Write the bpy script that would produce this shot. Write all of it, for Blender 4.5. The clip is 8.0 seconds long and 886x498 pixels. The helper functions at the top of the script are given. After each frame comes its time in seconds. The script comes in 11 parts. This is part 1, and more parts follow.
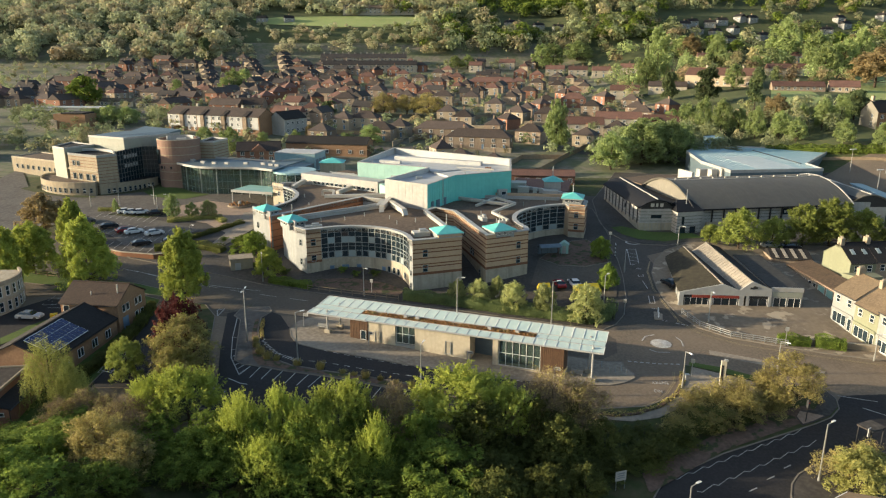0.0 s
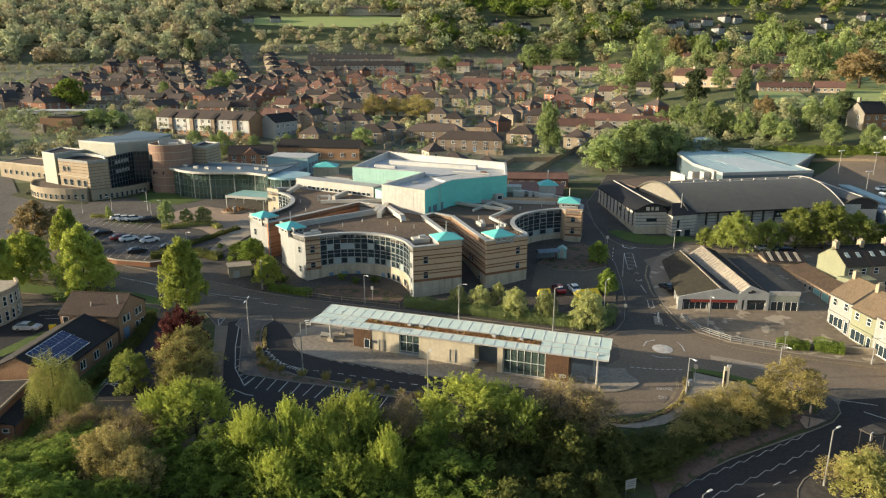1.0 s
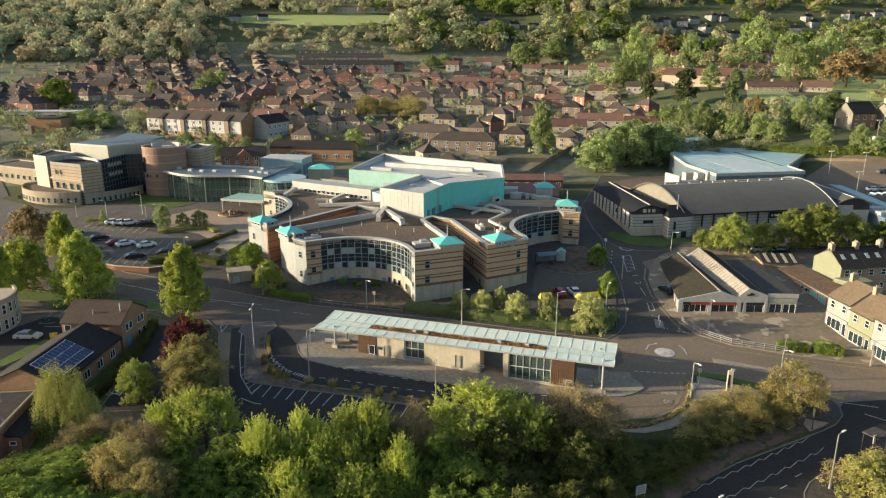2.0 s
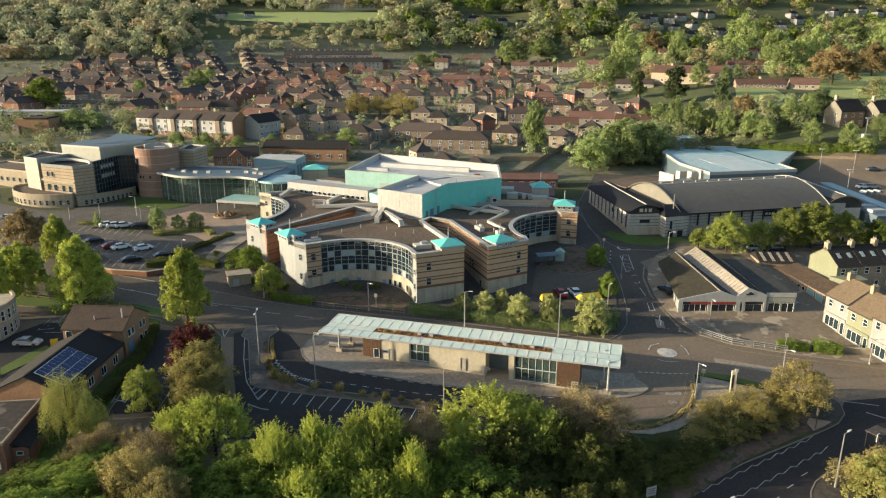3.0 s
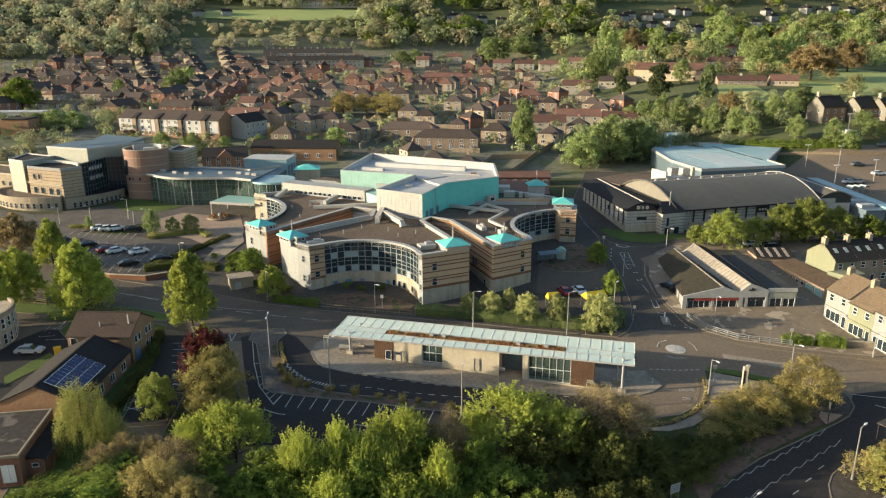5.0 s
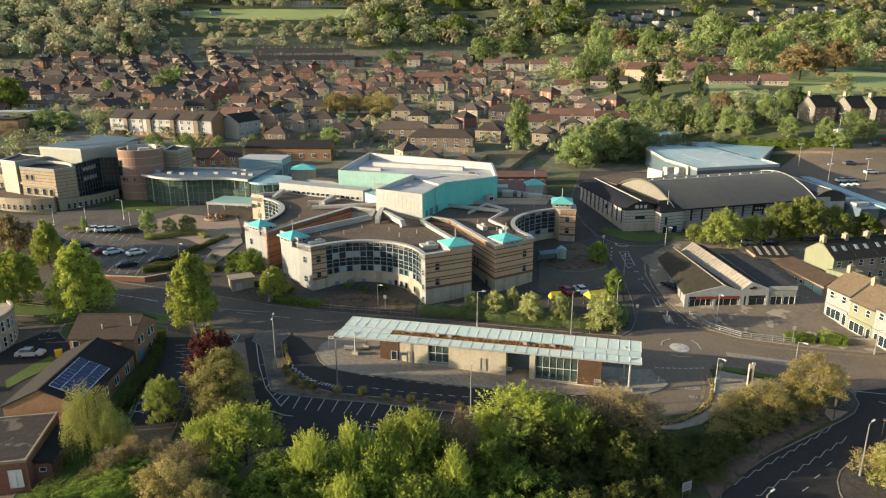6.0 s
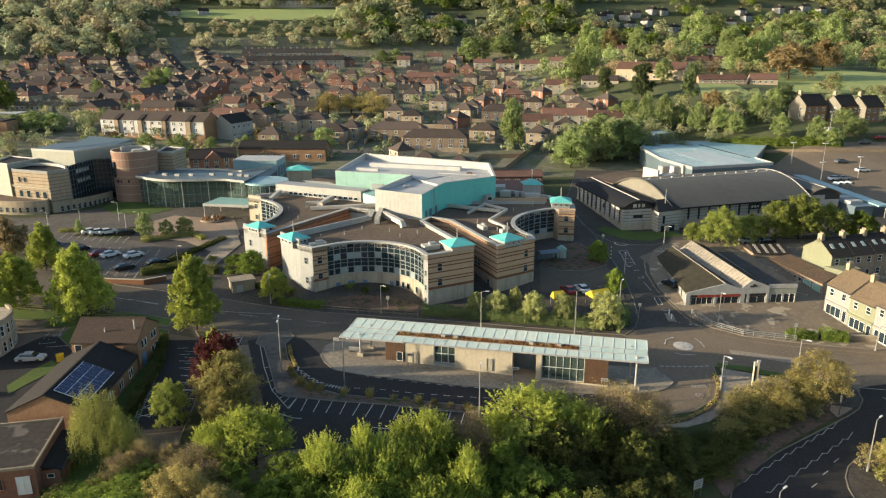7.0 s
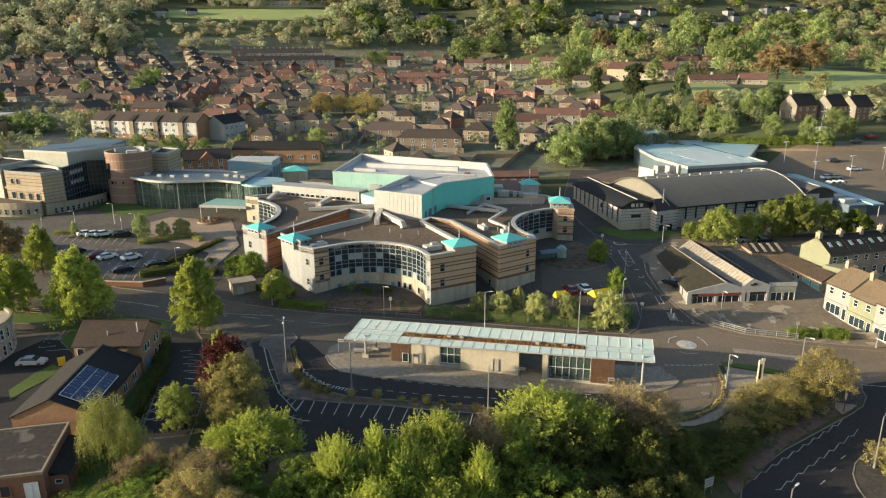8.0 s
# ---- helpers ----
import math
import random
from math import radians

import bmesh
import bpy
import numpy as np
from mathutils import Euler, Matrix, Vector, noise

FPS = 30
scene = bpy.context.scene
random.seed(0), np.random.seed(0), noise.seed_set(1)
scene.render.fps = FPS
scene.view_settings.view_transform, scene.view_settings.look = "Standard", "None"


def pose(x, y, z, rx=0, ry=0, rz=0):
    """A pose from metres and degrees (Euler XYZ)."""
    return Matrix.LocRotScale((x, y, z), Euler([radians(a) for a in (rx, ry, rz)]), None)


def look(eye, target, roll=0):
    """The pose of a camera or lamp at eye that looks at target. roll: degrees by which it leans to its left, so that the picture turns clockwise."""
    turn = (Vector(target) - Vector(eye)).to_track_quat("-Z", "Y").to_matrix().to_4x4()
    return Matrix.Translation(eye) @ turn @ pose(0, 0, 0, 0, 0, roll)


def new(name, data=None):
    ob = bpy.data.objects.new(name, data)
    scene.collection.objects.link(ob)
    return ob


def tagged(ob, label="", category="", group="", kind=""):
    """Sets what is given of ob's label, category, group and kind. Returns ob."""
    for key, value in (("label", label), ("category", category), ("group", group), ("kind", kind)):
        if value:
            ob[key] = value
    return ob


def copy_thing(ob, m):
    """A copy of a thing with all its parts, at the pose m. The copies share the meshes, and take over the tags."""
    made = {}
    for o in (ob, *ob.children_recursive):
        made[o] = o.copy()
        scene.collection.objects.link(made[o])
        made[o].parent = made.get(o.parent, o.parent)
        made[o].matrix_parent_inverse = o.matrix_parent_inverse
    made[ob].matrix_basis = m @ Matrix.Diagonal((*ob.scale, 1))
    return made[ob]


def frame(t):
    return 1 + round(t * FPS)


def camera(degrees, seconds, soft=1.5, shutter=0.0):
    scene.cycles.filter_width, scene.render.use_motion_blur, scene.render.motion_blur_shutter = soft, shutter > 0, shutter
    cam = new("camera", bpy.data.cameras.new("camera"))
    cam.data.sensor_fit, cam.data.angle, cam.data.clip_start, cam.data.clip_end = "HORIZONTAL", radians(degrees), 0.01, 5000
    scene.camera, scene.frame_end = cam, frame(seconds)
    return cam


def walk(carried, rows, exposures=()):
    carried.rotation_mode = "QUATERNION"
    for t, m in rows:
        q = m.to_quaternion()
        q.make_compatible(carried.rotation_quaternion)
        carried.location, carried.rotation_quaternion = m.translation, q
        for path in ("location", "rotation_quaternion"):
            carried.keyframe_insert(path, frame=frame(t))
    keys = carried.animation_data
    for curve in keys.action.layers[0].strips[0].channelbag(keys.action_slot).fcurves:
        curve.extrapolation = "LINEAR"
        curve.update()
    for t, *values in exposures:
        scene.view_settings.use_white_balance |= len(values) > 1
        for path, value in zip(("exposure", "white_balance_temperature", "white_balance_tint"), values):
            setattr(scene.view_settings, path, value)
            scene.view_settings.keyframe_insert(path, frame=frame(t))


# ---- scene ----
cam = camera(65.1, 8.0, soft=1.2)
PATH = [
    (0, (-0.039, -0.259, 47.456), (-0.037, 1.667, 46.919), 0.1),
    (0.5, (-1.471, -0.149, 48.204), (-1.449, 1.777, 47.665), 0.1),
    (1, (-2.992, -0.023, 49.036), (-2.948, 1.902, 48.495), 0.0),
    (1.5, (-4.476, 0.068, 49.837), (-4.413, 1.992, 49.292), 0.0),
    (3, (-8.957, 0.55, 51.687), (-8.835, 2.466, 51.127), -0.1),
    (3.5, (-10.393, 0.725, 51.999), (-10.254, 2.639, 51.434), -0.1),
    (4, (-11.897, 0.992, 52.18), (-11.74, 2.903, 51.612), -0.1),
    (4.5, (-13.265, 1.209, 52.186), (-13.092, 3.119, 51.618), -0.2),
    (6, (-17.649, 2.028, 52.14), (-17.424, 3.933, 51.571), -0.2),
    (6.5, (-19.009, 2.279, 52.145), (-18.767, 4.181, 51.576), -0.2),
    (7, (-20.493, 2.617, 52.156), (-20.233, 4.517, 51.587), -0.3),
    (7.5, (-21.894, 2.929, 52.165), (-21.617, 4.826, 51.596), -0.3),
    (8, (-23.338, 3.256, 52.183), (-23.043, 5.151, 51.614), -0.3),
]
walk(cam, [(t, look(e, a, r)) for t, e, a, r in PATH], exposures=[(0.0, 1.19, 6420, 10), (8.0, 1.19, 6420, 10)])

# ---- light ----
SUN_EL, SUN_AZ = 11.4, 181.2        # azimuth of the sun, degrees from +x towards +y
world = bpy.data.worlds.new("world")
scene.world = world
world.use_nodes = True
wn = world.node_tree
sky = wn.nodes.new("ShaderNodeTexSky")
sky.sky_type = "NISHITA"
sky.sun_disc = False
sky.sun_elevation = radians(SUN_EL)
sky.sun_rotation = radians(90 - SUN_AZ)
sky.air_density, sky.dust_density, sky.ozone_density = 1.0, 1.5, 1.0
wn.links.new(sky.outputs["Color"], wn.nodes["Background"].inputs["Color"])
wn.nodes["Background"].inputs["Strength"].default_value = 0.123
sun = new("sun", bpy.data.lights.new("sun", "SUN"))
sun.data.energy, sun.data.angle, sun.data.color = 5.0, radians(0.6), (1.0, 0.835, 0.585)
ca, sa = math.cos(radians(SUN_AZ)), math.sin(radians(SUN_AZ))
sun.matrix_world = look((0, 0, 200), (-ca * 100, -sa * 100, 200 - 100 * math.tan(radians(SUN_EL))))

# ---- materials ----
def mix_rgb(nt, fac, a, b):
    n = nt.nodes.new("ShaderNodeMix")
    n.data_type = "RGBA"
    for sock, v in ((n.inputs[0], fac), (n.inputs[6], a), (n.inputs[7], b)):
        if isinstance(v, bpy.types.NodeSocket):
            nt.links.new(v, sock)
        elif isinstance(v, tuple):
            sock.default_value = (*v[:3], 1)
        else:
            sock.default_value = v
    return n.outputs[2]


def noise_fac(nt, coord, scale, lo=0.35, hi=0.65, detail=4.0):
    n = nt.nodes.new("ShaderNodeTexNoise")
    n.inputs["Scale"].default_value, n.inputs["Detail"].default_value = scale, detail
    nt.links.new(coord, n.inputs["Vector"])
    r = nt.nodes.new("ShaderNodeMapRange")
    r.inputs["From Min"].default_value, r.inputs["From Max"].default_value = lo, hi
    nt.links.new(n.outputs["Fac"], r.inputs["Value"])
    return r.outputs["Result"]


def mat(name, col, col2=None, col3=None, rough=0.8, metal=0.0, scale=0.3, fine=4.0, bump=0.15, rand=0.0, island=0.0, streak=0.0, patch=None):
    """Base colour, a second one in broad patches, a third in fine grain; rand and island vary the value from thing to thing."""
    m = bpy.data.materials.new(name)
    m.use_nodes = True
    nt = m.node_tree
    b = nt.nodes["Principled BSDF"]
    geo = nt.nodes.new("ShaderNodeNewGeometry")
    pos = geo.outputs["Position"]
    col2 = col2 or tuple(c * 0.75 for c in col)
    col3 = col3 or tuple(c * 0.82 for c in col)
    c = mix_rgb(nt, noise_fac(nt, pos, scale), col, col2)
    fine_f = noise_fac(nt, pos, fine, 0.4, 0.75, 6.0)
    c = mix_rgb(nt, fine_f, c, col3)
    if patch:
        c = mix_rgb(nt, noise_fac(nt, pos, patch[1], patch[2], patch[2] + 0.05, 5.0), c, patch[0])
    if streak:
        vm = nt.nodes.new("ShaderNodeVectorMath")
        vm.operation = "MULTIPLY"
        vm.inputs[1].default_value = (1.0, 1.0, 0.07)
        nt.links.new(pos, vm.inputs[0])
        c = mix_rgb(nt, noise_fac(nt, vm.outputs["Vector"], 1.1, 0.5, 0.78, 3.0), c, tuple(k * (1 - streak) for k in col))
    if rand or island:
        if rand:
            src = nt.nodes.new("ShaderNodeObjectInfo").outputs["Random"]
        else:
            src = geo.outputs["Random Per Island"]
        amt = rand or island
        hsv = nt.nodes.new("ShaderNodeHueSaturation")
        mr = nt.nodes.new("ShaderNodeMapRange")
        mr.inputs["To Min"].default_value, mr.inputs["To Max"].default_value = 1 - amt, 1 + amt
        nt.links.new(src, mr.inputs["Value"])
        nt.links.new(mr.outputs["Result"], hsv.inputs["Value"])
        nt.links.new(c, hsv.inputs["Color"])
        c = hsv.outputs["Color"]
    nt.links.new(c, b.inputs["Base Color"])
    b.inputs["Roughness"].default_value, b.inputs["Metallic"].default_value = rough, metal
    b.inputs["Specular IOR Level"].default_value = 0.2 if rough > 0.6 else 0.5
    if bump:
        bp = nt.nodes.new("ShaderNodeBump")
        bp.inputs["Strength"].default_value, bp.inputs["Distance"].default_value = bump, 0.05
        nt.links.new(fine_f, bp.inputs["Height"])
        nt.links.new(bp.outputs["Normal"], b.inputs["Normal"])
    return m


def leaf_mat(name, a, b, dark, island=0.35, crowns=None):
    """Leaves; crowns: a second colour that some whole crowns take, and how many cells of that kind to a metre."""
    m = bpy.data.materials.new(name)
    m.use_nodes = True
    nt = m.node_tree
    p = nt.nodes["Principled BSDF"]
    geo = nt.nodes.new("ShaderNodeNewGeometry")
    info = nt.nodes.new("ShaderNodeObjectInfo")
    c = mix_rgb(nt, geo.outputs["Random Per Island"], a, b)
    c = mix_rgb(nt, noise_fac(nt, geo.outputs["Position"], 0.45, 0.48, 0.75), c, dark)
    vary = info.outputs["Random"]
    if crowns:
        cell = nt.nodes.new("ShaderNodeTexVoronoi")
        cell.inputs["Scale"].default_value = crowns[1]
        nt.links.new(geo.outputs["Position"], cell.inputs["Vector"])
        sep = nt.nodes.new("ShaderNodeSeparateColor")
        nt.links.new(cell.outputs["Color"], sep.inputs["Color"])
        pick = nt.nodes.new("ShaderNodeMapRange")
        pick.inputs["From Min"].default_value, pick.inputs["From Max"].default_value = 0.45, 0.95
        nt.links.new(sep.outputs["Red"], pick.inputs["Value"])
        c = mix_rgb(nt, pick.outputs["Result"], c, crowns[0])
        vary = sep.outputs["Green"]
    hsv = nt.nodes.new("ShaderNodeHueSaturation")
    mr = nt.nodes.new("ShaderNodeMapRange")
    mr.inputs["To Min"].default_value, mr.inputs["To Max"].default_value = 1 - island, 1 + island
    nt.links.new(vary, mr.inputs["Value"])
    nt.links.new(mr.outputs["Result"], hsv.inputs["Value"])
    nt.links.new(c, hsv.inputs["Color"])
    p.inputs["Roughness"].default_value = 0.75
    p.inputs["Specular IOR Level"].default_value = 0.1
    nt.links.new(hsv.outputs["Color"], p.inputs["Base Color"])
    tr = nt.nodes.new("ShaderNodeBsdfTranslucent")
    nt.links.new(hsv.outputs["Color"], tr.inputs["Color"])
    mx = nt.nodes.new("ShaderNodeMixShader")
    mx.inputs[0].default_value = 0.36
    nt.links.new(p.outputs[0], mx.inputs[1])
    nt.links.new(tr.outputs[0], mx.inputs[2])
    nt.links.new(mx.outputs[0], nt.nodes["Material Output"].inputs["Surface"])
    return m


def glass_mat(name, tint, clear):
    """Window glass: part see-through, part mirror, by angle."""
    m = bpy.data.materials.new(name)
    m.use_nodes = True
    nt = m.node_tree
    p = nt.nodes["Principled BSDF"]
    p.inputs["Base Color"].default_value = (*tint, 1)
    p.inputs["Roughness"].default_value = 0.06
    p.inputs["Specular IOR Level"].default_value = 0.6
    tp = nt.nodes.new("ShaderNodeBsdfTransparent")
    tp.inputs["Color"].default_value = (0.75, 0.85, 0.8, 1)
    mx = nt.nodes.new("ShaderNodeMixShader")
    mx.inputs[0].default_value = clear
    nt.links.new(p.outputs[0], mx.inputs[1])
    nt.links.new(tp.outputs[0], mx.inputs[2])
    nt.links.new(mx.outputs[0], nt.nodes["Material Output"].inputs["Surface"])
    return m


M_GROUND = mat("grass_and_earth", (0.055, 0.075, 0.022), (0.04, 0.05, 0.02), (0.09, 0.075, 0.04), 0.95, scale=0.06, fine=0.7, bump=0.3)
M_HILL = mat("rough_hill_pasture", (0.072, 0.090, 0.036), (0.052, 0.066, 0.027), (0.092, 0.092, 0.044), 0.95, scale=0.05, fine=0.35)
M_TOWN = mat("gardens_and_yards", (0.125, 0.142, 0.072), (0.19, 0.167, 0.135), (0.09, 0.10, 0.054), 0.95, scale=0.09, fine=0.4)
M_ASPHALT = mat("asphalt", (0.168, 0.130, 0.091), (0.128, 0.101, 0.072), (0.205, 0.162, 0.117), 0.85, scale=0.12, fine=2.5, bump=0.1)
# near-black: the shade lying on the tarmac is put into its colour
M_ASPHALT_SHADE = mat("shade_dark_asphalt", (0.031, 0.029, 0.028), (0.024, 0.023, 0.022), (0.042, 0.039, 0.037), 0.85, scale=0.15, fine=3, bump=0.08)
# road asphalt darkened and greyed to paint in shade
M_ASPHALT_MID = mat("shade_grey_asphalt", (0.072, 0.064, 0.053), (0.055, 0.049, 0.041), (0.092, 0.082, 0.068), 0.85, scale=0.15, fine=2.0, bump=0.1)
M_ASPHALT_WORN = mat("worn_grey_asphalt", (0.100, 0.084, 0.064), (0.078, 0.066, 0.051), (0.124, 0.104, 0.080), 0.85, scale=0.13, fine=2.0, bump=0.1)
M_ASPHALT_OLD = mat("worn_asphalt", (0.105, 0.094, 0.080), (0.070, 0.063, 0.054), (0.14, 0.126, 0.108), 0.85, scale=0.15, fine=1.2)
M_FORECOURT = mat("worn_forecourt_tarmac", (0.195, 0.156, 0.110), (0.138, 0.111, 0.080), (0.235, 0.19, 0.138), 0.88, scale=0.15, fine=1.2, patch=((0.35, 0.295, 0.215), 0.30, 0.575))
M_PAVE = mat("concrete_paving", (0.265, 0.224, 0.170), (0.185, 0.156, 0.119), (0.33, 0.282, 0.218), 0.9, scale=0.2, fine=1.6)
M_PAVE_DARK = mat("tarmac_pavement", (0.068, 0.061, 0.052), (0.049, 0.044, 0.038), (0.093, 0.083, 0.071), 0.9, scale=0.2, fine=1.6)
M_KERB = mat("kerb_stone", (0.21, 0.185, 0.15), rough=0.9, fine=3)
M_GRASS = mat("mown_grass", (0.075, 0.12, 0.025), (0.05, 0.085, 0.02), (0.10, 0.12, 0.035), 0.95, scale=0.15, fine=2.0)
M_FIELD = mat("pasture", (0.265, 0.32, 0.11), (0.21, 0.265, 0.092), (0.295, 0.31, 0.125), 0.95, scale=0.02, fine=0.3, bump=0.3)
M_EARTH = mat("leaf_litter", (0.125, 0.083, 0.062), (0.085, 0.06, 0.044), (0.165, 0.11, 0.08), 0.95, scale=0.3, fine=2, patch=((0.055, 0.062, 0.028), 0.7, 0.54))
M_BRICKPAVE = mat("red_block_paving", (0.30, 0.22, 0.158), (0.235, 0.174, 0.127), (0.35, 0.26, 0.19), 0.9, scale=0.2, fine=2)
M_LINE = mat("road_paint", (0.55, 0.53, 0.48), (0.35, 0.33, 0.30), (0.25, 0.24, 0.22), 0.8, scale=1.2, fine=5, bump=0)
M_YELLOW_LINE = mat("yellow_road_paint", (0.34, 0.27, 0.15), (0.22, 0.18, 0.11), rough=0.85, scale=1.0, fine=4, bump=0)
M_TAN = mat("buff_brick", (0.43, 0.305, 0.195), (0.375, 0.265, 0.17), (0.47, 0.345, 0.225), 0.9, scale=0.25, fine=3)
M_CREAM = mat("cream_stone", (0.378, 0.330, 0.251), (0.334, 0.290, 0.216), (0.414, 0.365, 0.282), 0.85, scale=0.2, fine=1.5, streak=0.25)
M_SAND = mat("sand_coloured_stone", (0.295, 0.250, 0.180), (0.254, 0.213, 0.152), (0.336, 0.287, 0.209), 0.9, scale=0.2, fine=1.5, streak=0.2)
M_STATION = mat("cream_station_stone", (0.45, 0.395, 0.29), (0.39, 0.34, 0.25), (0.49, 0.43, 0.32), 0.85, scale=0.4, fine=2, streak=0.15)
M_BLOCK = mat("white_concrete_block", (0.385, 0.372, 0.335), (0.335, 0.322, 0.289), (0.419, 0.406, 0.368), 0.85, scale=0.2, fine=1.5, streak=0.2)
M_PALE_STONE = mat("pale_grey_cream_stone", (0.258, 0.268, 0.262), (0.224, 0.232, 0.226), (0.28, 0.29, 0.283), 0.85, scale=0.2, fine=1.5, streak=0.2)
M_GREYGREEN = mat("grey_green_cladding", (0.270, 0.284, 0.234), (0.239, 0.252, 0.211), rough=0.6, scale=0.15, fine=1, bump=0.04)
M_SHEET_BLUE = mat("blue_grey_metal_sheet", (0.095, 0.135, 0.155), (0.08, 0.115, 0.135), rough=0.5, scale=0.1, fine=0.8, bump=0.04)
M_STONE = mat("pale_stone_base", (0.385, 0.335, 0.25), (0.31, 0.27, 0.20), (0.43, 0.375, 0.285), 0.9, scale=0.3, fine=2, streak=0.4)
M_WHITE = mat("white_cladding", (0.330, 0.328, 0.308), (0.284, 0.278, 0.258), (0.357, 0.354, 0.334), 0.55, scale=0.15, fine=1.0, bump=0.04, streak=0.15)
M_WHITE_RENDER = mat("white_render", (0.27, 0.276, 0.262), (0.235, 0.238, 0.224), rough=0.9, scale=0.3, fine=2, streak=0.25)
M_YELLOW_RENDER = mat("pale_yellow_render", (0.212, 0.222, 0.148), (0.186, 0.194, 0.128), rough=0.9, scale=0.3, fine=2, streak=0.2)
M_TERRA = mat("terracotta_panel", (0.40, 0.175, 0.085), (0.34, 0.15, 0.075), (0.44, 0.20, 0.10), 0.85, scale=0.3, fine=2)
M_BAND = mat("dark_brick_band", (0.20, 0.095, 0.052), (0.16, 0.08, 0.048), rough=0.9, fine=3)
M_TURQ = mat("turquoise_metal", (0.115, 0.475, 0.43), (0.105, 0.43, 0.392), (0.13, 0.515, 0.465), 0.45, scale=0.1, fine=0.8, bump=0.03)
M_TURQ_PALE = mat("pale_turquoise_cladding", (0.25, 0.43, 0.385), (0.225, 0.395, 0.355), rough=0.5, scale=0.1, fine=0.7, bump=0.03)
M_ROOF_FELT = mat("brown_roof_felt", (0.120, 0.088, 0.062), (0.088, 0.066, 0.049), (0.16, 0.118, 0.083), 0.95, scale=0.12, fine=1.2)
M_ROOF_WORN = mat("worn_grey_felt", (0.040, 0.034, 0.030), (0.031, 0.027, 0.024), (0.055, 0.047, 0.040), 0.95, scale=0.3, fine=1.5, patch=((0.115, 0.10, 0.085), 0.3, 0.56))
M_ROOF_WHITE = mat("pale_membrane_roof", (0.41, 0.415, 0.405), (0.35, 0.355, 0.345), (0.443, 0.448, 0.438), 0.7, scale=0.07, fine=0.5, bump=0.05)
M_ROOF_BLUE = mat("blue_grey_roof", (0.22, 0.37, 0.40), (0.32, 0.42, 0.43), (0.20, 0.33, 0.36), 0.5, scale=0.05, fine=0.5, bump=0.05)
M_ROOF_BLUE2 = mat("pale_blue_white_roof", (0.46, 0.51, 0.50), (0.38, 0.45, 0.46), rough=0.5, scale=0.2, fine=0.8, bump=0.05)
M_ROOF_SLATE = mat("blue_slate_metal_roof", (0.10, 0.14, 0.17), (0.085, 0.12, 0.15), (0.12, 0.16, 0.19), 0.5, scale=0.15, fine=0.8, bump=0.05)
M_ROOF_GREY = mat("grey_metal_roof", (0.086, 0.079, 0.062), (0.072, 0.066, 0.053), (0.10, 0.092, 0.073), 0.6, scale=0.1, fine=0.6, bump=0.03)
M_ROOF_BLACK = mat("black_metal_roof", (0.015, 0.0155, 0.018), (0.012, 0.0125, 0.015), rough=0.75, scale=0.1, fine=0.8, bump=0.03)
M_CANOPY = mat("pale_green_canopy_glass", (0.375, 0.475, 0.445), (0.43, 0.48, 0.435), (0.33, 0.425, 0.405), 0.35, scale=0.25, fine=1.2, bump=0.03)
M_GABLE = mat("grey_buff_stone", (0.212, 0.198, 0.162), (0.175, 0.164, 0.135), rough=0.9, scale=0.3, fine=2, streak=0.2)
M_STEEL = mat("galvanised_steel", (0.45, 0.45, 0.43), rough=0.45, metal=0.7, fine=4, bump=0)
M_PIPE = mat("pale_ductwork", (0.50, 0.47, 0.41), (0.42, 0.40, 0.35), rough=0.5, metal=0.2, fine=2, bump=0.05)
M_FRAME_W = mat("white_window_frame", (0.75, 0.74, 0.70), rough=0.5, fine=4, bump=0)
M_FRAME_G = mat("grey_window_frame", (0.30, 0.32, 0.31), rough=0.5, fine=4, bump=0)
M_FRAME_D = mat("dark_grey_window_frame", (0.115, 0.13, 0.13), rough=0.5, fine=4, bump=0)
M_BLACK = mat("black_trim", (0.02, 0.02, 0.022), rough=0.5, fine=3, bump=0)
M_GLASS = glass_mat("dark_window_glass", (0.018, 0.030, 0.038), 0.0)
M_GLASS_CLEAR = glass_mat("clear_glazing", (0.11, 0.165, 0.145), 0.55)
M_BLIND = mat("pale_window_blind", (0.31, 0.37, 0.37), rough=0.7, fine=5, bump=0)
M_BLUE = mat("blue_painted_door", (0.12, 0.20, 0.30), rough=0.5, fine=3, bump=0)
M_WOOD = mat("stained_timber_cladding", (0.10, 0.058, 0.035), (0.075, 0.045, 0.03), (0.14, 0.08, 0.045), 0.75, scale=0.6, fine=4)
M_SEDUM = mat("sedum_roof", (0.20, 0.085, 0.035), (0.14, 0.075, 0.03), (0.25, 0.15, 0.06), 0.95, scale=0.7, fine=3, bump=0.4)
M_REDBRICK = mat("red_brick", (0.215, 0.105, 0.068), (0.18, 0.09, 0.06), (0.26, 0.135, 0.09), 0.9, scale=0.3, fine=3, rand=0.18)
M_BROWNBRICK = mat("brown_brick", (0.255, 0.15, 0.085), (0.21, 0.125, 0.075), (0.30, 0.185, 0.11), 0.9, scale=0.3, fine=3)
M_BUFFWALL = mat("buff_rendered_wall", (0.329, 0.270, 0.192), (0.274, 0.223, 0.157), (0.360, 0.298, 0.216), 0.9, scale=0.3, fine=2, rand=0.2)
M_STONEWALL = mat("sooty_sandstone_wall", (0.235, 0.18, 0.132), (0.18, 0.14, 0.104), (0.29, 0.225, 0.165), 0.9, scale=0.3, fine=2, rand=0.25)
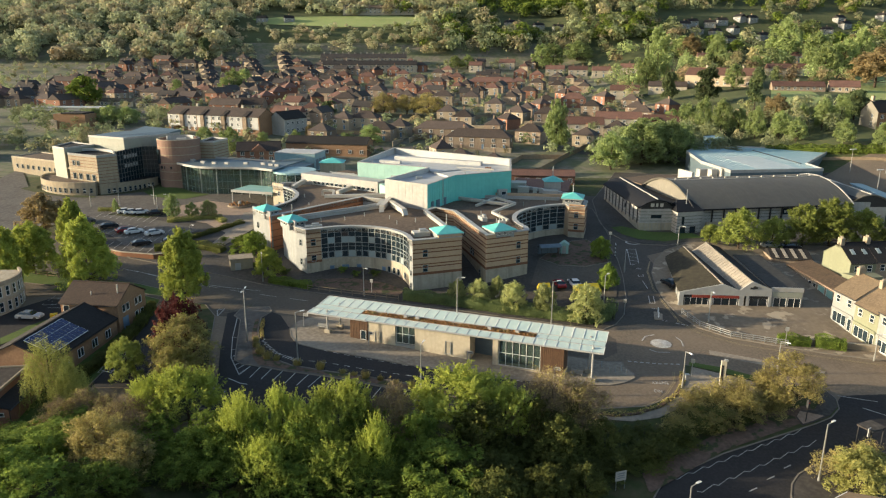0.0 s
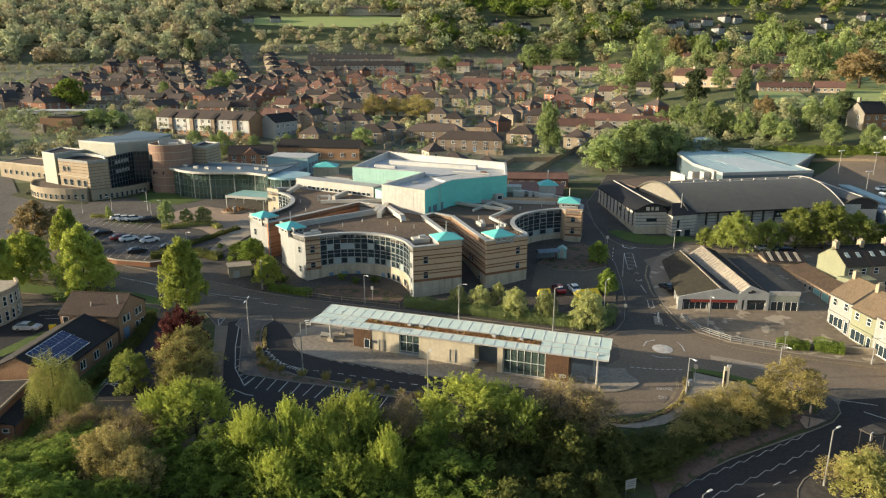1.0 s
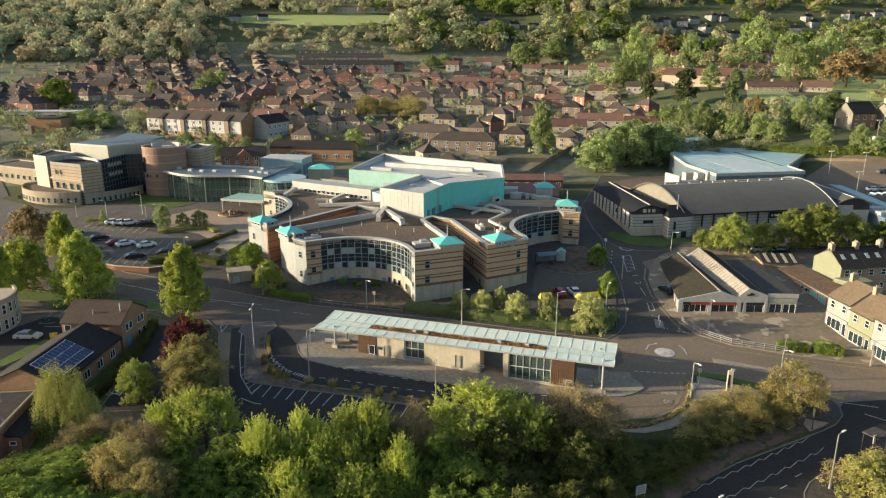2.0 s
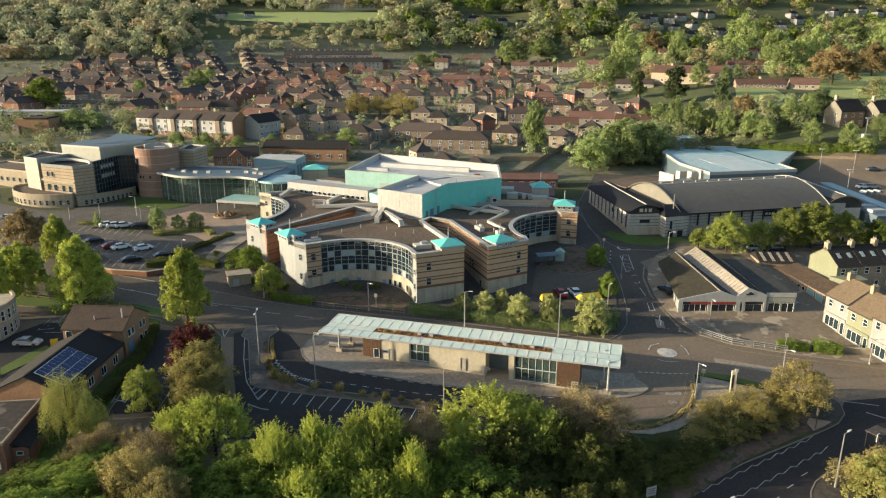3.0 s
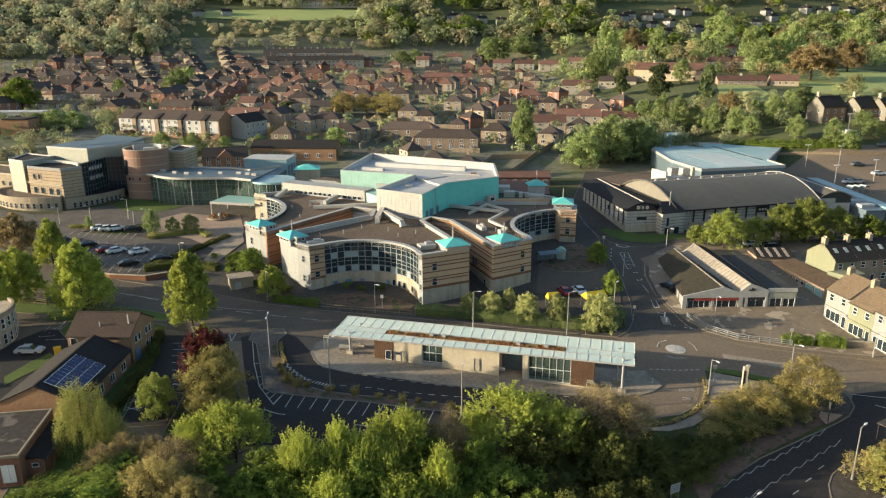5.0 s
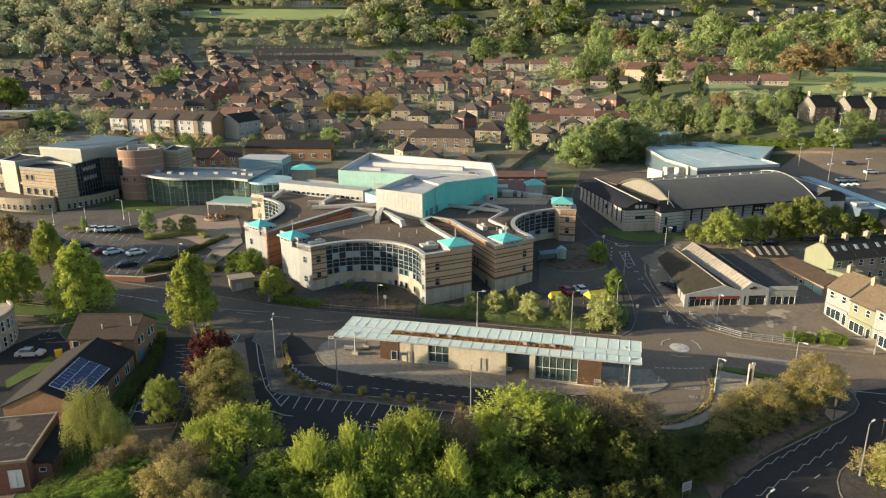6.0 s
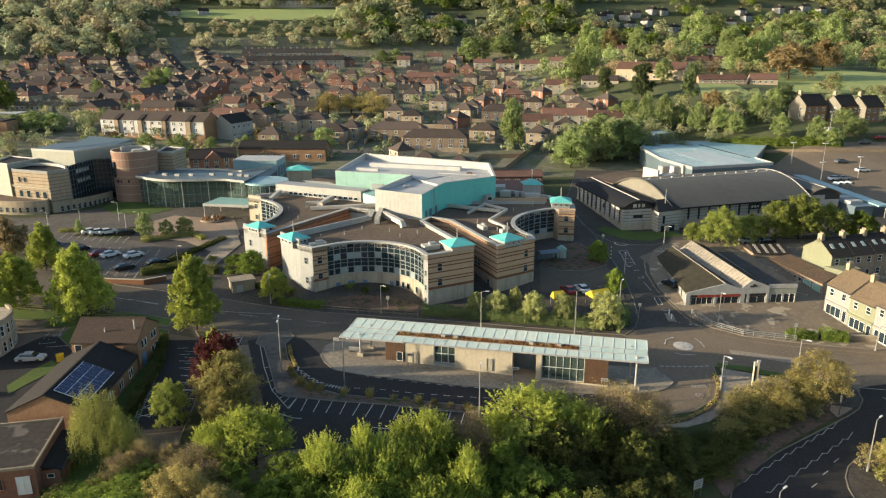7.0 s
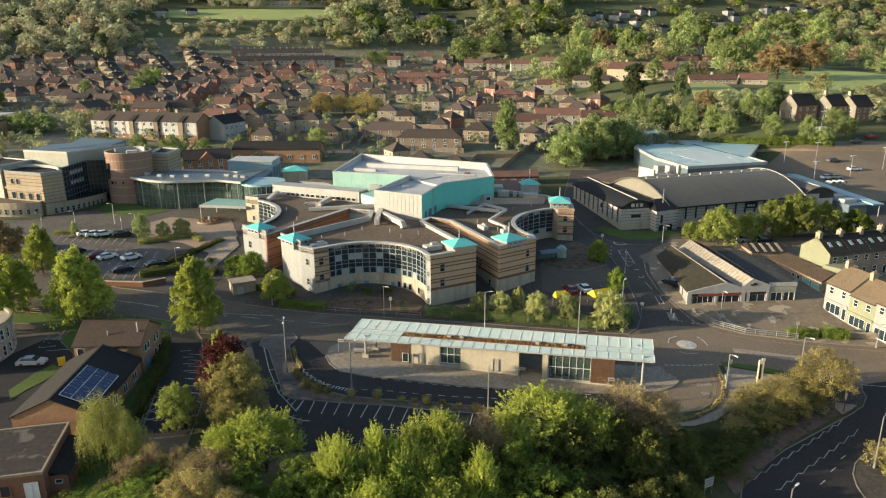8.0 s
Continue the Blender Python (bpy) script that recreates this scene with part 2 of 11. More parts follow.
M_PALEWALL = mat("pale_house_wall", (0.422, 0.379, 0.298), (0.364, 0.320, 0.248), rough=0.9, scale=0.3, fine=2, rand=0.12)
M_TILE_DARK = mat("dark_brown_roof_tiles", (0.056, 0.040, 0.031), (0.044, 0.032, 0.026), (0.07, 0.05, 0.038), 0.9, scale=0.3, fine=3)
M_TILE_BROWN = mat("brown_roof_tiles", (0.064, 0.050, 0.043), (0.050, 0.040, 0.035), (0.084, 0.065, 0.055), 0.85, scale=0.3, fine=3, rand=0.4)
M_TILE_RED = mat("red_roof_tiles", (0.132, 0.073, 0.056), (0.10, 0.057, 0.046), (0.165, 0.092, 0.07), 0.85, scale=0.3, fine=3, rand=0.35)
M_TILE_TAN = mat("weathered_tan_roof_tiles", (0.135, 0.10, 0.066), (0.105, 0.08, 0.054), (0.165, 0.125, 0.082), 0.9, scale=0.4, fine=3, streak=0.25)
M_RUST_ROOF = mat("rusty_sheet_roof", (0.078, 0.055, 0.038), (0.055, 0.041, 0.03), (0.115, 0.078, 0.05), 0.9, scale=0.5, fine=2)
M_SLATE = mat("dark_slate_roof", (0.022, 0.020, 0.019), (0.018, 0.0165, 0.016), (0.031, 0.028, 0.026), 0.85, scale=0.4, fine=3)
# far copy of the dark slate, lightened to paint in haze
M_SLATE_TOWN = mat("haze_lightened_slate", (0.048, 0.043, 0.040), (0.037, 0.033, 0.031), (0.066, 0.059, 0.054), 0.85, scale=0.4, fine=3, rand=0.25)
M_CHIMNEY = mat("chimney_brick", (0.26, 0.20, 0.145), rough=0.9, fine=3, rand=0.25)
M_SOLAR = mat("solar_panel", (0.016, 0.026, 0.085), (0.013, 0.021, 0.07), rough=0.15, fine=2, bump=0)
M_CORR = mat("corrugated_fibre_cement", (0.30, 0.265, 0.215), (0.22, 0.195, 0.155), (0.35, 0.31, 0.25), 0.85, scale=0.3, fine=2, streak=0.2)
M_ROOF_MOSS = mat("mossy_sheet_roof", (0.047, 0.041, 0.027), (0.035, 0.031, 0.022), (0.064, 0.056, 0.034), 0.92, scale=0.25, fine=1.5, streak=0.2)
M_FELT_GREY = mat("dark_grey_felt", (0.050, 0.050, 0.048), (0.038, 0.038, 0.037), (0.068, 0.067, 0.062), 0.9, scale=0.25, fine=1.5)
M_RED_SIGN = mat("red_fascia", (0.27, 0.04, 0.025), (0.23, 0.035, 0.022), rough=0.5, fine=2, bump=0)
M_FENCE = mat("weathered_timber_fence", (0.27, 0.21, 0.14), (0.20, 0.155, 0.105), rough=0.9, scale=1, fine=5)
M_WALL_STONE = mat("old_stone_boundary_wall", (0.30, 0.25, 0.18), (0.22, 0.18, 0.13), rough=0.9, scale=0.6, fine=2)
M_BARK = mat("bark", (0.075, 0.055, 0.038), (0.055, 0.04, 0.03), rough=0.95, scale=1.5, fine=6)
M_TWIG = mat("bare_twigs", (0.24, 0.182, 0.108), (0.175, 0.132, 0.08), rough=0.95, scale=0.8, fine=6)
M_LEAF_LIME = leaf_mat("lime_green_leaves", (0.43, 0.455, 0.09), (0.30, 0.355, 0.07), (0.165, 0.21, 0.042), 0.2)
M_LEAF_FRESH = leaf_mat("fresh_yellow_green_leaves", (0.41, 0.445, 0.085), (0.29, 0.345, 0.064), (0.145, 0.195, 0.04), 0.2)
M_LEAF_GREEN = leaf_mat("green_leaves", (0.19, 0.245, 0.045), (0.13, 0.182, 0.034), (0.075, 0.112, 0.022))
M_LEAF_DARK = leaf_mat("dark_green_needles", (0.13, 0.165, 0.075), (0.10, 0.13, 0.058), (0.07, 0.092, 0.042))
M_LEAF_COPPER = leaf_mat("copper_leaves", (0.275, 0.21, 0.105), (0.225, 0.178, 0.088), (0.155, 0.122, 0.06), 0.25)
M_LEAF_PURPLE = leaf_mat("purple_leaves", (0.12, 0.035, 0.032), (0.085, 0.026, 0.025), (0.05, 0.018, 0.016))
M_LEAF_BROWN = leaf_mat("brown_budding_leaves", (0.40, 0.335, 0.12), (0.285, 0.245, 0.088), (0.155, 0.138, 0.05), 0.25)
M_LEAF_RUST = leaf_mat("rusty_green_leaves", (0.34, 0.27, 0.10), (0.25, 0.255, 0.08), (0.15, 0.15, 0.055), 0.1)
M_LEAF_OLIVE = leaf_mat("olive_leaves", (0.36, 0.345, 0.11), (0.26, 0.265, 0.085), (0.15, 0.16, 0.05), 0.15)
M_LEAF_IVY = leaf_mat("dark_ivy_leaves", (0.115, 0.125, 0.034), (0.085, 0.096, 0.026), (0.058, 0.066, 0.02), 0.3)
M_LEAF_SEDUM = leaf_mat("rusty_sedum", (0.34, 0.17, 0.075), (0.24, 0.14, 0.06), (0.30, 0.24, 0.10), 0.1)
M_LEAF_WOOD = leaf_mat("mixed_woodland_leaves", (0.31, 0.345, 0.175), (0.25, 0.285, 0.145), (0.20, 0.23, 0.12), 0.32, ((0.33, 0.28, 0.16), 0.075))
M_LEAF_WILLOW = leaf_mat("willow_leaves", (0.35, 0.355, 0.10), (0.26, 0.275, 0.075), (0.145, 0.16, 0.045), 0.15)
# pale, low-contrast leaf colours that paint in the distant haze
M_LEAF_HAZED = leaf_mat("haze_paled_woodland_leaves", (0.40, 0.425, 0.25), (0.345, 0.37, 0.215), (0.29, 0.315, 0.185), 0.25, ((0.42, 0.35, 0.22), 0.07))
M_LEAF_PALE = leaf_mat("pale_cream_green_leaves", (0.44, 0.45, 0.185), (0.33, 0.355, 0.135), (0.21, 0.235, 0.085), 0.2)
M_LEAF_ROAD = leaf_mat("mid_green_leaves", (0.29, 0.325, 0.08), (0.215, 0.255, 0.06), (0.12, 0.15, 0.034), 0.25)
M_LEAF_PARK = leaf_mat("soft_green_leaves", (0.30, 0.36, 0.135), (0.22, 0.28, 0.108), (0.145, 0.195, 0.08), 0.3)

# ---- terrain ----
TY = [-400, 40, 60, 76, 92, 112, 125, 133, 139, 152, 168, 195, 230, 260, 310, 350, 400, 530, 590, 655, 750, 900, 1200, 1800, 3000]
TZ = [-12, -7, -5.2, -3.2, -0.4, 0.1, 0.8, 1.6, 2.8, 4.2, 4.8, 6.2, 7.5, 9.5, 15, 19, 22.5, 30, 41, 72, 100, 140, 212, 360, 600]
PROFILE = np.mean([np.interp(np.arange(-400, 3001) + d, TY, TZ) for d in (-5, -2.5, 0, 2.5, 5)], axis=0)


def ease(a, b, v):
    u = min(1.0, max(0.0, (v - a) / (b - a)))
    return u * u * (3 - 2 * u)


def profile(y):
    k = min(3399.0, max(0.0, y + 400.0))
    i = int(k)
    return float(PROFILE[i] * (1 - k + i) + PROFILE[min(i + 1, 3400)] * (k - i))


def land(x, y):
    """Height of the land."""
    p = profile(y)
    z = p + ease(20, -30, x) * 1.2 * ease(140, 122, y) * ease(60, 90, y)
    z += ease(-24, -42, x) * ease(96, 60, y) * ease(0, 45, y) * (1.0 - p)
    z += ease(38, 50, x) * ease(112, 122, y) * ease(152, 138, y) * 0.7
    return z + ease(90, 165, x) * ease(190, 260, y) * 10


# ---- mesh helpers ----
class Shape:
    """Collects vertices and faces."""

    def __init__(self):
        self.v, self.f = [], []

    def add(self, verts, faces):
        n = len(self.v)
        self.v += [tuple(p) for p in verts]
        self.f += [tuple(i + n for i in q) for q in faces]
        return self

    def box(self, x, y, z0, z1, sx, sy, yaw=0.0):
        c, s = math.cos(radians(yaw)), math.sin(radians(yaw))
        pts = [(x + c * a * sx / 2 - s * b * sy / 2, y + s * a * sx / 2 + c * b * sy / 2) for a, b in ((-1, -1), (1, -1), (1, 1), (-1, 1))]
        return self.prism(pts, z0, z1)

    def prism(self, poly, z0, z1):
        n = len(poly)
        if sum(poly[i - 1][0] * poly[i][1] - poly[i][0] * poly[i - 1][1] for i in range(n)) < 0:
            poly = poly[::-1]
        lo = z0 if callable(z0) else (lambda a, b: z0)
        hi = z1 if callable(z1) else (lambda a, b: z1)
        v = [(a, b, lo(a, b)) for a, b in poly] + [(a, b, hi(a, b)) for a, b in poly]
        f = [tuple(range(n - 1, -1, -1)), tuple(range(n, 2 * n))]
        f += [(i, (i + 1) % n, n + (i + 1) % n, n + i) for i in range(n)]
        return self.add(v, f)

    def run(self, pts, z0, z1, t, closed=False, shift=0.0):
        """A wall of thickness t along a line of points; shift moves it to the left of the line."""
        n = len(pts)
        left, right = [], []
        for i in range(n):
            a = Vector(pts[i - 1] if i or closed else pts[0])
            b = Vector(pts[i])
            c = Vector(pts[(i + 1) % n] if i < n - 1 or closed else pts[-1])
            d1, d2 = (b - a), (c - b)
            d1 = d1.normalized() if d1.length > 1e-6 else d2.normalized()
            d2 = d2.normalized() if d2.length > 1e-6 else d1
            n1, n2 = Vector((-d1.y, d1.x)), Vector((-d2.y, d2.x))
            m = (n1 + n2)
            m = m.normalized() if m.length > 1e-4 else n1
            k = 1.0 / max(0.35, m.dot(n1))
            left.append(b + m * k * (shift + t / 2))
            right.append(b + m * k * (shift - t / 2))
        v = []
        for p, q in zip(right, left):
            v += [(p.x, p.y, z0), (q.x, q.y, z0), (q.x, q.y, z1), (p.x, p.y, z1)]
        f = []
        for i in range(n if closed else n - 1):
            k, m = 4 * i, 4 * ((i + 1) % n)
            f += [(k, m, m + 3, k + 3), (m + 1, k + 1, k + 2, m + 2), (k + 3, m + 3, m + 2, k + 2), (k + 1, m + 1, m, k)]
        if not closed:
            f += [(0, 3, 2, 1), (4 * n - 4, 4 * n - 3, 4 * n - 2, 4 * n - 1)]
        return self.add(v, f)

    def bar(self, p, q, w, h=None):
        p, q = Vector(p), Vector(q)
        h = h or w
        d = (q - p).normalized()
        side = d.cross(Vector((0, 0, 1)))
        side = side.normalized() if side.length > 1e-3 else Vector((1, 0, 0))
        up = side.cross(d)
        v = [e + side * a * w / 2 + up * b * h / 2 for e in (p, q) for a, b in ((-1, -1), (1, -1), (1, 1), (-1, 1))]
        return self.add(v, [(3, 2, 1, 0), (4, 5, 6, 7), (0, 1, 5, 4), (1, 2, 6, 5), (2, 3, 7, 6), (3, 0, 4, 7)])

    def tube(self, p, q, r0, r1, n=8):
        p, q = Vector(p), Vector(q)
        d = (q - p).normalized()
        a = d.cross(Vector((0.3, 0.9, 0.1))).normalized()
        b = d.cross(a)
        v = [e + (a * math.cos(k * math.tau / n) + b * math.sin(k * math.tau / n)) * r for e, r in ((p, r0), (q, r1)) for k in range(n)]
        f = [(k, (k + 1) % n, n + (k + 1) % n, n + k) for k in range(n)]
        return self.add(v, f + [tuple(range(n - 1, -1, -1)), tuple(range(n, 2 * n))])

    def mesh(self, name, *mats):
        me = bpy.data.meshes.new(name)
        me.from_pydata(self.v, [], self.f)
        for m in mats:
            me.materials.append(m)
        me.update()
        return me


ORIGIN = {}


def thing(name, x, y, z, label, category, yaw=0.0, group="", kind=""):
    ob = new(name)
    ob.empty_display_size = 0.5
    ob.matrix_basis = pose(x, y, z, 0, 0, yaw)
    ORIGIN[ob.name] = (x, y, z)
    return tagged(ob, label, category, group, kind)


def part(name, shape, material, parent, label="", world=False, kind=""):
    """One mesh under a thing or a part; world: its points are given in the world, not from the thing's base."""
    top = parent if parent.parent is None else parent.parent
    if world and top.name in ORIGIN:
        o = ORIGIN[top.name]
        shape.v = [(p[0] - o[0], p[1] - o[1], p[2] - o[2]) for p in shape.v]
    me = shape if isinstance(shape, bpy.types.Mesh) else shape.mesh(name, material)
    ob = new(name, me)
    ob.parent = parent
    if parent.type == "MESH" and not world and not parent.parent:
        pass
    return tagged(ob, label, kind=kind)


def solid(name, shape, material, label, category, kind="structure", group=""):
    """One mesh that is a thing of its own."""
    ob = new(name, shape.mesh(name, material))
    return tagged(ob, label, category, group, kind)


STEP = 4.0


def drape(name, poly, lift, material, label, category, skirt=0.0, kind="structure"):
    """A flat plot laid on the land, cut along the land's grid; skirt: the depth of its raised edge."""
    bm = bmesh.new()
    bm.faces.new([bm.verts.new((x, y, 0)) for x, y in poly])
    for axis in (0, 1):
        vals = [p[axis] for p in poly]
        k = math.ceil(min(vals) / STEP)
        while k * STEP < max(vals):
            co, no = [0, 0, 0], [0, 0, 0]
            co[axis], no[axis] = k * STEP, 1
            bmesh.ops.bisect_plane(bm, geom=bm.verts[:] + bm.edges[:] + bm.faces[:], plane_co=co, plane_no=no)
            k += 1
    bmesh.ops.recalc_face_normals(bm, faces=bm.faces[:])
    if bm.faces[:] and bm.faces[0].normal.z < 0:
        bmesh.ops.reverse_faces(bm, faces=bm.faces[:])
    rim = [e for e in bm.edges if e.is_boundary]
    for v in bm.verts:
        v.co.z = land(v.co.x, v.co.y) + lift
    if skirt:
        got = bmesh.ops.extrude_edge_only(bm, edges=rim)
        for v in [g for g in got["geom"] if isinstance(g, bmesh.types.BMVert)]:
            v.co.z -= skirt
        bmesh.ops.recalc_face_normals(bm, faces=bm.faces[:])
    bmesh.ops.triangulate(bm, faces=bm.faces[:])
    me = bpy.data.meshes.new(name)
    bm.to_mesh(me)
    bm.free()
    me.materials.append(material)
    return tagged(new(name, me), label, category, kind=kind)


def kerb(name, poly, lift, closed=True):
    """A line of kerb stones along the edge of a plot."""
    sh = Shape()
    n = len(poly)
    for i in range(n if closed else n - 1):
        a, b = Vector(poly[i]), Vector(poly[(i + 1) % n])
        k = max(1, int((b - a).length / 3.0))
        for j in range(k):
            p, q = a.lerp(b, j / k), a.lerp(b, (j + 1) / k)
            sh.bar((p.x, p.y, land(p.x, p.y) + lift - 0.1), (q.x, q.y, land(q.x, q.y) + lift - 0.1), 0.16, 0.24)
    return solid(name, sh, M_KERB, "pale kerb stones along the edge of the road", "kerb")


def stripe(sh, a, b, w, lift=0.1):
    """One painted stroke on the road."""
    a, b = Vector(a), Vector(b)
    n = max(1, int((b - a).length / 2.0))
    d = (b - a).normalized()
    s = Vector((-d.y, d.x)) * w / 2
    for j in range(n):
        p, q = a.lerp(b, j / n), a.lerp(b, (j + 1) / n)
        sh.add([(u.x, u.y, land(u.x, u.y) + lift) for u in (p - s, q - s, q + s, p + s)], [(0, 1, 2, 3)])


def dashes(sh, pts, on, off, w, lift=0.1):
    """Broken line along a line of points."""
    left, on_now = on, True
    for a, b in zip(pts, pts[1:]):
        a, b = Vector(a), Vector(b)
        length, s = (b - a).length, 0.0
        while s < length:
            e = min(length, s + left)
            if on_now and e - s > 0.05:
                stripe(sh, a.lerp(b, s / length), a.lerp(b, e / length), w, lift)
            left -= e - s
            s = e
            if left <= 1e-6:
                on_now = not on_now
                left = on if on_now else off


def lattice(place, us, zs, bar, depth, panes=True):
    """A grid of bars with its panes set back, as one connected mesh; place(u, z, back) gives a point."""
    ue = [e for u in us for e in (u - bar / 2, u + bar / 2)]
    ze = [e for z in zs for e in (z - bar / 2, z + bar / 2)]
    n = len(ue)
    v = [place(u, z, 0.0) for z in ze for u in ue]
    f, glass = [], []
    for j in range(len(ze) - 1):
        for i in range(n - 1):
            q = (j * n + i, j * n + i + 1, (j + 1) * n + i + 1, (j + 1) * n + i)
            if i % 2 == 0 or j % 2 == 0:
                f.append(q)
                continue
            k = len(v)
            v += [place(ue[i], ze[j], depth), place(ue[i + 1], ze[j], depth), place(ue[i + 1], ze[j + 1], depth), place(ue[i], ze[j + 1], depth)]
            f += [(q[m], q[(m + 1) % 4], k + (m + 1) % 4, k + m) for m in range(4)]
            if panes:
                glass.append(len(f))
                f.append((k, k + 1, k + 2, k + 3))
    return v, f, glass


WINDOWS = {}


def window_mesh(w, h, cols=1, rows=1, frame_mat=None, glass=None, depth=0.08, bar=0.07):
    """A window as one mesh, facing -y, its middle at the origin: frame, glazing bars and dark panes."""
    frame_mat, glass = frame_mat or M_FRAME_W, glass or M_GLASS
    key = (w, h, cols, rows, frame_mat.name, glass.name)
    if key in WINDOWS:
        return WINDOWS[key]
    sh, marks = Shape(), lattice(lambda u, z, o: (u, o - depth, z), [-w / 2 + w * k / cols for k in range(cols + 1)], [-h / 2 + h * k / rows for k in range(rows + 1)], bar, depth)
    sh.add(marks[0], marks[1])
    me = sh.mesh("window", frame_mat, glass)
    for i in marks[2]:
        me.polygons[i].material_index = 1
    WINDOWS[key] = me
    return me


def window(parent, x, y, z, yaw, me, name="window", world=False):
    """A window of a wall; yaw 0 faces -y."""
    ob = new(name, me)
    ob.parent = parent
    if world:
        o = ORIGIN[parent.name if parent.parent is None else parent.parent.name]
        x, y, z = x - o[0], y - o[1], z - o[2]
    ob.matrix_basis = pose(x, y, z, 0, 0, yaw)
    return ob


def facade(parent, a, b, zs, xs, me, proud=0.05):
    """Windows along the wall from a to b (world, outside on the right of a to b): heights and distances along."""
    a, b = Vector(a), Vector(b)
    d = (b - a).normalized()
    yaw = math.degrees(math.atan2(d.y, d.x))
    out = Vector((d.y, -d.x))
    for s in xs:
        p = a + d * s + out * proud
        for z in zs:
            window(parent, p.x, p.y, z, yaw, me, world=True)


# ---- plan: places in metres ----
ISLAND = [(-26.6, 112.7), (-25.8, 109.7), (-24.2, 106.8), (-20.4, 104.9), (-14.9, 103.1), (-5.9, 100.2), (6.2, 97.3), (14.8, 95.7), (19.9, 94.8), (25.3, 94.8), (27.8, 95.6), (29.5, 97.0), (29.8, 98.4), (28.8, 100.8), (29.0, 102.5), (26.2, 102.6), (-18.5, 117.9), (-23.5, 118.0), (-25.8, 116.0)]
STRIP_W = [(-32.8, 100.6), (-31.3, 99.1), (-23.3, 96.7), (-16.5, 95.2), (-9.7, 93.2), (-3.1, 91.9), (2.0, 91.0), (2.2, 92.4), (-3.8, 93.8), (-11.4, 95.8), (-18.2, 97.3), (-23.5, 98.9), (-27.7, 101.7), (-30.1, 105.8), (-32.0, 112.0), (-32.8, 117.5), (-31.5, 120.1), (-32.4, 122.2), (-34.9, 122.2), (-37.6, 121.2), (-37.9, 118.3), (-36.3, 116.5), (-34.7, 109.2)]
HEALTH_PLOT = [(-86.9, 163.6), (-69.5, 148.1), (-45.4, 138.6), (-35.6, 133.9), (-26.3, 130.2), (-11.9, 126.2), (3.1, 122.8), (15.4, 119.4), (24.3, 116.4), (28.7, 115.2), (31.4, 117.3), (33.9, 121.4), (36.3, 129.2), (37.9, 138.5), (38.9, 147.6), (39.2, 156.6), (41, 165), (42, 190), (30, 215), (-30, 222), (-60, 215)]
SHOW_PLOT = [(57.6, 158.6), (51.2, 153.7), (46.9, 146.6), (44.3, 140.0), (43.4, 133.1), (43.4, 126.9), (43.9, 121.0), (45.6, 116.0), (50.1, 111.9), (58.5, 107.8), (65.1, 105.1), (72.5, 102.8), (115, 99), (160, 100), (160, 150), (60, 160)]
GYM_PLOT = [(44, 200), (41.2, 177.2), (41.6, 167.5), (43.4, 161.4), (47.2, 158.1), (52.5, 157.2), (58.9, 159.8), (70, 160), (160, 152), (160, 215), (120, 230), (60, 240)]
SE_PLOT = [(38.7, 101.5), (43.7, 99.0), (49.9, 94.7), (55.2, 94.8), (57.0, 93.2), (57.3, 91.0), (56.5, 88.8), (54.3, 86.8), (51.5, 85.5), (48.5, 84.3), (36.7, 79.7), (27.4, 74.8), (20, 64), (10, 50), (-120, 45), (-120, 60), (-62, 66), (-44, 72), (-34, 80), (-26, 86), (-16.3, 88.8), (1.3, 87.5), (12.8, 87.7), (23.2, 88.7), (29.4, 89.3), (34.4, 92.4), (36.8, 95.7)]
SE_CORNER = [(41.6, 70.6), (42.0, 72.2), (43.0, 74.2), (44.6, 75.9), (46.4, 77.0), (48.8, 77.9), (52, 78.5), (55.4, 78.7), (60, 77.8), (80, 70), (80, 40), (40, 50)]
W_PLOT = [(-49.4, 124.8), (-44.9, 123.4), (-41.4, 118.2), (-38.8, 107.5), (-36.0, 98.1), (-33.3, 91.9), (-34, 84), (-41, 79), (-45.0, 84), (-44.6, 98.9), (-45.1, 104.0), (-46.4, 111.0), (-47.4, 117.5), (-48.3, 122.4)]
BRICK_PLOT = [(-54.2, 125.7), (-52.4, 110.6), (-51.7, 96.2), (-52, 76), (-60, 74), (-62, 90), (-66.9, 102.4), (-68.1, 109.9), (-67.2, 117.6), (-72.8, 125.2), (-72.7, 133.8), (-65.7, 132.2)]
VERGE_NW = [(-88.5, 135.7), (-75.6, 132.9), (-59.5, 129.5), (-54.8, 127.7), (-54.7, 131.0), (-63.5, 135.2), (-78.2, 139.2), (-92.2, 143.3)]
PLAZA = [(-77.1, 190.0), (-68.9, 198.9), (-60.3, 195.3), (-52.6, 195.9), (-48.6, 179.0), (-53.1, 165.9), (-61.4, 175.3), (-71.1, 179.7)]
CAR_PARK = [(-95.7, 184.9), (-75.7, 178.6), (-61.4, 170.0), (-63.4, 162.6), (-65.5, 153.2), (-70.8, 152.0), (-80.7, 163.9), (-92.2, 173.2)]
COURT = [(18.2, 135.2), (21.6, 148.8), (28.0, 148.3), (35.7, 147.8), (36.9, 139.0), (34.4, 129.3), (28.1, 129.8)]
TREES_LIME = [(-71.4, 133.1, 13.6, 12.4), (-49.2, 125.3, 13.2, 10.4), (-86.1, 139.7, 10.5, 12.0), (-87.3, 158.5, 10.0, 8.0), (-86.5, 131.7, 11.9, 7.6), (-36.2, 138.0, 6.2, 7.2)]
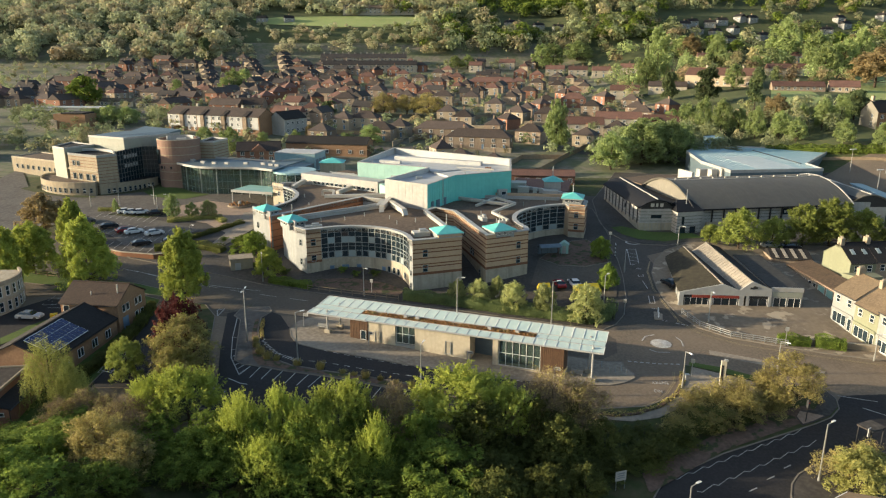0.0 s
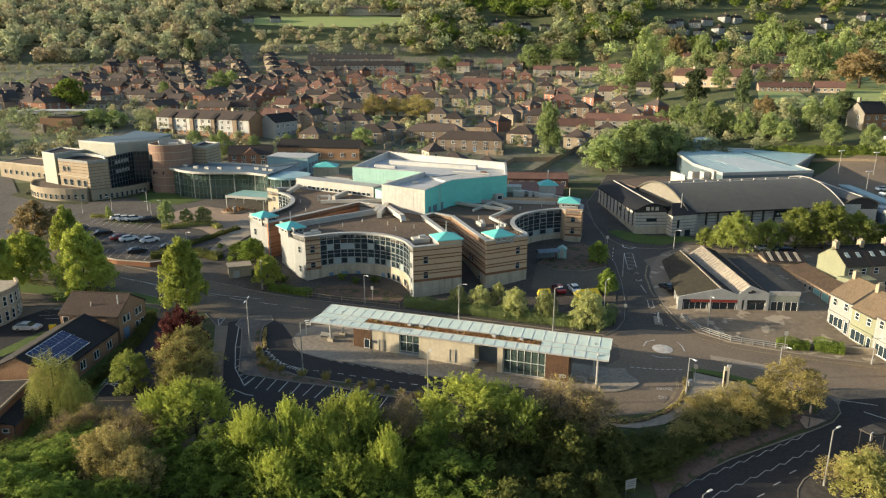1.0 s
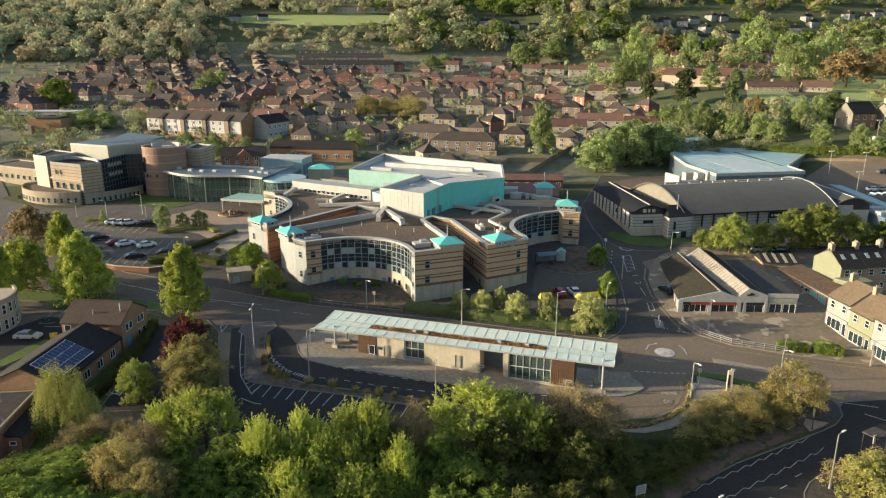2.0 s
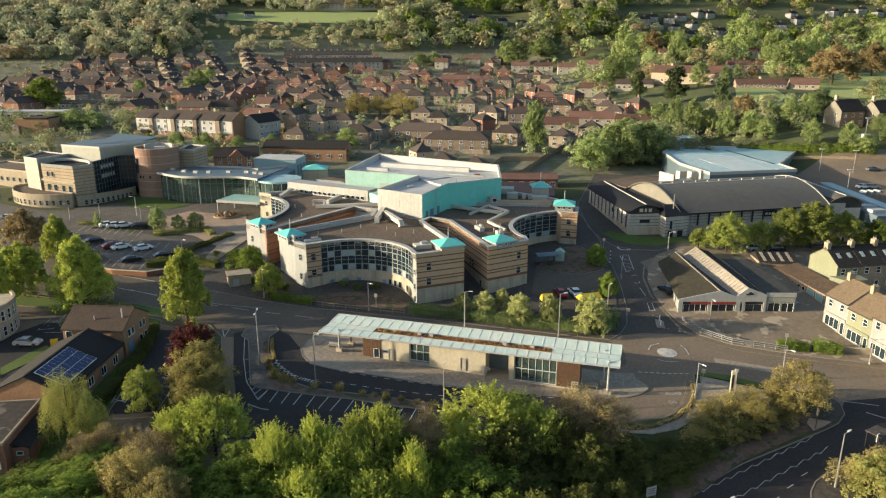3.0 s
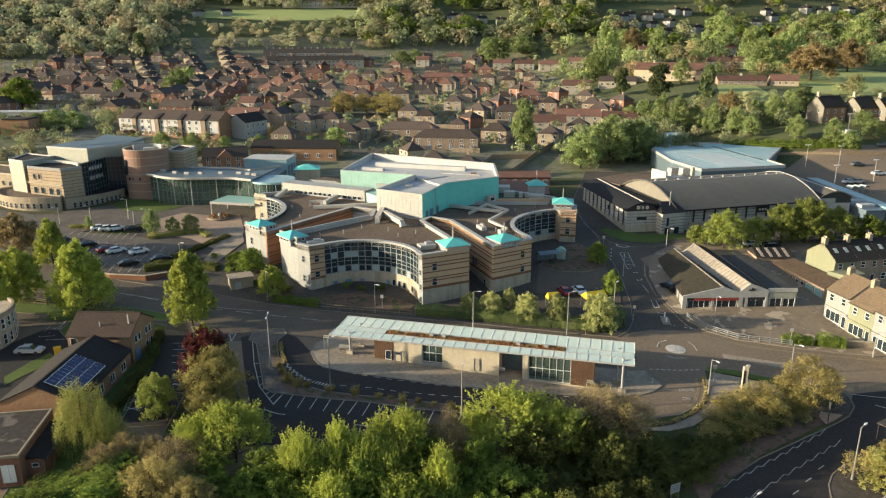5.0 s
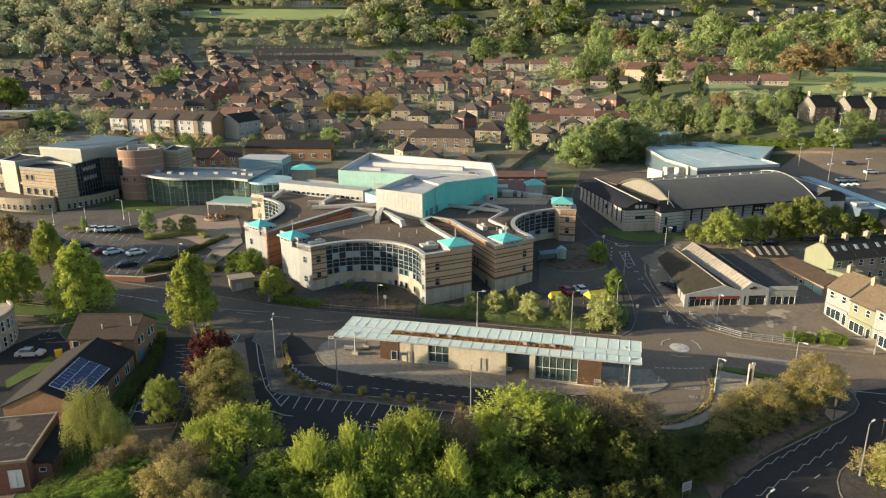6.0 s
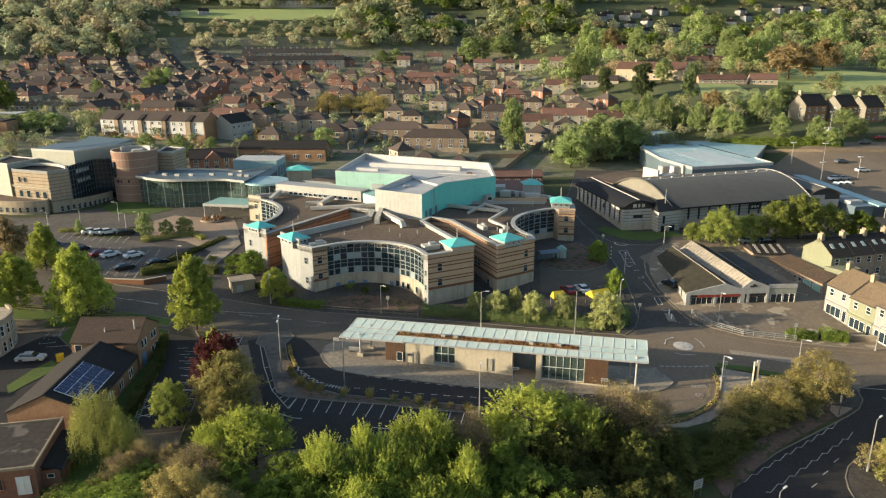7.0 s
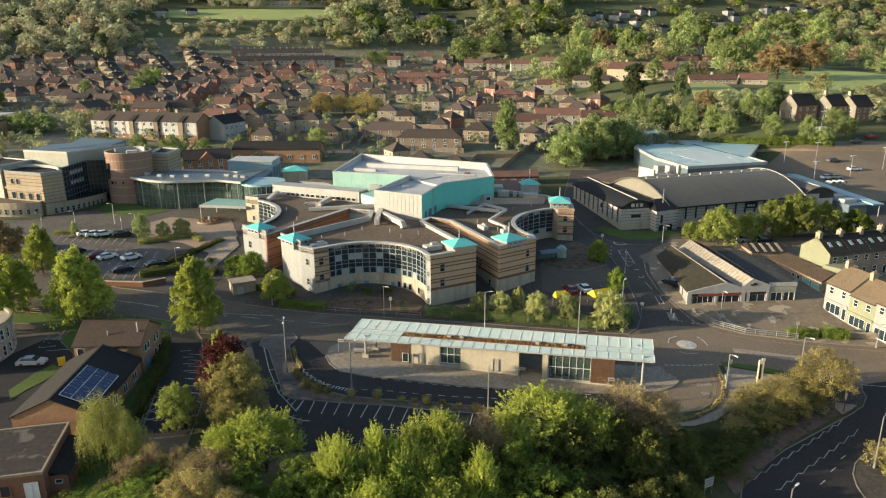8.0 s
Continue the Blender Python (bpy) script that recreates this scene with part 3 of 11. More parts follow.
TREES_MID_GREEN = [(66.6, 152.6, 10.2, 12.7), (35.1, 147.8, 5.0, 4.9), (33.3, 132.3, 7.1, 4.0), (-81.5, 267.7, 10.0, 10.2), (-29.7, 286.2, 7.3, 10.1), (-71.8, 179.8, 6.4, 4.7), (-67.0, 181.3, 3.9, 3.8), (-62.6, 181.0, 4.5, 4.7), (-89.6, 185.9, 3.7, 1.8), (45.0, 275.0, 17.6, 10.0), (59.6, 244.6, 12.5, 14.3), (72.6, 252.5, 15.6, 19.0), (83.7, 256.3, 14.8, 19.3), (101.3, 273.1, 12.8, 13.7), (98.1, 152.3, 9.3, 10.9), (84.1, 152.5, 10.4, 10.8), (90.6, 152.8, 11.6, 12.9), (76.7, 151.9, 7.6, 8.1), (104.9, 153.7, 7.1, 8.2), (-46.0, 153.5, 3.3, 5.7), (-42.2, 149.9, 5.3, 6.3)]
TREES_PARK = [(261.3, 552.5, 29.8, 26.9), (236.2, 456.3, 24.9, 19.4), (227.9, 427.0, 20.1, 18.2), (242.5, 433.3, 22.5, 19.3), (268.6, 462.8, 27.2, 15.2), (307.5, 608.5, 16.3, 19.7), (378.4, 550.9, 28.0, 27.3), (371.0, 593.2, 23.0, 29.1), (194.3, 510.9, 23.6, 14.5), (185.8, 560.2, 15.9, 19.8), (131.6, 439.4, 32.1, 16.3), (124.7, 436.6, 17.0, 14.1), (381.7, 585.9, 16.0, 19.2), (88.2, 572.5, 18.2, 19.1), (154.3, 377.7, 12.5, 11.1), (211.3, 486.9, 9.5, 8.7), (157.3, 277.5, 11.4, 8.4), (151.6, 280.3, 10.3, 7.5)]
TREES_PARK_B = [(124.1, 277.4, 11.9, 7.9), (130.7, 271.5, 10.1, 8.2), (133.8, 264.0, 8.8, 7.6), (109.5, 294.5, 15.5, 7.3), (115.2, 290.1, 14.2, 8.7), (106.8, 307.3, 11.2, 9.7), (101.4, 310.6, 8.8, 10.3), (122.2, 289.3, 9.4, 7.2), (147.4, 272.5, 11.2, 6.0), (144.5, 251.0, 8.8, 7.7), (152.6, 241.2, 9.1, 7.4), (177.0, 259.6, 6.6, 8.8), (145.4, 284.5, 8.2, 5.7), (93.9, 307.7, 6.3, 10.2), (156.7, 237.5, 6.1, 8.1), (171.1, 244.6, 7.3, 8.4)]
TREES_COPPER = [(-39.3, 94.4, 14.5, 7.9), (-98.2, 166.3, 9.6, 11.0), (190.3, 553.5, 18.2, 16.0), (286.8, 506.8, 21.8, 19.1), (231.8, 381.8, 19.2, 27.9), (283.2, 424.2, 18.5, 21.1), (-6.8, 344.6, 10.7, 18.2), (-17.8, 352.6, 8.7, 14.0), (-28.7, 345.7, 10.7, 13.7), (-114.1, 302.9, 4.0, 3.8), (-56.5, 297.0, 5.4, 3.8), (137.7, 291.0, 11.9, 11.2)]
TREES_TOWN = [(-154.5, 326.7, 7.9, 14.1), (-145.4, 325.1, 7.4, 11.1), (-162.5, 328.3, 6.5, 11.1), (-130.3, 445.0, 13.6, 11.7), (-134.6, 439.8, 8.9, 8.8), (-131.8, 474.9, 11.4, 11.0), (-157.2, 420.4, 9.7, 8.4), (9.9, 569.7, 9.4, 10.7), (19.8, 569.5, 10.4, 12.5), (110.0, 589.8, 15.1, 26.2), (79.0, 572.6, 17.4, 18.2), (-98.9, 289.8, 5.9, 6.8), (-110.8, 292.3, 4.5, 6.0), (-123.4, 296.7, 3.7, 6.0), (-73.4, 284.9, 5.0, 5.4), (-59.9, 284.2, 5.8, 5.0), (-39.7, 283.1, 5.0, 4.5), (74.5, 277.0, 9.5, 9.2), (60.9, 253.3, 10.4, 9.3), (80.8, 261.0, 12.5, 10.9), (92.7, 268.8, 11.1, 9.9)]
TREES_PINE = [(129.0, 346.5, 17.0, 13.1), (141.7, 320.8, 17.4, 9.0), (119.6, 375.0, 13.9, 11.0), (167.6, 286.6, 11.1, 12.0), (-55.7, 344.3, 7.2, 10.9), (-191.7, 380.0, 14.7, 18.0), (-195.7, 593.3, 17.2, 13.5)]
BAYS = [(-28.1, 98.2, -28.9, 94.8), (-26.2, 97.7, -27.1, 94.4), (-24.3, 97.2, -25.3, 93.9), (-22.3, 96.6, -23.3, 93.3), (-20.2, 96.2, -21.5, 92.8), (-18.3, 95.7, -19.7, 92.3), (-16.4, 95.2, -17.6, 91.8), (-14.4, 94.6, -15.7, 91.4), (-12.6, 94.1, -13.8, 90.8), (-10.7, 93.8, -12.0, 90.5), (-8.9, 93.3, -10.1, 90.1), (-7.1, 92.7, -8.2, 89.8), (-5.2, 92.2, -6.2, 89.5), (-3.1, 91.9, -4.2, 89.0)]
HATCH_OUT = [(-37.2, 117.8), (-35.6, 109.2), (-33.6, 101.4), (-30.7, 95.6), (-29.7, 98.5)]
HATCH = [(-33.6, 101.4, -33.1, 102.8), (-33.0, 100.1, -32.3, 101.3), (-32.3, 98.7, -31.4, 100.0), (-31.6, 97.2, -30.7, 99.1), (-30.8, 95.9, -29.7, 98.5), (-34.4, 104.2, -33.6, 104.8), (-35.5, 109.2, -34.5, 109.2)]
LANE1 = [(-24.1, 108.4), (-21.8, 105.9), (-18.5, 104.0), (-12.2, 101.8), (-6.0, 100.0), (1.9, 98.1), (8.8, 96.7), (15.5, 95.0)]
LANE2 = [(-30.1, 107.8), (-26.6, 103.1), (-22.8, 100.8), (-18.4, 100.1), (-12.2, 98.2), (-6.2, 96.8), (1.5, 95.4), (10.9, 94.2)]
ARROW_A = [(-32.0, 94.6), (-29.9, 93.2), (-28.7, 92.9)]
ARROW_B = [(-33.6, 93.3), (-32.5, 91.8), (-31.4, 90.8)]
GIVE_L = [(-40.6, 121.3), (-40.9, 118.1), (-41.8, 120.9), (-40.6, 121.3)]
LONG_LINE = [(-18.6, 89.8), (-15.5, 89.2)]
DASH_GIVE = [(29.9, 102.8), (34.5, 101.9), (38.3, 101.7)]
DASH_GIVE_B = [(40.2, 119.4), (42.1, 117.9), (44.3, 116.6)]
DIAM = [(42.7, 154.4, 44.7, 154.4), (44.7, 154.4, 43.0, 145.3), (43.0, 145.3, 41.0, 144.5), (41.0, 144.5, 42.7, 154.4), (42.3, 152.0, 44.0, 151.0), (42.0, 149.6, 43.6, 148.6), (41.6, 147.2, 43.2, 146.4), (41.6, 142.4, 42.5, 142.4), (42.5, 142.4, 42.2, 138.6), (42.2, 138.6, 41.2, 138.6), (41.2, 138.6, 41.6, 142.4), (41.5, 136.6, 41.6, 132.7), (41.0, 130.6, 41.9, 130.6), (41.9, 130.6, 41.3, 126.7), (41.3, 126.7, 40.3, 126.7), (40.3, 126.7, 41.0, 130.6), (40.0, 124.5, 41.1, 123.9), (41.6, 177.0, 43.5, 177.0), (41.0, 171.8, 43.3, 172.9), (41.6, 177.0, 43.3, 172.9)]
RB_ARROWS_A = [(34.4, 110.7), (35.4, 112.4), (37.2, 113.1)]
RB_ARROWS_B = [(40.7, 112.2), (41.1, 110.6), (40.8, 108.4)]
RB_ARROWS_C = [(34.7, 107.2), (35.7, 106.2), (37.8, 106.1)]
CENTRE_W = [(-95.4, 149.9), (-69.3, 142.6), (-45.3, 132.5), (-34.8, 128.5), (-25.9, 125.3)]
EDGE_W = [(-65.4, 141.1), (-56.4, 137.3), (-44.3, 133.0), (-36.3, 130.9)]
EDGE_E1 = [(45.9, 146.7), (43.7, 140.7), (42.8, 133.2), (43.0, 125.7), (43.3, 118.3), (45.6, 113.5), (50.9, 109.3), (59.2, 105.6), (71.4, 101.2)]
PALE_STRIP = [(44.6, 107.0), (54.2, 102.2), (60.1, 99.4), (59.3, 98.3), (52.4, 100.8), (44.1, 105.3)]
LOT_E_MARKS = [(66.9, 123.5, 67.3, 117.3), (69.6, 119.2, 70.9, 114.0), (70.0, 117.2, 71.6, 111.8)]
LANE_BAYS = [(-51.1, 118.2, -49.3, 118.1), (-50.4, 115.8, -48.6, 115.7), (-49.9, 113.5, -47.9, 113.1), (-49.3, 110.9, -47.3, 110.8), (-48.5, 108.3, -46.6, 108.1), (-47.9, 105.9, -46.1, 105.6), (-47.2, 103.4, -45.4, 103.1), (-46.5, 100.7, -44.7, 100.5), (-54.4, 106.5, -50.9, 105.8), (-54.0, 104.5, -51.0, 104.3), (-53.3, 100.9, -52.3, 101.2), (-52.6, 98.6, -50.1, 100.1), (-52.0, 96.5, -49.9, 96.8)]
OFF_MARKS = [(-75.3, 123.0, -73.0, 123.3), (-73.8, 121.7, -70.0, 121.7), (-74.5, 124.6, -73.7, 128.5), (-74.8, 126.7, -71.8, 126.4), (-74.4, 128.8, -72.4, 128.4), (-73.0, 123.3, -73.8, 130.7), (-75.5, 123.0, -75.6, 128.1), (-76.0, 110.5, -74.3, 110.8), (-78.1, 114.7, -76.3, 114.5)]
CARS = [(-74.3, 116.9), (-86.3, 184.7), (-84.2, 184.0), (-82.0, 183.9), (-77.4, 183.0), (-78.8, 167.1), (-76.1, 166.0), (-70.6, 164.8), (-84.6, 170.9), (-70.4, 156.4), (46.2, 133.6), (76.5, 155.4), (80.4, 154.3), (27.0, 134.6), (23.9, 134.4), (138.3, 208.7), (140.9, 208.4)]
LAMPS = [(-32.6, 107.4, 9.1), (-15.4, 128.5, 5.8), (2.7, 120.4, 7.4), (-22.5, 99.2, 8.6), (-3.1, 91.4, 7.8), (35.7, 93.7, 6.1), (55.4, 157.4, 3.8), (19.7, 117.0, 8.3), (30.2, 122.2, 7.5), (48.3, 117.6, 5.9), (52.0, 98.5, 5.4), (69.8, 103.0, 4.2), (50.5, 79.8, 3.7), (38.8, 141.0, 3.5), (-37.0, 135.9, 6.3), (-59.4, 158.2, 1.7), (-99.2, 191.7, 3.2), (-91.3, 192.2, 3.7), (-82.2, 194.2, 5.6), (-78.1, 186.0, 4.7), (-74.6, 185.8, 0.5)]
NEAR_A = [(-33.9, 83.1, 8.4, 10.9), (-39.0, 82.8, 6.6, 6.5), (-24.8, 76.3, 9.9, 7.5), (-19.8, 76.8, 10.4, 7.6), (-12.8, 79.1, 10.4, 10.6), (-15.7, 75.5, 9.2, 8.2), (-8.0, 73.2, 9.2, 6.0), (-20.8, 71.4, 7.9, 9.1), (-12.4, 72.5, 7.3, 10.0)]
NEAR_C = [(-28.8, 77.0, 7.4, 8.3), (-22.4, 74.6, 8.3, 7.4), (-17.7, 74.4, 9.4, 7.4), (-10.2, 76.7, 9.1, 7.0), (-3.3, 75.7, 9.4, 7.6), (5.0, 78.2, 7.6, 7.9), (-36.3, 77.3, 5.1, 7.6), (-31.8, 74.1, 4.2, 10.1), (-25.0, 72.8, 6.1, 10.0), (-17.0, 71.8, 5.9, 9.9), (-7.7, 72.1, 5.9, 10.1), (-3.7, 71.7, 6.0, 9.4), (5.3, 72.4, 5.0, 10.3), (13.1, 77.8, 4.3, 8.0), (17.3, 76.2, 2.1, 9.4)]
NEAR_B = [(2.4, 83.3, 9.6, 12.8), (8.2, 81.3, 8.6, 8.2), (-47.1, 77.1, 3.6, 12.3), (-52.6, 75.9, 2.6, 9.4), (-47.3, 94.4, 5.2, 6.3), (0.3, 71.8, 6.6, 11.4), (-29.0, 73.9, 6.3, 8.7)]
NEAR_BARE = [(-6.2, 79.1, 8.7, 5.7), (14.6, 83.6, 8.0, 9.0), (18.4, 83.0, 7.0, 8.0), (-40.5, 80.0, 4.7, 7.8), (-40.9, 76.4, 3.1, 9.5), (-47.4, 82.9, 4.1, 4.4), (11.1, 81.8, 4.6, 6.1)]
NEAR_SHRUB = [(19.5, 83.1, 2.0, 7.0), (24.9, 84.6, 1.4, 7.2), (29.8, 85.7, 2.1, 7.2), (35.1, 88.5, 3.5, 6.6), (39.0, 89.6, 3.9, 7.1), (42.3, 89.3, 4.1, 7.1), (46.4, 90.4, 4.0, 7.2), (40.0, 86.7, 1.7, 7.4), (31.0, 81.6, 1.2, 8.6), (20.8, 77.3, 0.9, 8.9), (46.6, 87.9, 1.9, 5.8), (13.8, 74.5, 2.8, 9.2), (8.5, 76.7, 2.9, 8.7), (26.1, 77.1, -0.0, 6.7)]
TREE_SE = [(50.3, 90.3, 7.1, 9.2), (48.4, 73.1, 6.5, 6.8), (47.2, 75.7, 4.2, 4.4)]
HEDGE_TREES = [(7.0, 126.0, 4.7, 5.1), (13.4, 122.8, 5.7, 5.0), (18.9, 121.6, 5.9, 4.7), (26.0, 117.7, 7.3, 6.5), (2.9, 126.6, 4.4, 4.0), (10.6, 125.9, 5.6, 3.1), (-16.4, 134.5, 3.7, 3.2)]
HOUSES_CREAM = [(-0.4, 261.4, 8, 7, -70), (6.4, 245.4, 9, 8, -15), (58.4, 284.5, 9, 9, -25), (74.0, 298.0, 9, 8, -25), (-18.2, 301.3, 8, 8, -20), (-44.6, 317.0, 9, 8, -20), (9.7, 322.4, 9, 8, -15), (0.4, 389.8, 11, 8, -10), (15.6, 386.6, 9, 8, -10), (26.9, 359.7, 9, 8, -20), (35.5, 334.0, 10, 8, -35), (-3.1, 534.0, 9, 8, -10), (2.6, 335.5, 9, 8, -15), (-34.8, 319.1, 13, 8, -15)]
HOUSES_BROWN = [(0.8, 295.9, 24, 8, -15), (14.8, 280.5, 26, 8, -15), (36.6, 290.9, 11, 8, -25), (17.5, 237.3, 9, 8, -20), (-50.3, 291.9, 9, 8, -20), (52.2, 330.3, 18, 8, -10), (74.3, 351.3, 9, 8, -25), (-26.3, 295.0, 12, 8, -15), (-19.6, 390.8, 9, 8, -15), (-51.8, 378.7, 12, 8, -10), (-37.8, 415.8, 9, 8, -15), (94.9, 333.6, 9, 7, -30), (95.0, 346.0, 9, 7, -30), (98.6, 370.4, 9, 7, -30), (61.9, 463.9, 9, 8, -20), (72.2, 448.8, 9, 8, -20)]
HOUSES_RED = [(70.1, 379.2, 13, 8, -10), (10.1, 502.8, 10, 8, -15), (-26.3, 468.3, 10, 8, -15), (-52.8, 505.8, 12, 8, -10), (-71.3, 515.4, 10, 8, -15), (-71.8, 456.2, 9, 8, -20), (-73.8, 420.7, 9, 8, -20), (-60.5, 466.3, 9, 8, -20), (32.7, 469.1, 32, 9, -8), (69.0, 522.6, 10, 8, -15), (58.4, 537.0, 9, 8, -15), (-92.4, 499.2, 9, 8, -20), (-93.0, 430.9, 9, 8, -60), (-94.6, 407.4, 9, 8, -60), (-96.4, 387.7, 9, 8, -60), (-97.9, 370.4, 9, 8, -60), (-18.5, 430.1, 9, 8, -20), (-8.3, 439.3, 9, 8, -20), (-36.7, 544.6, 9, 8, -10)]
HOUSES_PALE = [(79.4, 317.7, 20, 8, -12), (96.4, 309.2, 16, 8, -15), (60.9, 305.7, 18, 8, -10), (-72.4, 331.8, 14, 8, -15), (-75.5, 363.1, 9, 8, -20), (104.5, 408.0, 16, 8, -15), (85.8, 546.7, 14, 8, -10), (102.2, 540.9, 14, 8, -10), (117.4, 522.8, 16, 8, -10), (132.5, 509.2, 12, 8, -15), (25.9, 560.2, 10, 8, -10), (51.4, 570.7, 12, 8, -10), (199.5, 543.2, 14, 10, -10), (267.0, 547.1, 10, 9, -10), (226.9, 451.7, 14, 9, -10), (211.9, 452.4, 14, 9, -10)]
HOUSES_STEP = [(-185.4, 563.3), (-179.5, 547.0), (-173.0, 530.8), (-160.4, 494.3), (-147.7, 456.6), (-151.7, 571.3), (-146.2, 556.5), (-140.2, 540.4), (-132.5, 518.3), (-130.9, 593.9), (-127.5, 581.9), (-122.6, 564.5), (-117.2, 545.9), (-113.1, 529.3)]
HOUSES_STONE = [(-207.9, 547.4), (-199.9, 531.5), (-184.6, 495.5), (-170.2, 457.7), (-238.4, 486.5), (-229.1, 497.7), (-217.5, 505.2), (-221.1, 534.2), (-178.9, 582.5), (-162.9, 588.0), (-233.8, 557.8), (-200.0, 567.7), (-135.7, 462.9), (-147.1, 402.2), (-162.3, 403.0)]
HOUSES_WEST = [(-197.3, 371.5), (-188.2, 465.6), (-198.7, 449.2), (-205.1, 433.7), (-221.3, 434.6), (-247.3, 468.6), (-125.8, 401.1), (-105.4, 366.7), (-107.5, 353.1), (-135.7, 358.4), (-136.7, 383.0), (-108.8, 539.9), (-107.9, 560.0), (-150.7, 536.8), (-163.7, 556.8), (-226.1, 583.1), (-247.6, 562.1), (-121.0, 500.6)]
HOUSES_HILL = [(209.8, 632.6), (217.9, 637.0), (232.6, 634.9), (244.6, 639.3), (262.9, 646.1), (272.6, 643.9), (218.0, 621.9), (232.1, 618.8), (249.3, 624.1), (320.6, 633.0), (350.1, 644.3), (349.8, 633.1), (328.6, 622.2), (390.7, 649.2), (404.5, 644.6), (420.5, 653.2), (433.4, 647.1), (85.7, 651.9), (102.7, 646.8), (61.0, 658.9), (-141.4, 672.4), (-166.1, 672.2), (269.9, 611.6), (277.4, 605.4), (239.8, 605.4)]
PASTURE = [(-178.6, 680.9), (-144.8, 688.8), (-93.8, 691.2), (-52.3, 693.5), (-10.2, 685.9), (-14.4, 661.1), (-50.5, 656.2), (-90.0, 654.7), (-129.9, 659.0), (-159.9, 662.3)]
STREETS = [[(-37.4, 283.0), (-19.2, 276.7), (1.1, 280.9)], [(23.1, 367.8), (29.1, 342.8), (34.5, 311.1)], [(-15.0, 424.9), (-8.2, 468.0), (3.4, 534.8)], [(-201.1, 581.7), (-191.9, 553.9), (-181.2, 526.1)], [(-143.0, 607.7), (-137.6, 594.9), (-130.8, 572.3)], [(-190.9, 344.5), (-166.5, 353.0), (-137.0, 359.3)], [(-78.0, 334.9), (-69.6, 347.8), (-51.7, 310.0), (-39.7, 283.1)], [(41.3, 300.0), (51.4, 278.2), (60.0, 266.4)], [(-122.7, 376.1), (-92.6, 397.9), (-84.2, 442.4)]]
LAWN_STRIP = [(-73.2, 105.6), (-71.9, 108.4), (-69.9, 111.6), (-69.2, 115.0), (-71.0, 116.4), (-72.8, 113.6), (-74.6, 108.5)]
LAWN_CORNER = [(-78.0, 130.9), (-77.5, 133.8), (-71.6, 133.6), (-71.6, 129.6)]
OFFICE_YARD = [(-80.2, 119.7), (-75.9, 126.2), (-70.3, 125.3), (-68.5, 118.0), (-67.6, 108.0), (-64, 98), (-63, 91), (-78, 84), (-98, 92), (-98, 112)]

# ---- ground, roads and pavements ----
def build_land():
    near_x = [k * STEP for k in range(-36, 46)]
    near_y = [k * STEP for k in range(4, 68)]
    xs = [-3200, -2400, -1800, -1400, -1100, -900, -750, -640, -560, -500, -440, -390, -340, -300, -260, -230, -205, -185, -165] + near_x
    xs += [205, 230, 260, 290, 330, 380, 430, 490, 560, 640, 750, 900, 1100, 1400, 1800, 2400, 3200]
    ys = [-400, -200, -100, -50, -20, 0] + near_y + [276, 288, 300, 312, 325, 338, 352, 366, 382, 400, 420, 440, 465, 490, 515, 535, 550]
    ys += [565, 580, 595, 610, 625, 640, 655, 670, 690, 715, 740, 770, 800, 850, 900, 1000, 1200, 1500, 1800, 2300, 2980]
    v = [(x, y, land(x, y)) for y in ys for x in xs]
    n = len(xs)
    f = [(j * n + i, j * n + i + 1, (j + 1) * n + i + 1, (j + 1) * n + i) for j in range(len(ys) - 1) for i in range(n - 1)]
    ob = solid("ground", Shape().add(v, f), M_GROUND, "rolling ground of grass, gardens and bare earth", "ground")
    ob.data.materials.append(M_TOWN)
    ob.data.materials.append(M_HILL)
    for k, q in enumerate(f):
        y = ys[k // (n - 1)]
        if 228 < y < 612 and -420 < xs[k % (n - 1)] < 110:
            ob.data.polygons[k].material_index = 1
        elif y > 250:
            ob.data.polygons[k].material_index = 2


build_land()
ROAD_SHEET = [(-140, 168), (-136, 104), (-70, 62), (-40, 60), (12, 44), (60, 44), (128, 60), (140, 90), (140, 128), (70, 150), (50, 206), (36, 206), (37, 160), (34, 128), (-30, 150)]
drape("road", ROAD_SHEET, 0.05, M_ASPHALT, "dark tarmac roads and turning areas with worn patches", "road")
# bus lanes: same asphalt as the road, darkened to paint in the shade
drape("road_surface", [(-39.5, 119.5), (-36.4, 105), (-34, 96), (-36, 86), (-26, 86.5), (0, 83.5), (18, 84.5), (17, 98.6), (10, 99.6), (-4, 102.8), (-16, 106.6), (-23, 110), (-27, 113.5), (-29.5, 118.5), (-34, 122)], 0.08, M_ASPHALT_SHADE, "tarmac of the bus lanes and bays, coloured dark for shade", "road")
drape("road_surface", [(18, 84.5), (30, 89), (33, 93.5), (26, 97.4), (17, 98.6)], 0.08, M_ASPHALT, "worn brown tarmac of the bus exit", "road")
# side road and lane: cast shade painted as a darker sheet
drape("road_surface", [(20, 64), (27.4, 74.8), (36.7, 79.7), (48.5, 84.6), (53.4, 86.8), (56.2, 89.4), (58.5, 92), (66, 92.5), (80, 86), (80, 78), (58, 76), (44, 70), (36, 60), (22, 60)], 0.08, M_ASPHALT_SHADE, "tarmac of the side road, coloured dark for shade", "road")
drape("road_surface", [(-58, 122), (-55, 108), (-52.6, 92), (-43.5, 92), (-44.5, 104), (-48, 121)], 0.09, M_ASPHALT_SHADE, "tarmac of the lane, coloured dark for shade", "road")


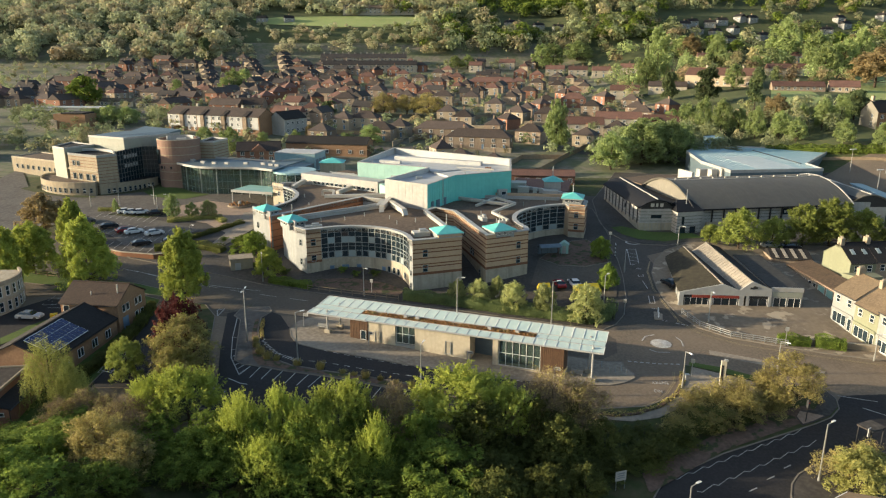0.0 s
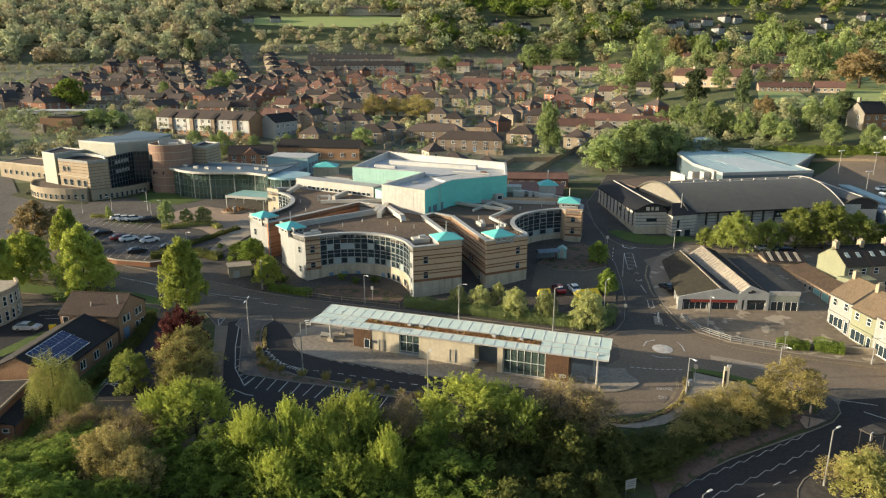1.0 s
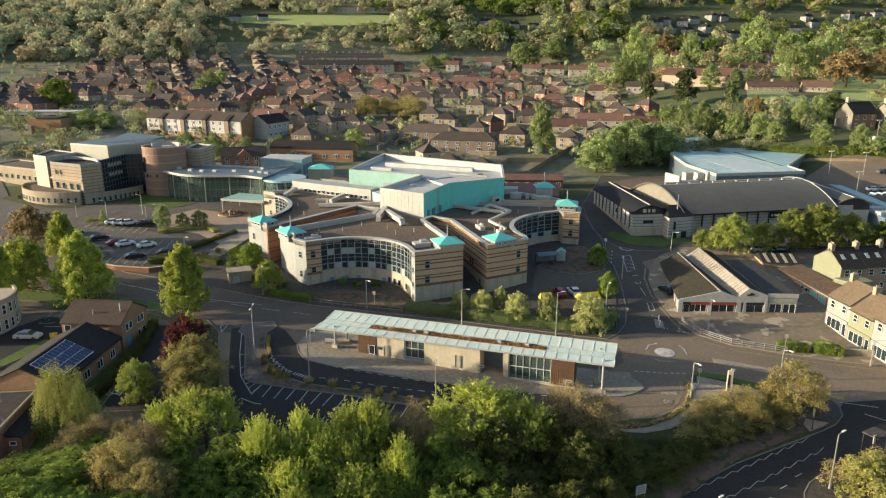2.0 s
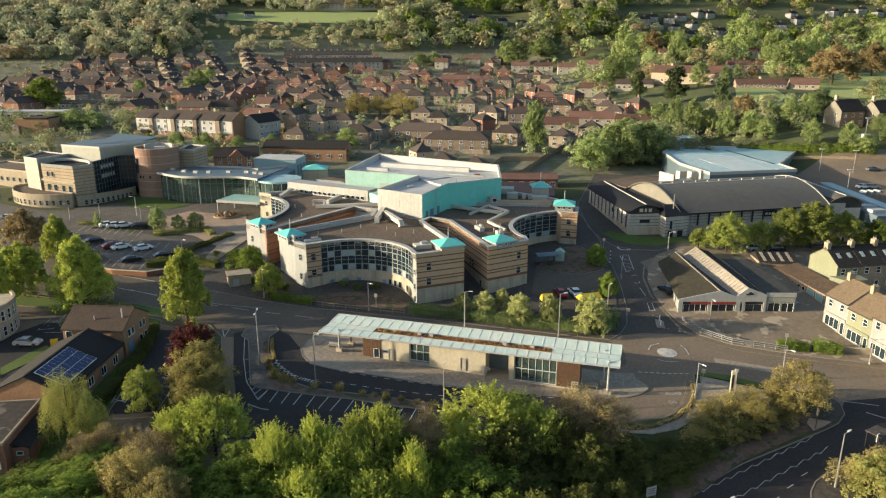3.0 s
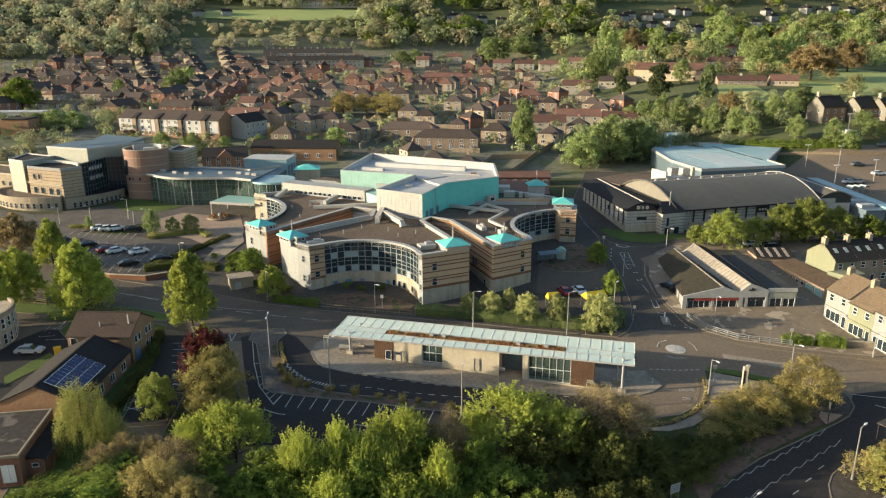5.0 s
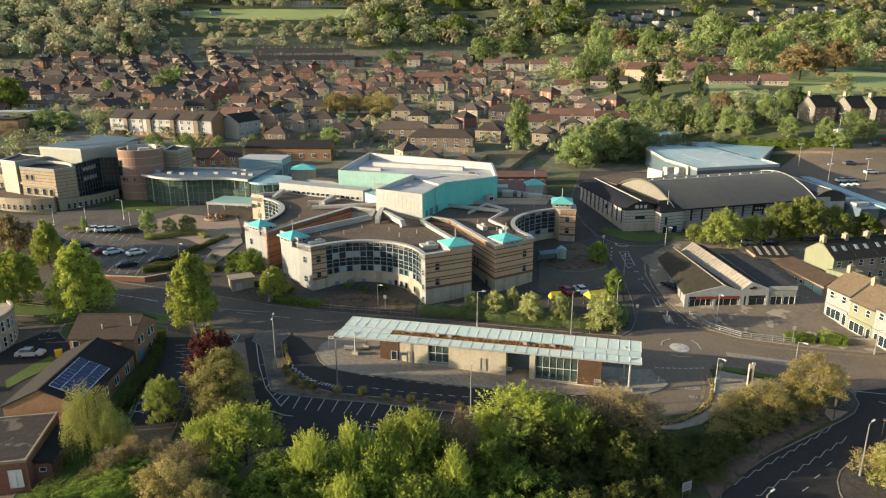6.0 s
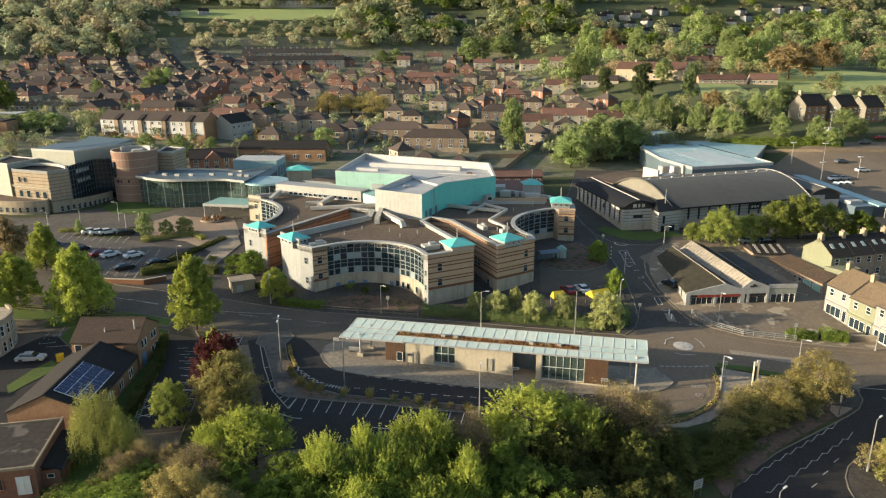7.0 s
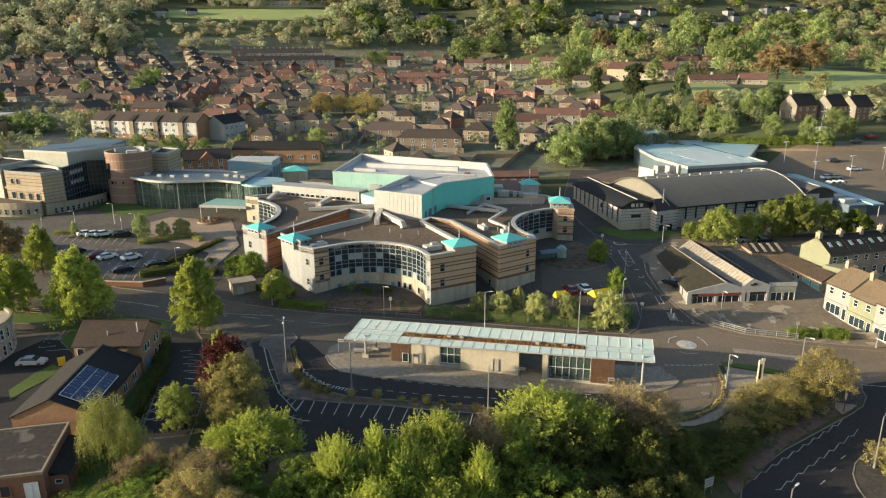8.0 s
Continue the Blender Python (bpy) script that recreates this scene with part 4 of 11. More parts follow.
# shade over the side street as a darker sheet; the sunlit south stays brown
drape("road_surface", [(30, 116.5), (36, 117.6), (44, 116.2), (46, 118), (46, 150), (62, 160), (62, 166), (46, 206), (36, 206), (34, 125)], 0.075, M_ASPHALT_MID, "tarmac of the side street, coloured grey for shade", "road")

drape("road_surface", [(-140, 168), (-136, 130), (-60, 127), (-40, 118), (-28, 118.5), (26, 103.5), (29, 106), (30, 111), (27, 117.5), (-26, 131.5), (-60, 146), (-100, 167)], 0.066, M_ASPHALT_WORN, "grey-brown tarmac of the main road", "road")


def plot(name, poly, material, label, lift=0.14, with_kerb=True, category="pavement"):
    ob = drape(name, poly, lift, material, label, category, skirt=0.3)
    if with_kerb:
        kerb("kerb", poly, lift + 0.02)
    return ob


plot("pavement", ISLAND, M_PAVE, "pale concrete paving of the bus station island")
plot("pavement", STRIP_W, M_ASPHALT_OLD, "paved strip and planted verge beside the parking bays")
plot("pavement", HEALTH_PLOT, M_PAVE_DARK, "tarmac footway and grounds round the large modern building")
plot("pavement", SHOW_PLOT, M_FORECOURT, "worn sunlit tarmac forecourt of the showroom")
plot("pavement", GYM_PLOT, M_PAVE_DARK, "pavement and yard round the barrel-roofed building")
plot("verge", SE_PLOT, M_GROUND, "grassy wooded bank below the bus station", category="verge")
plot("pavement", SE_CORNER, M_PAVE_DARK, "tarmac footway at the road corner")
plot("verge", W_PLOT, M_GROUND, "grass verge with trees between two lanes", category="verge")
plot("verge", BRICK_PLOT, M_GRASS, "lawn and hedge strip round the brick building", category="verge")
plot("verge", VERGE_NW, M_GRASS, "sunlit mown grass verge along the main road", category="verge")
# yard colour includes the shade that falls on it
drape("yard", OFFICE_YARD, 0.1, M_ASPHALT_SHADE, "tarmac yard beside the brick building, coloured dark for shade", "yard")
drape("lawn", LAWN_STRIP, 0.16, M_GRASS, "strip of mown grass beside the yard", "lawn")
drape("lawn", LAWN_CORNER, 0.2, M_GRASS, "corner of mown grass behind the parking marks", "lawn")
drape("verge", [(-28.5, 98.7), (-23.3, 97.2), (-16.5, 95.7), (-9.7, 93.7), (-3.1, 92.3), (1.9, 91.4), (2.0, 92.0), (-3.8, 93.4), (-11.4, 95.4), (-18.2, 96.9), (-23.5, 98.5), (-27.9, 101.3), (-30.3, 105.5), (-32.2, 112), (-33, 116.8), (-33.6, 116.6), (-32.8, 111), (-31.2, 105), (-30, 101)], 0.2, M_EARTH, "dark planted verge with dry grass", "verge")
drape("verge", [(-27.5, 133.6), (-9, 128.2), (-7.6, 131.4), (-12, 135.4), (-19, 137.6), (-26, 137)], 0.24, M_EARTH, "bare planting bed before the curved wall", "verge")
drape("pavement", PLAZA, 0.22, M_BRICKPAVE, "red block paved forecourt", "pavement")
drape("car_park", CAR_PARK, 0.22, M_ASPHALT_OLD, "dark tarmac car park", "car park")
drape("yard", COURT, 0.22, M_ASPHALT_WORN, "grey tarmac service yard", "yard")
drape("pavement", [(-150, 246), (-128, 212), (-106, 203), (-86, 213), (-70, 210), (-56, 206), (-48, 199), (-49, 184), (-56, 186), (-76, 190), (-96, 182), (-104, 166), (-140, 172)], 0.17, M_ASPHALT_OLD, "worn tarmac drive before the banded building", "pavement")
drape("lawn", [(-92, 210), (-90, 216), (-84, 216), (-77, 210), (-70.5, 206.5), (-76, 200.5), (-86, 203)], 0.26, M_GRASS, "green lawn before the curved glass hall", "lawn")
drape("verge", [(-132, 214), (-124, 208.5), (-112, 202.5), (-103, 202), (-104, 204), (-116, 206.6), (-127, 214), (-130, 220)], 0.26, M_GROUND, "planted bed along the curved wall", "verge")
drape("pavement", [(-50.8, 185.6), (-47.4, 171.4), (-51.4, 155.2), (-54.7, 153.3), (-53.3, 171.8), (-54.2, 185.9)], 0.27, M_PAVE, "pale concrete footpath beside the tower", "pavement")
drape("road", [(-140, 202), (-122, 197), (-100, 190), (-78, 191), (-70, 196), (-74, 202), (-92, 196), (-118, 203), (-140, 212)], 0.2, M_ASPHALT_OLD, "worn access road before the banded building", "road")
drape("car_park", [(110, 190), (190, 176), (196, 236), (150, 240), (140, 236), (124, 224), (122, 212), (112, 204)], 0.22, M_ASPHALT, "wide worn tarmac car park beside the warehouse", "car park")
drape("lawn", [(43, 172), (44.5, 166), (47.5, 162), (53, 160), (59, 162.5), (64, 163), (62, 167), (52, 168), (46, 173)], 0.24, M_GRASS, "shaded crescent of mown grass", "lawn")
drape("verge", [(39.2, 100.9), (43.7, 98.4), (50, 94.4), (50, 96.0), (44, 100.3), (39.6, 102.2)], 0.3, M_GRASS, "narrow grass strip along the road", "verge")
drape("pavement", [(37.6, 96), (39.4, 100.6), (50, 94), (53, 92.5), (50, 90.6), (44, 92.5)], 0.24, M_PAVE, "pale paving at the bus station exit", "pavement")
drape("pavement", [(37.2, 98.2), (36.4, 95.2), (34.2, 91.6), (31.0, 88.8), (27, 87.2), (23.6, 87.2), (18.6, 87.8), (18.6, 87.0), (23, 86.2), (26.2, 85.8), (30.2, 86.6), (35.8, 90.0), (41.4, 93.1)], 0.22, M_PAVE, "pale footpath round the bus exit", "pavement")
drape("verge", [(25.0, 72.4), (36.7, 80.0), (48.5, 85.0), (53.4, 87.2), (52, 89.4), (46, 87.6), (40, 85.2), (31, 79.6), (25, 75.8)], 0.26, M_EARTH, "bank of brown leaf litter beside the road", "verge")
drape("pavement", [(55.0, 94.6), (56.8, 93.1), (57.1, 91.0), (56.3, 88.9), (54.2, 87.0), (51.5, 85.7), (49.4, 84.9), (49.3, 86.7), (50.5, 88.1), (52.6, 88.2), (54.4, 90.2), (54.8, 92.6), (53.6, 94.4)], 0.3, M_PAVE_DARK, "grey footway round the road corner", "pavement")
drape("pavement", [(50.5, 88.0), (53.4, 86.9), (51.4, 85.9), (49.6, 85.2), (49.5, 86.8)], 0.33, M_BRICKPAVE, "red tactile paving at the crossing", "pavement")
drape("lawn", [(145, 312), (172, 372), (190, 367), (177, 318)], 0.1, M_FIELD, "bright mown bowling green", "lawn")
drape("lawn", [(202, 335), (216, 370), (250, 446), (300, 440), (320, 380), (232, 328)], 0.1, M_FIELD, "sunlit park grass", "lawn")
drape("field", PASTURE, 0.4, M_FIELD, "bright green pasture on the hillside", "field")
def lane(pts, w, lift, material, label):
    """A strip of street along a line."""
    left, right = [], []
    for k, p in enumerate(pts):
        a, b = Vector(pts[max(0, k - 1)]), Vector(pts[min(len(pts) - 1, k + 1)])
        d = (b - a).normalized() * w / 2
        left.append((p[0] - d.y, p[1] + d.x))
        right.append((p[0] + d.y, p[1] - d.x))
    drape("road", right + left[::-1], lift, material, label, "road")


for k, s in enumerate(STREETS):
    lane(s, 6.0, 0.12 + 0.005 * k, M_ASPHALT_OLD, "grey street between the houses")

# road paint
paint = Shape()
for q in BAYS + LANE_BAYS + OFF_MARKS:
    stripe(paint, q[:2], q[2:], 0.13)
solid("road_marking", paint, M_LINE, "white parking bay lines", "road marking")
paint = Shape()
for q in HATCH:
    stripe(paint, q[:2], q[2:], 0.13)
for a, b in zip(HATCH_OUT, HATCH_OUT[1:]):
    stripe(paint, a, b, 0.13)
solid("road_marking", paint, M_LINE, "white hatched corner marking", "road marking")
paint = Shape()
for line in (LANE1, LANE2):
    dashes(paint, line, 1.0, 1.0, 0.13)
ZIG = [(-31.4, 110.9), (-29.9, 107.6), (-28.7, 105.6), (-27.3, 103.7), (-26.0, 102.5)]
for a, b in zip(ZIG, ZIG[1:]):
    a, b = Vector(a), Vector(b)
    d = (b - a) / 2
    side = Vector((-d.y, d.x)).normalized() * 0.35
    for k in range(2):
        p = a + d * k
        stripe(paint, p - side, p + d * 0.55 + side, 0.14)
        stripe(paint, p + d * 0.55 + side, p + d - side, 0.14)
for k in range(6):
    p = Vector((-25.3, 102.0)) + Vector((0.87, -0.5)) * k * 0.55
    stripe(paint, p - Vector((0.2, 0.35)), p + Vector((0.2, 0.35)), 0.2)
for line in (ARROW_A, ARROW_B, GIVE_L, LONG_LINE):
    for a, b in zip(line, line[1:]):
        stripe(paint, a, b, 0.16)
solid("road_marking", paint, M_LINE, "broken white lane lines and arrows", "road marking")
paint = Shape()
for k in range(24):
    a, b = k * math.tau / 24, (k + 1) * math.tau / 24
    ring = [(37.3 + 1.75 * math.cos(u), 109.5 + 1.75 * math.sin(u)) for u in (a, b)]
    paint.add([(37.3, 109.5, land(37.3, 109.5) + 0.2)] + [(x, y, land(x, y) + 0.1) for x, y in ring], [(0, 1, 2)])
solid("mini_roundabout", paint, M_LINE, "white domed painted mini roundabout", "roundabout")
paint = Shape()
for k in range(24):
    a, b = k * math.tau / 24, (k + 1) * math.tau / 24
    ring = [(45.4 + r * math.cos(u), 159.6 + r * math.sin(u)) for u, r in ((a, 1.3), (b, 1.3), (b, 1.8), (a, 1.8))]
    paint.add([(x, y, land(x, y) + 0.1) for x, y in ring], [(0, 1, 2, 3)])
solid("mini_roundabout", paint, M_LINE, "faint ring of a second mini roundabout in shade", "roundabout")
paint = Shape()
for q in LOT_E_MARKS:
    stripe(paint, q[:2], q[2:], 0.12)
solid("road_marking", paint, M_LINE, "worn white bay lines on the forecourt", "road marking")
paint = Shape()
dashes(paint, DASH_GIVE, 0.6, 0.35, 0.3)
dashes(paint, DASH_GIVE_B, 0.6, 0.35, 0.3)
for line in (RB_ARROWS_A, RB_ARROWS_B, RB_ARROWS_C):
    for a, b in zip(line, line[1:]):
        stripe(paint, a, b, 0.22)
for q in DIAM:
    stripe(paint, q[:2], q[2:], 0.15)
solid("road_marking", paint, M_LINE, "white give-way dashes, arrows and chevrons", "road marking")
paint = Shape()
dashes(paint, CENTRE_W, 4.0, 3.0, 0.13)
for line in (EDGE_W,):
    for a, b in zip(line, line[1:]):
        stripe(paint, a, b, 0.12)
solid("road_marking", paint, M_LINE, "white centre line of the main road", "road marking")
paint = Shape()
for a, b in zip(EDGE_E1, EDGE_E1[1:]):
    stripe(paint, a, b, 0.12)
    stripe(paint, (a[0] - 0.25, a[1] - 0.2), (b[0] - 0.25, b[1] - 0.2), 0.1)
solid("road_marking", paint, M_YELLOW_LINE, "faded double yellow lines", "road marking")
paint = Shape()
for p0, p1, n in (((49.2, 84.3), (28.7, 75.0), 9), ((50.1, 82.1), (31.0, 72.8), 8)):
    p0, p1 = Vector(p0), Vector(p1)
    d = (p1 - p0) / n
    s = Vector((-d.y, d.x)).normalized() * 0.2
    for k in range(n):
        a = p0 + d * k
        stripe(paint, a - s, a + d * 0.8 + s, 0.075)
        stripe(paint, a + d * 0.8 + s, a + d - s, 0.09)
solid("road_marking", paint, M_LINE, "white zigzag lines before the crossing", "road marking")
paint = Shape()
for a, b in ((( 44.5, 77.6), (43.3, 77.0)), ((41.5, 75.6), (40.3, 75.0)), ((38.5, 73.6), (37.3, 73.0)), ((60, 89), (62.5, 87.2)), ((62.5, 87.2), (64.5, 88.6)), ((58, 92), (63, 90.5))):
    stripe(paint, a, b, 0.13)
solid("road_marking", paint, M_LINE, "short white marks on the side road", "road marking")
paint = Shape()
for k in range(7):
    stripe(paint, (-49.7 + 0.43 * k, 116.9 - 2.22 * k), (-47.6 + 0.38 * k, 116.3 - 2.2 * k), 0.1, 0.14)
solid("road_marking", paint, M_LINE, "white bay lines in the lane car park", "road marking")
paint = Shape()
for a, b in (((-53.1, 106.0), (-52.2, 96.2)), ((-50.3, 105.6), (-50.2, 95.8))):
    stripe(paint, a, b, 0.1, 0.2)
for k in range(5):
    stripe(paint, (-53.1 + 0.2 * k, 105.8 - 2.2 * k), (-50.3, 104.0 - 2.0 * k), 0.1, 0.2)
    stripe(paint, (-53.1 + 0.2 * k, 104.0 - 2.0 * k), (-50.3, 105.6 - 2.2 * k), 0.1, 0.2)
solid("road_marking", paint, M_LINE, "white cross-hatched boxes beside the brick wing", "road marking")
paint = Shape()
for off in (0.35, 0.6):
    ring = [(19 + 0, 88.6 + off), (23.5, 87.6 + off), (26.7 - off * 0.2, 87.9 + off), (30.5 - off * 0.6, 89.5 + off * 0.8), (33.5 - off * 0.8, 92.3 + off * 0.6), (35.7 - off, 95.7 + off * 0.3), (36.6 - off, 99)]
    for a, b in zip(ring, ring[1:]):
        stripe(paint, a, b, 0.1)
solid("road_marking", paint, M_YELLOW_LINE, "double yellow lines round the bus exit", "road marking")
ti = thing("traffic_island", 40.3, 121.2, land(40.3, 121.2), "small raised traffic island with two white bollards", "traffic island", 75)
part("kerb", Shape().prism([(-2.0, -0.7), (1.6, -0.8), (2.2, 0), (1.6, 0.8), (-2.0, 0.7)], -0.1, 0.2), M_PAVE, ti)
for k in (-1.2, 1.2):
    part("bollard", Shape().tube((k, 0, 0.2), (k, 0, 1.2), 0.14, 0.12, 8), M_FRAME_W, ti, "white plastic bollard")
drape("road_surface", PALE_STRIP, 0.09, M_PAVE, "pale worn strip across the road", "road")


def road_words(text, x, y, size, yaw):
    cu = bpy.data.curves.new("road_words", "FONT")
    cu.body, cu.size, cu.align_x, cu.align_y = text, size, "CENTER", "CENTER"
    cu.extrude = 0.004
    cu.materials.append(M_LINE)
    ob = new("road_words", cu)
    ob.matrix_basis = pose(x, y, land(x, y) + 0.12, 0, 0, yaw) @ Matrix.Diagonal((1, 1.7, 1, 1))
    return tagged(ob, "white capital letters painted on the road", "road marking", kind="structure")


road_words("ENTRY", 33.0, 95.6, 0.8, 172)
road_words("NO", 32.0, 93.2, 0.8, 172)

# ---- the large modern building ----
def arc3(p, q, r, n):
    """n equal steps along the circle through three points."""
    (ax, ay), (bx, by), (cx, cy) = p, q, r
    d = 2 * (ax * (by - cy) + bx * (cy - ay) + cx * (ay - by))
    ux = ((ax * ax + ay * ay) * (by - cy) + (bx * bx + by * by) * (cy - ay) + (cx * cx + cy * cy) * (ay - by)) / d
    uy = ((ax * ax + ay * ay) * (cx - bx) + (bx * bx + by * by) * (ax - cx) + (cx * cx + cy * cy) * (bx - ax)) / d
    rad = math.hypot(ax - ux, ay - uy)
    a0, a1, a2 = (math.atan2(y - uy, x - ux) for x, y in (p, q, r))
    sweep = (a2 - a0) % math.tau
    if (a1 - a0) % math.tau > sweep:
        sweep -= math.tau
    return [(ux + rad * math.cos(a0 + sweep * k / n), uy + rad * math.sin(a0 + sweep * k / n)) for k in range(n + 1)]


ZP, ZR = 12.4, 11.7
C1 = arc3((-25.6, 141.3), (-17.4, 143.2), (-6.6, 132.6), 17)
C3 = arc3((-44.0, 188.9), (-38.2, 178.0), (-40.6, 164.0), 14)
C2 = arc3((17.9, 143.0), (19.3, 159.5), (30.0, 166.2), 15)
hc = thing("health_centre", -5, 160, 2.0, "large modern building of buff brick, cream stone and turquoise metal", "building")
GAP1 = [(-38.9, 152.6), (-20.5, 175.0), (-15.2, 171.5), (-16.2, 164.6), (-35.6, 149.7)]
GAP2 = [(3.9, 134.8), (-3.7, 159.0), (-1.6, 162.0), (2.6, 158.6), (8.9, 135.6)]
OUTLINE = [(-44.6, 159.2)] + GAP1 + [(-31.2, 142.6), (-28.5, 139.9)] + C1 + [(-5.9, 131.4)] + GAP2 + [(17.9, 139.9)] + C2 + [(30.6, 164.0), (34.2, 162.8), (36.2, 170.0), (33, 181), (22, 192), (-24, 201), (-45.5, 195.5), (-47.6, 191.6)] + C3
part("roof", Shape().prism(OUTLINE, 11.3, ZR), M_ROOF_FELT, hc, "flat brown felt roof", world=True)
part("coping", Shape().run(OUTLINE, ZP + 0.004, ZP + 0.14, 1.0, True, 0.3), M_WHITE, hc, "broad white coping", world=True)
part("parapet", Shape().run(OUTLINE, ZR - 0.2, ZP, 0.7, True, 0.35), M_WHITE, hc, "white parapet coping", world=True)


def wall(parent, a, b, z0, z1, material, name="wall", label="", t=0.4):
    return part(name, Shape().run([a, b], z0, z1, t, shift=t / 2), material, parent, label, world=True)


def banded(parent, a, b, z1, base=5.2, z0=0.5, wins=()):
    """A buff brick wall with a pale base and dark brick courses; wins: distance along and height of its windows."""
    wall(parent, a, b, z0, base, M_STONE, label="pale stone base")
    wall(parent, a, b, base, z1, M_TAN, label="buff brick wall")
    for z, h in (((base, 0.5), (base + 1.5, 0.2), (base + 2.1, 0.2), (base + 3.3, 0.2), (base + 4.5, 0.2), (base + 5.2, 0.2), (base + 6.3, 0.2))):
        if z + h < z1 - 0.2:
            part("brick_band", Shape().run([a, b], z, z + h, 0.1, shift=-0.02), M_BAND, parent, world=True)
    for s, z in wins:
        facade(parent, a, b, [z], [s], window_mesh(1.0, 1.4, 1, 2, M_FRAME_G), 0.03)


def curtain(parent, line, zs, pale=(), framed=()):
    """Curved curtain wall: grey mullions and transoms with a pane in every field; pale: fields with blinds, framed: fields with an opening light."""
    def at(u, z, back):
        i = max(0, min(len(line) - 2, int(u)))
        a, b = Vector(line[i]), Vector(line[i + 1])
        d = (b - a).normalized()
        p = a + (b - a) * (u - i) + Vector((d.y, -d.x)) * (0.07 - back)
        return (p.x, p.y, z)

    grid_v, grid_f, _ = lattice(at, list(range(len(line))), zs, 0.075, 0.07, False)
    grid = part("curtain_wall_frame", Shape().add(grid_v, grid_f), M_FRAME_G, parent, "grey grid of mullions", world=True)
    w = math.dist(line[0], line[1])
    o = ORIGIN[parent.name]
    for k, (za, zb) in enumerate(zip(zs, zs[1:])):
        h = zb - za
        pane = Shape().add([(-w / 2 + 0.05, 0, -h / 2 + 0.05), (w / 2 - 0.05, 0, -h / 2 + 0.05), (w / 2 - 0.05, 0, h / 2 - 0.05), (-w / 2 + 0.05, 0, h / 2 - 0.05)], [(0, 1, 2, 3)])
        me_dark, me_pale = pane.mesh("pane", M_GLASS), pane.mesh("pane", M_BLIND)
        light = window_mesh(w - 0.3, h - 0.25, 1, 1, M_FRAME_G)
        for i, (a, b) in enumerate(zip(line, line[1:])):
            yaw = math.degrees(math.atan2(b[1] - a[1], b[0] - a[0]))
            m = pose((a[0] + b[0]) / 2 - o[0], (a[1] + b[1]) / 2 - o[1], (za + zb) / 2 - o[2], 0, 0, yaw)
            ob = new("pane", me_pale if (i, k) in pale else me_dark)
            ob.parent = grid
            ob.matrix_basis = m
            if (i, k) in framed:
                ob = new("opening_light", light)
                ob.parent = grid
                ob.matrix_basis = m @ Matrix.Translation((0, -0.06, 0))


wall(hc, (-44.6, 159.2), (-38.9, 152.6), 2, 13.4, M_PALE_STONE, label="cream stone tower wall")
facade(hc, (-44.6, 159.2), (-38.9, 152.6), [5.4, 9.3], [2.5], window_mesh(0.8, 1.4, 1, 2, M_FRAME_G))
wall(hc, GAP1[0], GAP1[1], 2, ZP, M_TERRA, label="terracotta wall")
for z in (4.2, 5.0, 6.6, 7.4, 9.0, 10.6):
    part("brick_band", Shape().run(GAP1[:2], z, z + 0.14, 0.1, shift=-0.02), M_BAND, hc, world=True)
wall(hc, GAP1[1], GAP1[2], 2, ZP, M_WHITE)
wall(hc, GAP1[2], GAP1[3], 2, ZP, M_WHITE)
wall(hc, GAP1[3], GAP1[4], 2, ZP + 0.5, M_WHITE)
wall(hc, GAP1[4], (-31.2, 142.6), 1, 13.6, M_PALE_STONE, label="cream stone tower wall")
facade(hc, GAP1[4], (-31.2, 142.6), [12.3], [2, 3, 4.2], window_mesh(0.5, 0.5, 1, 1, M_FRAME_G))
wall(hc, (-31.2, 142.6), (-28.5, 139.9), 1, ZP, M_PALE_STONE, label="cream stone pier")
facade(hc, (-31.2, 142.6), (-28.5, 139.9), [5.2, 9.4], [1.8], window_mesh(0.8, 1.3, 1, 2, M_FRAME_G))
banded(hc, (-28.5, 139.9), C1[0], ZP, wins=((1.5, 6.2), (1.5, 9.6)))
part("wall", Shape().run(C1, 0.8, 5.7, 0.5, shift=0.25), M_STONE, hc, "curved pale stone base wall", world=True)
# black sheet in place of a room: interior darkness is painted
part("wall", Shape().run(C1, 5.7, ZP, 0.2, shift=0.6), M_BLACK, hc, "black sheet for the unlit room behind the curtain wall", world=True)
curtain(hc, C1, (5.75, 7.2, 8.15, 8.9, 10.25, 11.25, 12.1), {(1, 3), (3, 3), (4, 3), (7, 3), (2, 0), (4, 0), (7, 0), (10, 0), (13, 0)}, {(0, 0), (1, 0), (3, 0), (5, 0), (6, 0), (8, 0), (9, 0), (11, 0), (12, 0), (14, 0), (5, 3), (9, 3), (11, 3)})
for i in (10, 11, 12, 14):
    facade(hc, C1[i], C1[i + 1], [3.7], [0.7], window_mesh(0.8, 1.3, 1, 1, M_FRAME_G), 0.03)
for i, w in ((1, 1.0), (3, 1.5), (5, 1.0), (9, 1.0)):
    facade(hc, C1[i], C1[i + 1], [2.9], [0.7], window_mesh(w, 2.3, 2 if w > 1 else 1, 1, M_FRAME_G, M_BLUE), 0.03)
wall(hc, C1[-1], (-5.9, 131.4), 0.5, ZP, M_PALE_STONE)
facade(hc, C1[-1], (-5.9, 131.4), [3.0, 5.6, 8.6], [0.7], window_mesh(0.5, 1.0, 1, 2, M_FRAME_G))
banded(hc, (-5.9, 131.4), (-0.8, 133.1), ZP, wins=((2.6, 6.5), (2.6, 9.6)))
banded(hc, (-0.8, 133.1), (3.9, 134.8), ZP + 0.6)
